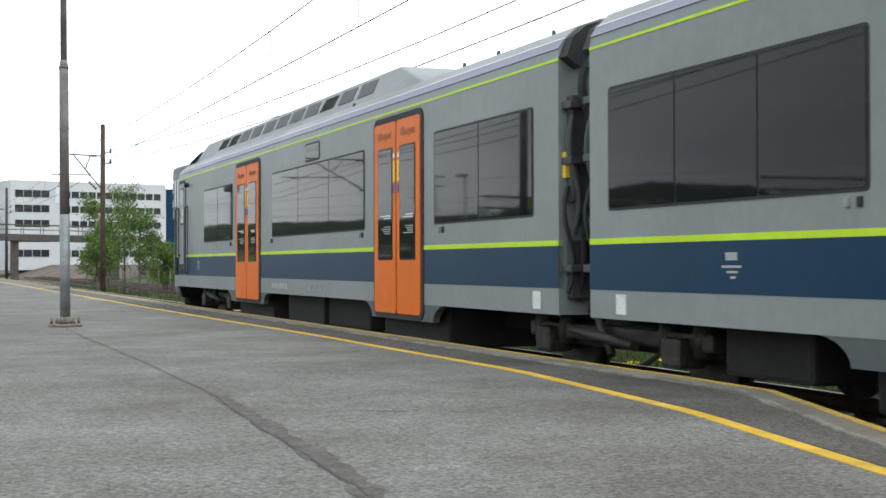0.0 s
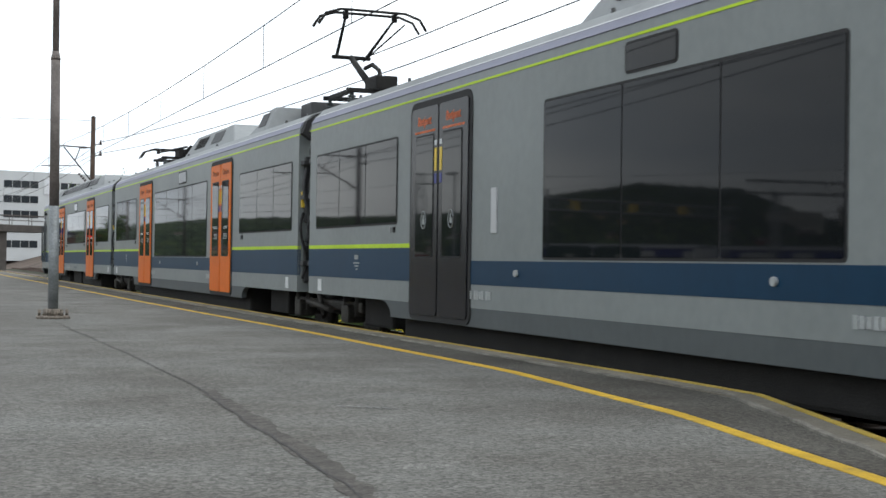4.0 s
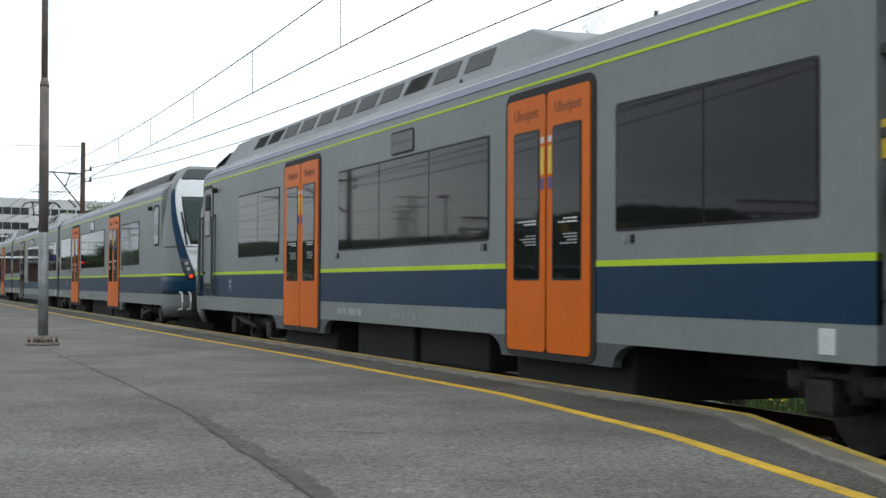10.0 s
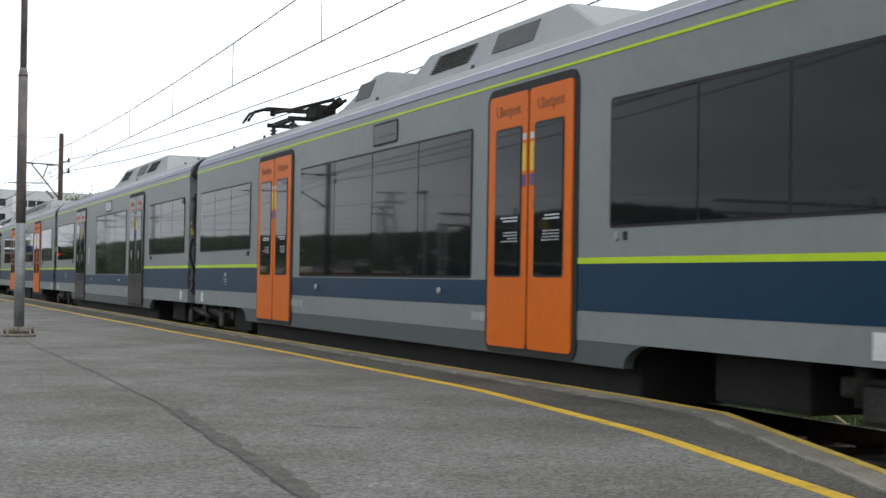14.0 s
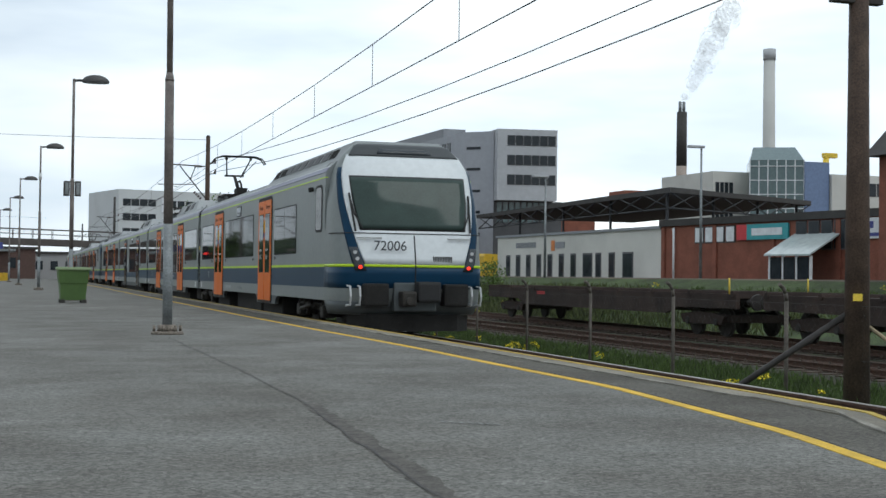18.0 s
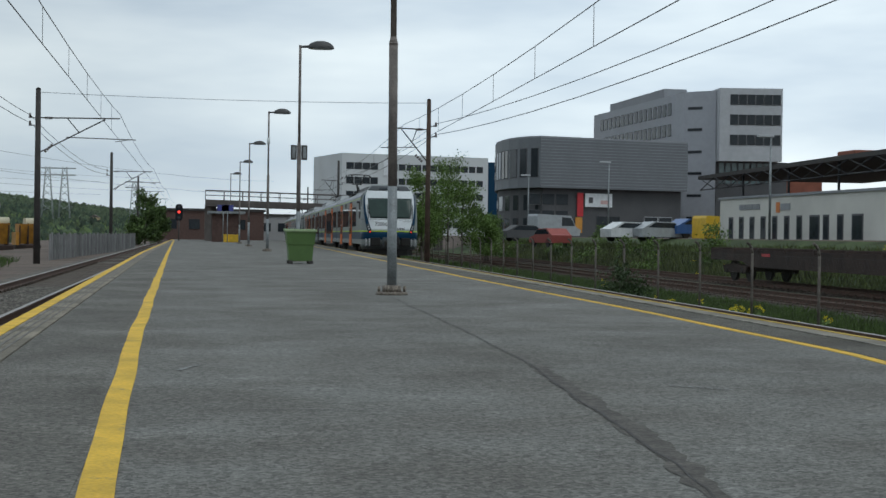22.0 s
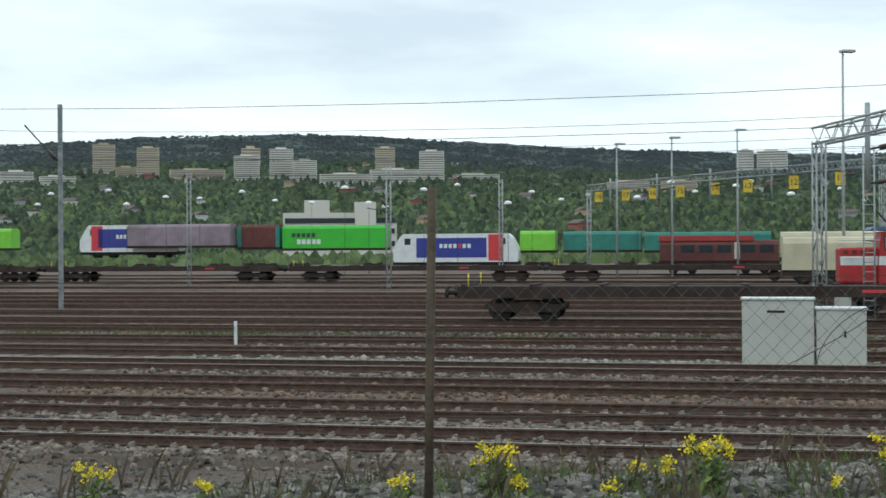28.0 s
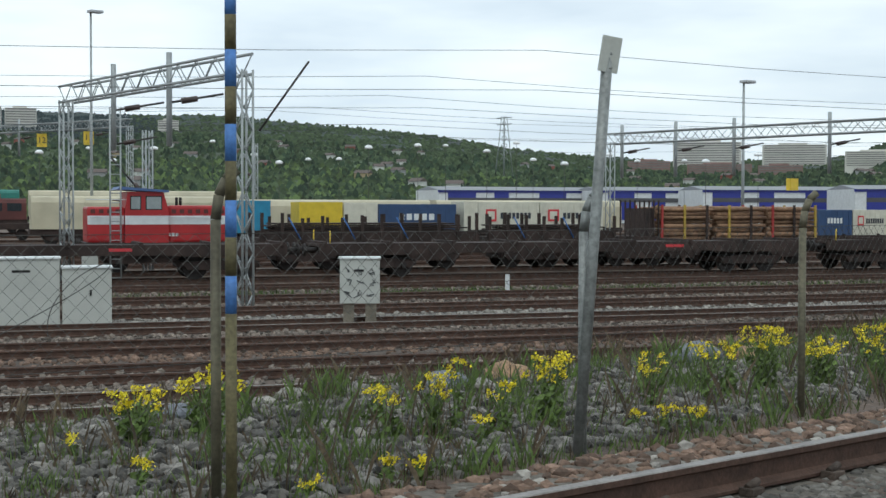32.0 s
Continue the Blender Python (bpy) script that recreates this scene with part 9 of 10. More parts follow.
part("bracket", tube((0.062, 0.125, 2.30), (0.102, 0.175, 2.32), 0.012, n=6), post_galv, sp)
part("bracket", tube((0.062, 0.125, 2.38), (0.102, 0.175, 2.40), 0.012, n=6), post_galv, sp)

stone_rust = mat("rust_brown_stones", (0.175, 0.115, 0.083), 0.95, var=0.3, scale=6, rand=0.5, bump=0.4, bscale=40)
stone_grey = mat("grey_crushed_stones", (0.135, 0.125, 0.11), 0.95, var=0.25, scale=6, rand=0.5, bump=0.4, bscale=40)
stone_mix = mat("mixed_crushed_stones", (0.15, 0.14, 0.125), 0.95, var=0.3, scale=6, rand=0.8, bump=0.4, bscale=40)
stone_yard = mat("brown_grey_yard_stones", (0.17, 0.14, 0.115), 0.95, var=0.3, scale=6, rand=0.7, bump=0.4, bscale=40)
stone_pale = mat("pale_crushed_stones", (0.27, 0.25, 0.22), 0.95, var=0.2, scale=6, rand=0.4, bump=0.4, bscale=40)


def stones(name, spots, r0, r1, material, label, seed):
    rnd = random.Random(seed)
    vs, fs = [], []
    t = [(1, 0, -0.7), (-0.5, 0.87, -0.7), (-0.5, -0.87, -0.7), (0.8, 0.6, 0.5), (-0.8, 0.5, 0.6), (0.1, -0.9, 0.55), (0.0, 0.1, 0.95)]
    q = [(0, 1, 3), (1, 4, 3), (1, 2, 4), (2, 5, 4), (2, 0, 5), (0, 3, 5), (3, 4, 6), (4, 5, 6), (5, 3, 6), (0, 2, 1)]
    for x, y, z in spots:
        r = rnd.uniform(r0, r1)
        a = rnd.uniform(0, 6.28)
        ca, sa = math.cos(a), math.sin(a)
        sx, sy, sz = r * rnd.uniform(0.7, 1.4), r * rnd.uniform(0.6, 1.1), r * rnd.uniform(0.5, 0.9)
        n = len(vs)
        for u, v, w in t:
            u, v, w = u * sx * rnd.uniform(0.8, 1.2), v * sy * rnd.uniform(0.8, 1.2), w * sz * rnd.uniform(0.8, 1.2)
            vs.append((x + u * ca - v * sa, y + u * sa + v * ca, z + w + sz * 0.3))
        fs += [tuple(n + i for i in f) for f in q]
    me = bpy.data.meshes.new(name)
    me.from_pydata(vs, [], fs)
    me.materials.append(material)
    return tagged(new(name, me), label, "stones", kind="stuff")


rz = random.Random(77)


def spots(n, y0, y1, fx0, fx1, gz):
    out = []
    for _ in range(n):
        y = y0 + (y1 - y0) * rz.random()
        x = rz.uniform(fx0(y), fx1(y))
        out.append((x, y, gz(x, y)))
    return out


def bed_z(x, y):
    d = abs(x - left_x(y))
    return RAIL - 0.185 - (max(0.0, d - 1.75) * 0.4 if d < 2.3 else 0.16 + min(0.1, (d - 2.3) * 0.1)) if d > 1.75 else RAIL - 0.185


stones("ballast_stones", spots(16000, 1, 34, lambda y: left_x(y) - 0.68, lambda y: left_x(y) + 0.66, bed_z), 0.02, 0.042, stone_grey, "grey ballast stones between the rails", 1)
stones("ballast_stones", spots(5200, 2, 26, lambda y: left_x(y) - 2.1, lambda y: left_x(y) - 0.82, bed_z), 0.028, 0.058, stone_rust, "rust-brown ballast stones on the track shoulder", 2)
stones("ballast_stones", spots(700, 2, 26, lambda y: left_x(y) - 2.2, lambda y: left_x(y) - 0.9, bed_z), 0.028, 0.055, stone_pale, "pale stones on the track shoulder", 3)
stones("ballast_stones", spots(3600, 2, 26, lambda y: left_x(y) + 0.84, lambda y: kerb_out_l(y) - 0.06, bed_z), 0.02, 0.04, stone_rust, "rusty stones under the platform edge", 4)
stones("rubble", spots(26000, -4, 12, lambda y: fl_x(y) - 7.5, lambda y: fl_x(y) - 0.2, ground_z), 0.025, 0.065, stone_mix, "grey crushed stone on the slope to the yard", 15)
stones("rubble", spots(5000, -6, 24, lambda y: fl_x(y) - 8.0, lambda y: fl_x(y) - 0.1, ground_z), 0.025, 0.07, stone_grey, "grey rubble on the slope to the yard", 5)
stones("rubble", spots(500, -6, 24, lambda y: fl_x(y) - 7.0, lambda y: fl_x(y) - 0.4, ground_z), 0.03, 0.075, stone_pale, "pale rubble on the slope to the yard", 6)
stones("ballast_stones", spots(9000, -12, 30, lambda y: -26.0 + 0.38 * max(y, 0), lambda y: fl_x(y) - 7.0, ground_z), 0.03, 0.065, stone_grey, "grey ballast along the yard tracks", 7)


def yard_spots(n, off, s0, s1):
    """Places for stones on and beside a yard track."""
    out = []
    nn = Vector((-math.cos(YDIR), -math.sin(YDIR), 0))
    dd = Vector((-math.sin(YDIR), math.cos(YDIR), 0))
    for _ in range(n):
        u = rz.uniform(-2.1, 2.1)
        if 0.62 < abs(u) < 0.86:
            continue
        p = nn * (off + u) + dd * rz.uniform(s0, s1)
        out.append((p.x, p.y, max(YARD - 0.17 - max(0.0, abs(u) - 1.75) * 0.48, ground_z(p.x, p.y))))
    return out


YS = [stone_yard, stone_yard, stone_rust, stone_yard, stone_pale, stone_yard, stone_yard]
for i, off in enumerate(YARD_OFF[:7]):
    stones("ballast_stones", yard_spots(7000 if i < 4 else 4500, off, -14, 24 if i < 2 else 36), 0.035, 0.075 + 0.005 * i, YS[i], "mixed ballast stones on the yard tracks", 30 + i)
stones("rubble", spots(12000, -9, 10, lambda y: fl_x(y) - 12.5, lambda y: fl_x(y) - 6.0, ground_z), 0.03, 0.065, stone_mix, "grey crushed stone below the slope", 40)


def boulder(x, y, r, material, label, seed):
    bm = bmesh.new()
    bmesh.ops.create_icosphere(bm, subdivisions=3, radius=r)
    for v in bm.verts:
        k = noise.noise(v.co / r * 1.2 + Vector((seed, 0, 0))) * 0.35 + noise.noise(v.co / r * 3 + Vector((0, seed, 0))) * 0.1
        v.co *= 1 + k
        v.co.z *= 0.62
    ob = thing("boulder", bm, material, label, "rock")
    ob.matrix_basis = pose(x, y, ground_z(x, y) + r * 0.22, 0, 0, seed * 40)


boulder(-8.8, 8.1, 0.20, mat("tan_boulder", (0.34, 0.22, 0.13), 0.9, var=0.2, scale=8, bump=0.5), "tan boulder among weeds", 1)
boulder(-8.7, 7.35, 0.19, mat("slate_boulder", (0.17, 0.18, 0.20), 0.85, var=0.25, scale=8, bump=0.5), "bluish slate boulder among weeds", 2)
boulder(-8.3, 7.4, 0.14, stone_pale, "pale boulder among weeds", 3)
boulder(-9.1, 6.1, 0.14, stone_pale, "pale boulder on rubble", 4)
boulder(-8.9, 6.6, 0.12, stone_pale, "white boulder on rubble slope", 5)
boulder(-8.6, 4.8, 0.13, bpy.data.materials["slate_boulder"], "bluish slate boulder on rubble", 6)
boulder(-10.9, -1.2, 0.22, bpy.data.materials["tan_boulder"], "tan boulder beside the yard tracks", 7)
boulder(-8.6, 10.4, 0.24, bpy.data.materials["slate_boulder"], "bluish slate boulder near the fence", 8)
boulder(-8.4, 10.9, 0.17, bpy.data.materials["tan_boulder"], "rusty tan boulder near the fence", 9)

# place, height, number of heads and spread of each plant
FLOWERS = [(-7.79, 4.08, 0.36, 24, 0.17), (-7.79, 4.59, 0.46, 26, 0.22), (-6.89, 5.39, 0.36, 7, 0.08), (-6.73, 5.59, 0.44, 12, 0.09), (-6.9, 5.95, 0.50, 5, 0.05), (-6.75, 6.2, 0.36, 6, 0.10), (-6.71, 6.59, 0.49, 24, 0.15), (-6.76, 7.69, 0.42, 9, 0.10), (-6.89, 8.45, 0.44, 8, 0.10), (-6.89, 8.75, 0.46, 8, 0.10), (-6.89, 9.18, 0.54, 28, 0.17), (-6.8, 9.84, 0.40, 24, 0.17), (-6.6, 10.41, 0.40, 14, 0.14), (-6.52, 5.87, 0.18, 4, 0.06), (-6.3, 6.99, 0.15, 3, 0.05), (-6.08, 7.08, 0.16, 4, 0.08), (-5.99, 7.2, 0.17, 4, 0.08), (-5.98, 7.37, 0.15, 4, 0.06), (-6.68, 3.53, 0.15, 4, 0.05), (-5.86, 4.07, 0.10, 3, 0.04), (-5.9, 4.61, 0.14, 4, 0.05), (-5.8, 4.74, 0.13, 4, 0.05), (-7.59, 3.57, 0.15, 3, 0.04), (-8.08, 1.62, 0.32, 14, 0.12), (-7.84, 2.87, 0.37, 18, 0.13), (-7.95, 2.68, 0.22, 5, 0.05), (-8.07, 1.09, 0.16, 5, 0.07), (-8.04, 1.78, 0.14, 5, 0.07), (-8.2, 2.56, 0.2, 3, 0.04), (-7.68, 2.23, 0.16, 4, 0.06), (-7.55, 5.76, 0.27, 7, 0.08), (-8.3, -0.7, 0.26, 8, 0.10), (-8.5, -1.5, 0.34, 12, 0.12), (-8.1, -0.1, 0.16, 4, 0.06), (-7.2, 11.2, 0.42, 14, 0.15), (-7.3, 12.6, 0.4, 12, 0.15), (-7.0, 13.4, 0.4, 10, 0.14)]
for i, (x, y, h, n, w) in enumerate(FLOWERS):
    rape_plant(x, y, ground_z(x, y), h, 300 + i, n, w)
for i in range(44):
    y = rz.uniform(28, 58)
    x = fl_x(y) + rz.uniform(-0.5, 1.3)
    rape_plant(x, y, ground_z(x, y), rz.uniform(0.3, 0.6), 400 + i, 6, 0.24, False)
gz2 = [(x, y, z) for x, y, z in spots(420, 1, 24, lambda y: fl_x(y) - 4.2, lambda y: fl_x(y) + 0.5, ground_z)]
tuft_field("grass", gz2, 0.17, blade_fresh, "green grass among the stones by the fence", 11, 0.0032, 15, 0.07)
tuft_field("grass", spots(230, 4, 26, lambda y: fl_x(y) - 3.2, lambda y: fl_x(y) + 0.1, ground_z), 0.26, blade_fresh, "tall green weeds along the fence", 12, 0.0035, 16, 0.06)
tuft_field("dry_grass", spots(260, -4, 20, lambda y: fl_x(y) - 5.0, lambda y: fl_x(y) + 0.3, ground_z), 0.34, dry_stem, "brown dry stems among the stones", 13, 0.003, 7, 0.07)
tuft_field("grass", spots(1100, 24, 70, lambda y: fl_x(y) - 4.0, lambda y: fl_x(y) + 2.2, ground_z), 0.32, blade, "green grass along the fence", 14, 0.014, 7, 0.12)
tuft_field("grass", [(p.x + rz.uniform(-0.8, 0.8), p.y, -2.05) for p in [YN * 44 + YD * rz.uniform(-25, 45) for _ in range(900)]], 0.22, blade, "strip of green grass between yard tracks", 15, 0.02, 6, 0.25)
tuft_field("dry_grass", spots(1100, 0, 20, lambda y: fl_x(y) - 4.0, lambda y: fl_x(y) + 0.5, ground_z), 0.13, dry_stem, "low brown weeds among the stones", 16, 0.004, 8, 0.09)
tuft_field("grass", spots(800, 0, 20, lambda y: fl_x(y) - 4.5, lambda y: fl_x(y) + 0.5, ground_z), 0.11, blade_fresh, "low green weeds among the stones", 17, 0.0035, 14, 0.09)
# dark bushes, marker stump
leaf_gloom = mat("dusky_leaves", (0.028, 0.034, 0.022), 0.85, var=0.3, scale=1.0, rand=0.4)
tree(-7.2, 21.9, ground_z(-7.2, 21.9), 2.9, 0.95, 5200, 0.055, leaf_gloom, "dark ragged shrub beside the fence", 90, 0.04, 0.02, "shrub")
bush(-7.3, 21.7, ground_z(-7.3, 21.7), 1.3, 1.0, 3000, 0.055, leaf_gloom, "dark undergrowth beside the fence", 95)
bush(-6.4, 24.2, ground_z(-6.4, 24.2), 0.9, 0.9, 1500, 0.06, leaf_dark, "low dark green bush by the fence", 91)
bush(-8.2, 21.0, ground_z(-8.2, 21.0), 1.5, 0.9, 1800, 0.06, leaf_gloom, "low dark bush by the fence", 92)
st_ = base("marker_stump", Matrix.Translation((-5.97, 18.0, -0.62)), "white concrete marker stump with a rusty top", "post")
part("block", box(-0.09, 0.09, -0.09, 0.09, -0.1, 0.50, 0.015), cab_grey, st_)
part("rod", tube((0, 0, 0.5), (0, 0, 0.64), 0.03, n=8), stone_rust, st_)
# grey palisade fence further on
board_grey = mat("weathered_boards", (0.17, 0.17, 0.17), 0.9, var=0.25, scale=2.0, rand=0.3)
pf = base("palisade_fence", Matrix.Identity(4), "weathered grey board fence along the line", "fence")
for i in range(80):
    y = 72 + i * 0.62
    x = -7.9 + (y - 58) * 0.042
    part("board", box(x - 0.03, x + 0.03, y, y + 0.5, -1.0, 0.72 + 0.06 * math.sin(i * 1.7)), board_grey, pf)

# ---- hill with woods, houses and tower blocks ----
EL = [(-25, 0.006), (0, 0.014), (3.6, 0.018), (6.3, 0.024), (9.5, 0.030), (11.7, 0.031), (16, 0.0335), (20.6, 0.038), (23, 0.050), (27, 0.060), (31, 0.056), (34, 0.036), (40.7, 0.0325), (45.3, 0.039), (47.6, 0.043), (49.9, 0.050), (52.3, 0.055), (54.6, 0.0585), (59.7, 0.0655), (63.7, 0.0645), (68, 0.0665), (72, 0.0705), (76, 0.0735), (79.5, 0.0775), (83, 0.0817), (86.2, 0.0838), (91, 0.0822), (95, 0.0782), (98.3, 0.0737), (110, 0.068), (125, 0.06), (150, 0.04)]
# Distance haze is put into the ridge colour as a bluish tint.
forest = mat("hazed_forest", (0.032, 0.048, 0.044), 0.95, var=0.35, scale=0.006, fine=0.06, bump=1.0, bscale=0.09)
wood_light = mat("distant_green_woods", (0.055, 0.085, 0.035), 0.95, var=0.5, scale=0.008, fine=0.07, bump=1.0, bscale=0.07)


def ridge(az):
    for (a, u), (b, v) in zip(EL[:-1], EL[1:]):
        if az <= b:
            return u + (v - u) * (az - a) / (b - a)
    return EL[-1][1]


def hill_z(az, r):
    top = ridge(az) * 1500 - 6.0
    f = min(1.0, max(0.0, (r - 330) / 1170))
    return -2.2 + (top + 2.2) * (f ** 1.25) + 4.5 * f ** 7


def hill_sheet(r0, r1, n, name, material, label, amp):
    rows = []
    for i in range(n + 1):
        r = r0 + (r1 - r0) * i / n
        row = []
        for k in range(351):
            az = -25 + 0.5 * k
            a = radians(az)
            p = Vector((-r * math.sin(a), r * math.cos(a), 0))
            nz = noise.noise(Vector((p.x * 0.02, p.y * 0.02, 0))) + 0.6 * noise.noise(Vector((p.x * 0.06, p.y * 0.06, 3)))
            row.append((p.x, p.y, hill_z(az, r) + amp * nz * min(1.0, (r - 330) / 400)))
        rows.append(row)
    return ribbon(rows, name, material, label, "hill")


hill_sheet(330, 1120, 16, "hill_foot", wood_light, "green wooded hillside with houses", 2.2)
hill_sheet(1120, 1500, 10, "hill_ridge", forest, "dark spruce-wooded ridge, tinted with bluish haze", 3.0)

rh = random.Random(9)


def blobs(name, n, r0, r1, s0, s1, material, label, seed, az0=0.0, az1=112.0, tall=1.0):
    """Far trees as one object of small uneven crowns."""
    rnd = random.Random(seed)
    vs, fs = [], []
    t = [(1, 0, 0.2), (0.3, 0.95, 0.25), (-0.8, 0.6, 0.2), (-0.8, -0.6, 0.25), (0.3, -0.95, 0.2), (0.5, 0.3, 0.75), (-0.4, 0.4, 0.8), (-0.1, -0.5, 0.78), (0, 0, 1.05)]
    q = [(0, 1, 5), (1, 2, 6), (1, 6, 5), (2, 3, 6), (3, 7, 6), (3, 4, 7), (4, 0, 7), (0, 5, 7), (5, 6, 8), (6, 7, 8), (7, 5, 8)]
    for _ in range(n):
        az = rnd.uniform(az0, az1)
        r = r0 + (r1 - r0) * rnd.random()
        a = radians(az)
        x, y, z = -r * math.sin(a), r * math.cos(a), hill_z(az, r)
        s = rnd.uniform(s0, s1) * (0.45 + 0.55 * min(1.0, r / 900))
        k = len(vs)
        for u, v, w in t:
            vs.append((x + u * s * rnd.uniform(0.7, 1.2), y + v * s * rnd.uniform(0.7, 1.2), z - 0.6 + w * s * tall * rnd.uniform(1.1, 1.7)))
        fs += [tuple(k + i for i in f) for f in q]
    me = bpy.data.meshes.new(name)
    me.from_pydata(vs, [], fs)
    me.materials.append(material)
    return tagged(new(name, me), label, "trees", kind="stuff")


tree_far_a = mat("far_tree_green", (0.058, 0.082, 0.042), 0.95, var=0.3, scale=0.05, rand=0.4)
tree_far_b = mat("far_tree_dark", (0.035, 0.056, 0.034), 0.95, var=0.3, scale=0.05, rand=0.4)
# Bluish haze is put into this colour; tree_far_a and tree_far_c are greyed for it.
tree_far_d = mat("hazed_ridge_spruce", (0.034, 0.047, 0.050), 0.95, var=0.2, scale=0.05, rand=0.15)
tree_far_c = mat("far_tree_fresh", (0.088, 0.125, 0.046), 0.95, var=0.3, scale=0.05, rand=0.4)
blobs("far_trees", 24000, 340, 1120, 1.2, 3.0, tree_far_a, "distant green trees on the hillside", 1)
blobs("far_trees", 10000, 340, 1120, 1.0, 2.5, tree_far_b, "distant dark spruces on the hillside", 2, tall=1.5)
blobs("far_trees", 9000, 335, 760, 1.3, 2.9, tree_far_c, "distant fresh green trees at the hill's foot", 3)
blobs("far_trees", 14000, 1050, 1498, 1.5, 3.0, tree_far_d, "dark spruce wood on the ridge, tinted with bluish haze", 4, 62.0, 112.0, 0.75)
blobs("far_trees", 13000, 1050, 1498, 1.5, 3.2, tree_far_a, "green woods along the low ridge", 6, 0.0, 63.0, 0.75)
blobs("far_trees", 1500, 250, 335, 1.6, 3.6, tree_far_c, "green trees beyond the yard", 5, 25, 112)

house_cols = [mat("far_house_%s" % n_, c_, 0.85, var=0.05) for n_, c_ in (("white", (0.6, 0.6, 0.57)), ("red", (0.28, 0.10, 0.08)), ("grey", (0.33, 0.33, 0.33)), ("ochre", (0.42, 0.33, 0.2)))]
roof_far = mat("far_house_roof", (0.13, 0.105, 0.095), 0.85, var=0.2)
for i in range(120):
    az = rh.uniform(4, 108)
    r = rh.uniform(480, 1050)
    a = radians(az)
    hs = base("distant_house", pose(-r * math.sin(a), r * math.cos(a), hill_z(az, r) - 0.5, 0, 0, rh.uniform(0, 90)), "small distant house on the wooded hillside", "house", "hillside houses")
    w_, d_, h_ = rh.uniform(2.0, 3.6), rh.uniform(1.8, 2.8), rh.uniform(2.6, 4.0)
    part("wall", box(-w_, w_, -d_, d_, 0, h_), house_cols[rh.choice((0, 0, 0, 1, 2, 3))], hs)
    part("roof", prism([(-d_ - 0.4, h_), (d_ + 0.4, h_), (0, h_ + 1.5)], -w_ - 0.3, w_ + 0.3, "x"), roof_far, hs)

tower_glass = mat("tower_window_band", (0.20, 0.19, 0.18), 0.5, var=0.2, scale=0.3)
tower_buff = mat("tower_buff_concrete", (0.50, 0.43, 0.33), 0.85, var=0.06, scale=0.05)
tower_pale = mat("tower_pale_concrete", (0.60, 0.58, 0.53), 0.85, var=0.06, scale=0.05)


def tower(az0, az1, r, zt, zb, floors, material, label):
    az = (az0 + az1) / 2
    a = radians(az)
    for far in range(500, 1460, 10):
        if hill_z(az, far) >= EYE[2] + (zb - EYE[2]) * far / r - 2.0:
            break
    zt, zb, r = EYE[2] + (zt - EYE[2]) * far / r, EYE[2] + (zb - EYE[2]) * far / r, far
    w = abs(radians(az1 - az0)) * r / 2
    tw = base("tower_block", pose(-r * math.sin(a), r * math.cos(a), 0, 0, 0, math.degrees(a)), label, "tower block", "tower blocks on the hill")
    part("wall", box(-w, w, 0, 14, zb - 6, zt), material, tw)
    fh = (zt - zb) / floors
    for i in range(floors):
        z = zb + fh * (i + 0.35)
        part("window_band", box(-w * 0.94, w * 0.94, -0.25, 0.2, z, z + fh * 0.36), tower_glass, tw)
    part("roof_house", box(-w * 0.5, w * 0.4, 3, 10, zt, zt + fh * 0.8), material, tw)


SUB = {"pale": (tower_pale, "pale concrete block of flats on the hill"), "buff": (tower_buff, "buff concrete tower block on the hill"), "red": (mat("far_terrace_brown", (0.26, 0.17, 0.15), 0.85, var=0.15, scale=0.2), "row of distant red-brown houses")}
# bearings in degrees, roof and foot height, storeys
for b0, b1, zt, zb, n_, kind_ in (
    (94.81, 93.93, 60.3, 44.6, 12, "buff"),
    (93.93, 93.08, 47.7, 43.4, 4, "buff"),
    (93.08, 92.19, 58.7, 42.8, 12, "buff"),
    (91.8, 89.54, 46.5, 42.2, 4, "buff"),
    (89.2, 88.16, 54.5, 41.0, 12, "pale"),
    (88.9, 88.12, 58.8, 49.6, 5, "buff"),
    (87.75, 86.78, 58.5, 42.2, 12, "pale"),
    (86.78, 85.81, 52.0, 41.0, 9, "pale"),
    (85.71, 83.53, 44.0, 39.1, 4, "pale"),
    (83.41, 82.59, 59.1, 44.6, 11, "buff"),
    (83.64, 81.61, 46.5, 39.7, 5, "pale"),
    (81.59, 80.56, 57.1, 41.0, 12, "pale"),
    (80.37, 78.27, 43.4, 41.0, 2, "pale"),
    (68.62, 67.96, 55.1, 44.6, 7, "pale"),
    (67.84, 66.63, 54.5, 44.6, 7, "pale"),
    (73.86, 72.13, 38.5, 33.6, 4, "buff"),
    (71.68, 70.2, 38.5, 33.6, 4, "buff"),
    (98.37, 97.09, 44.6, 39.1, 4, "pale"),
    (96.88, 95.47, 42.2, 38.5, 3, "pale")):
    tower(b0, b1, 800, zt, zb, n_, *SUB[kind_])
for b0, b1, zt, zb, n_, kind_ in (
    (40.89, 38.16, 42, 28, 9, "pale"),
    (37.34, 34.83, 40, 27, 9, "pale"),
    (34.14, 31.88, 35.5, 26, 7, "pale"),
    (42.72, 41.0, 30, 25, 3, "red"),
    (40.32, 37.74, 28, 22, 4, "red"),
    (37.51, 35.75, 27, 22, 3, "red"),
    (61.92, 61.09, 55, 49, 4, "pale")):
    tower(b0, b1, 900, zt, zb, n_, *SUB[kind_])

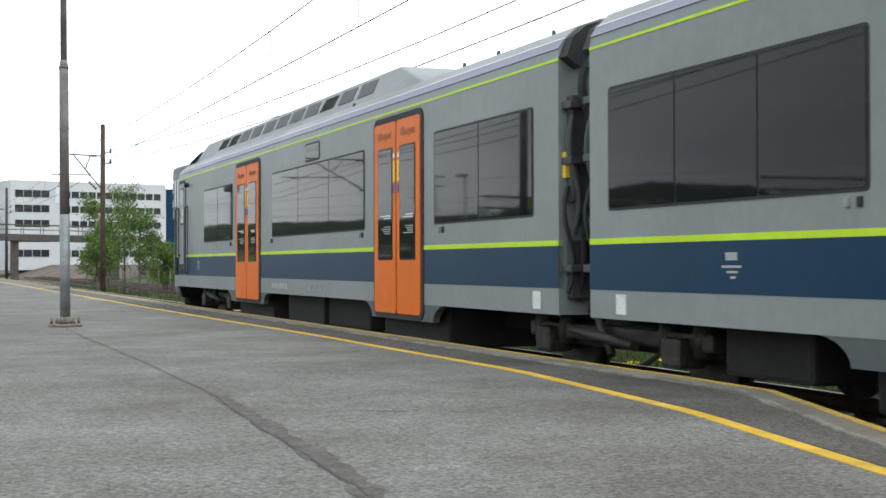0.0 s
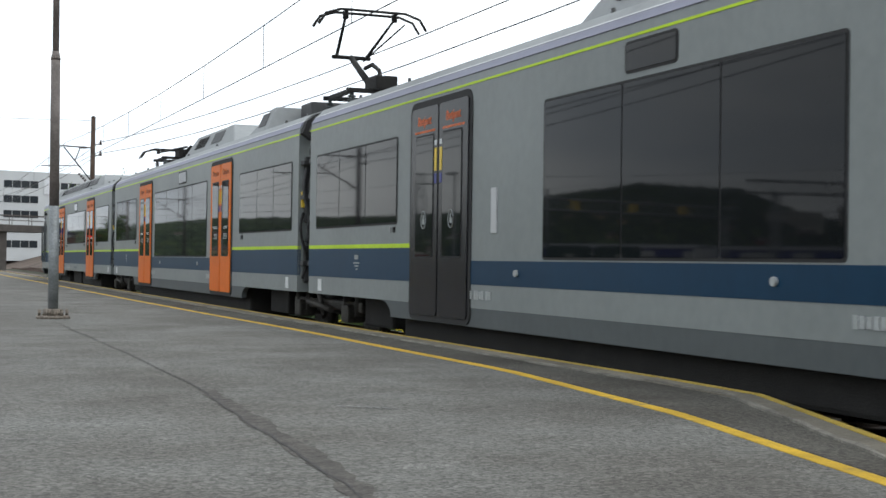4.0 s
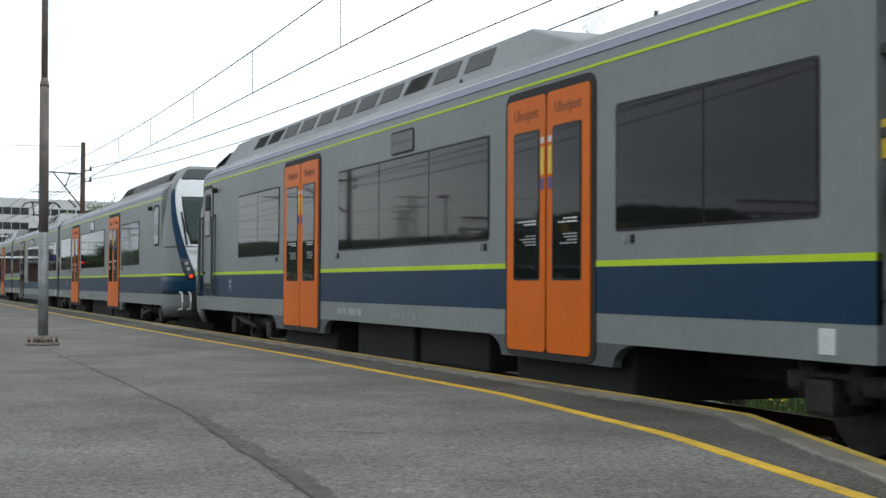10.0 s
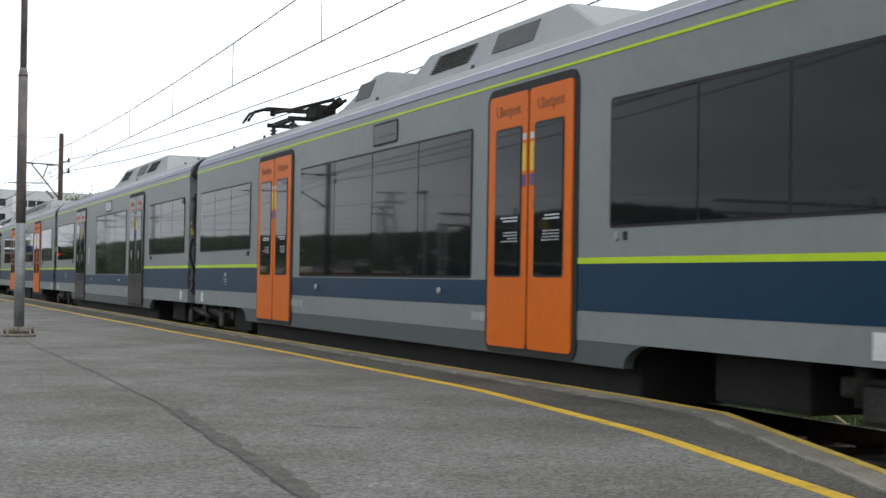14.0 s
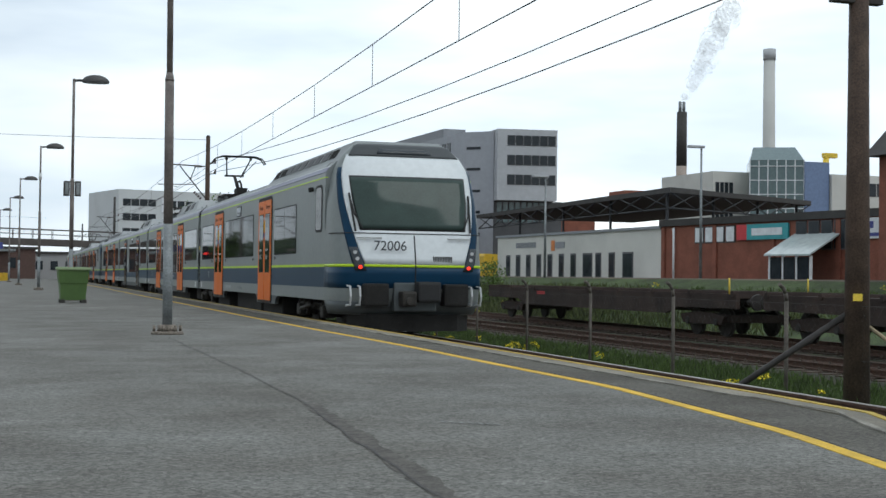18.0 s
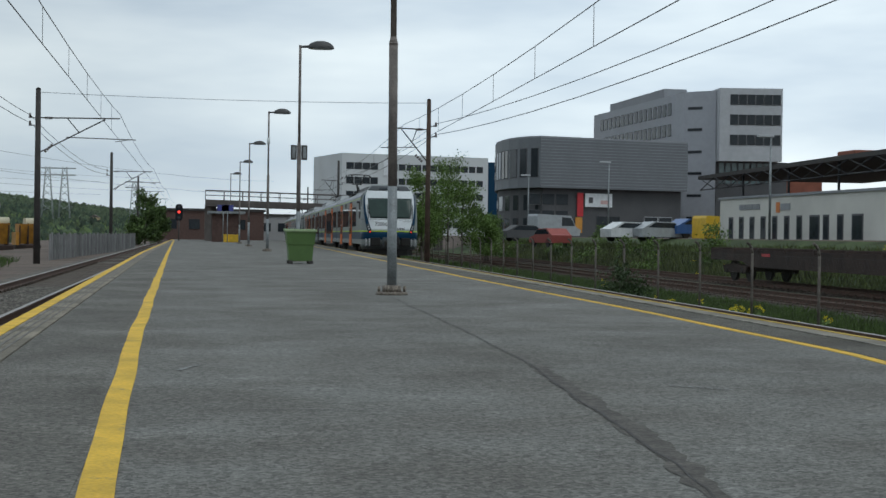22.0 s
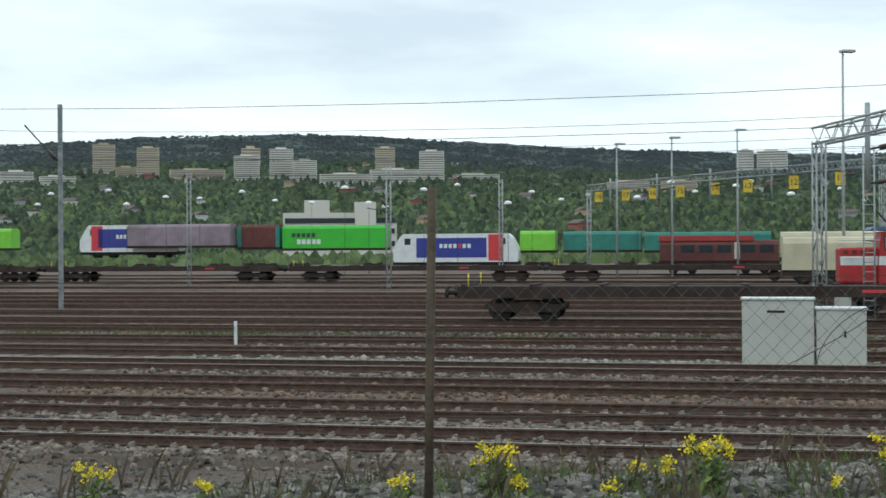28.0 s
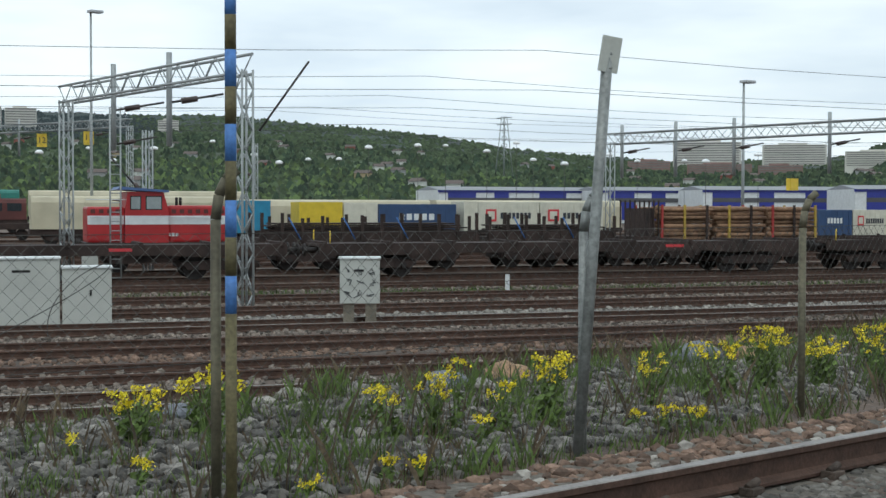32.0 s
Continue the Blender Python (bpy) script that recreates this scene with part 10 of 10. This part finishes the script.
# white office and blue sheds beyond the yard
fo = base("distant_office", pose(-329, 29, -2, 0, 0, 85), "low white modern office beyond the yard", "building")
for a in ((-13, 8, 0, 10, 0, 11.5), (-8, -2, 0, 10, 11.5, 14.5), (4, 9, -2, 8, 0, 14), (8, 14, 0, 10, 0, 9)):
    part("wing", box(*a), tower_pale, fo)
for z in (3.5, 6.5, 9.0):
    part("window_band", box(-12.5, 13.5, -0.2, 0.1, z, z + 1.2), glass_b, fo)
for i, (x, y, w, yaw) in enumerate(((-176, 166, 17, 40), (-158, 186, 16, 35), (-138, 190, 16, 30), (-112, 198, 18, 25), (-88, 205, 16, 20))):
    sh_ = base("distant_shed", pose(x, y, -2, 0, 0, 90 - 50 + yaw - 10), "long blue and white industrial shed beyond the yard", "building", "sheds beyond the yard")
    part("wall", box(-w, w, 0, 12, 0, 5.6), loco_white, sh_)
    part("eaves_band", box(-w - 0.1, w + 0.1, -0.15, 0.1, 5.2, 5.6), loco_blue, sh_, "narrow blue eaves band")
    for k in range(4):
        a_ = -w + (0.1 + 0.5 * k) * w
        part("blue_panel", box(a_, a_ + w * (0.16 if k % 2 else 0.3), -0.1, 0.1, 0.5, 5.2), loco_blue, sh_)
    part("window_band", box(-w * 0.9, w * 0.9, -0.12, 0.1, 3.6, 4.3), facade_dark, sh_)
    part("roof", prism([(-0.4, 5.6), (12.4, 5.6), (6, 6.3)], -w, w, "x"), facade_mid, sh_)

# pylons
for x, y, z0, z1 in ((-518, 470, 24, 46), (-179, 573, 12, 40), (-72, 697, 10, 32), (-64, 697, 10, 32), (-31, 700, 8, 26), (-190, 620, 14, 36)):
    py = base("pylon", Matrix.Identity(4), "grey lattice power pylon on the skyline", "pylon", "power pylons")
    bm = bmesh.new()
    w = (z1 - z0) * 0.14
    for a, b in ((-1, -1), (1, -1), (1, 1), (-1, 1)):
        add_tube(bm, (x + a * w, y + b * w, z0 - 8), (x + a * w * 0.3, y + b * w * 0.3, z1), 0.28, 0.2, 4)
    for i in range(6):
        f0, f1 = i / 6, (i + 1) / 6
        wa, wb = w * (1 - 0.7 * f0), w * (1 - 0.7 * f1)
        za, zb_ = z0 + (z1 - z0) * f0, z0 + (z1 - z0) * f1
        add_tube(bm, (x - wa, y, za), (x + wb, y, zb_), 0.15, 0.15, 4)
        add_tube(bm, (x + wa, y, za), (x - wb, y, zb_), 0.15, 0.15, 4)
    part("tower", bm, lattice, py)
    for f in (0.82, 0.97):
        z = z0 + (z1 - z0) * f
        part("cross_arm", tube((x - w * 1.7, y, z), (x + w * 1.7, y, z), 0.3, 0.3, 5), lattice, py)
# houses and red works building by the line ahead
for i, (x, y, w, h, m_) in enumerate(((2, 235, 9, 5.5, mat("dark_brown_works", (0.10, 0.06, 0.05), 0.85, var=0.15)), (14, 250, 6, 5.0, house_cols[2]))):
    hs = base("trackside_building", Matrix.Translation((x, y, -1)), "low building beside the line ahead", "building")
    part("wall", box(-w, w, 0, 8, 0, h), m_, hs)
    part("roof", box(-w - 0.3, w + 0.3, -0.3, 8.3, h, h + 0.4), slate, hs)
    for k in range(4):
        part("window", box(-w * 0.8 + k * w * 0.42, -w * 0.6 + k * w * 0.42, -0.1, 0.1, h * 0.45, h * 0.75), glass_b, hs)


# ---- what moves ----
TRAVEL = [(0.0, 11.07), (1.0, 18.0), (2.0, 25.05), (3.0, 32.4), (4.25, 41.6), (5.5, 51.5), (6.0, 55.6), (7.0, 64.05), (8.0, 72.45), (9.0, 80.95), (10.0, 90.2), (10.75, 97.15), (11.5, 104.3), (12.5, 114.1), (14.0, 128.95), (15.0, 139.0), (15.5, 144.0), (17.5, 164.3), (19.0, 180.2), (21.0, 203.0), (23.0, 229.0), (24.5, 249.5), (28.0, 299.0), (32.0, 356.0)]


def motions():
    for car, off in CARS:
        rows = []
        for t, g in TRAVEL:
            y = (g + off) * math.cos(radians(ANG_R))
            rows.append((t, pose(right_x(y), y, RAIL, 0, 0, ANG_R + FLIP.get(car.name, 0))))
        walk(car, rows)
    # the plume leans and lifts slowly in the wind
    for plume in SMOKE:
        walk(plume, [(2.0 * i, pose(135.0, 245.3, 36.0 + 0.15 * math.sin(i * 0.9), 2.0 * math.sin(i * 0.6), 3.0 * math.sin(i * 0.8 + 1), 8.0 * math.sin(i * 0.5))) for i in range(17)])


motions()
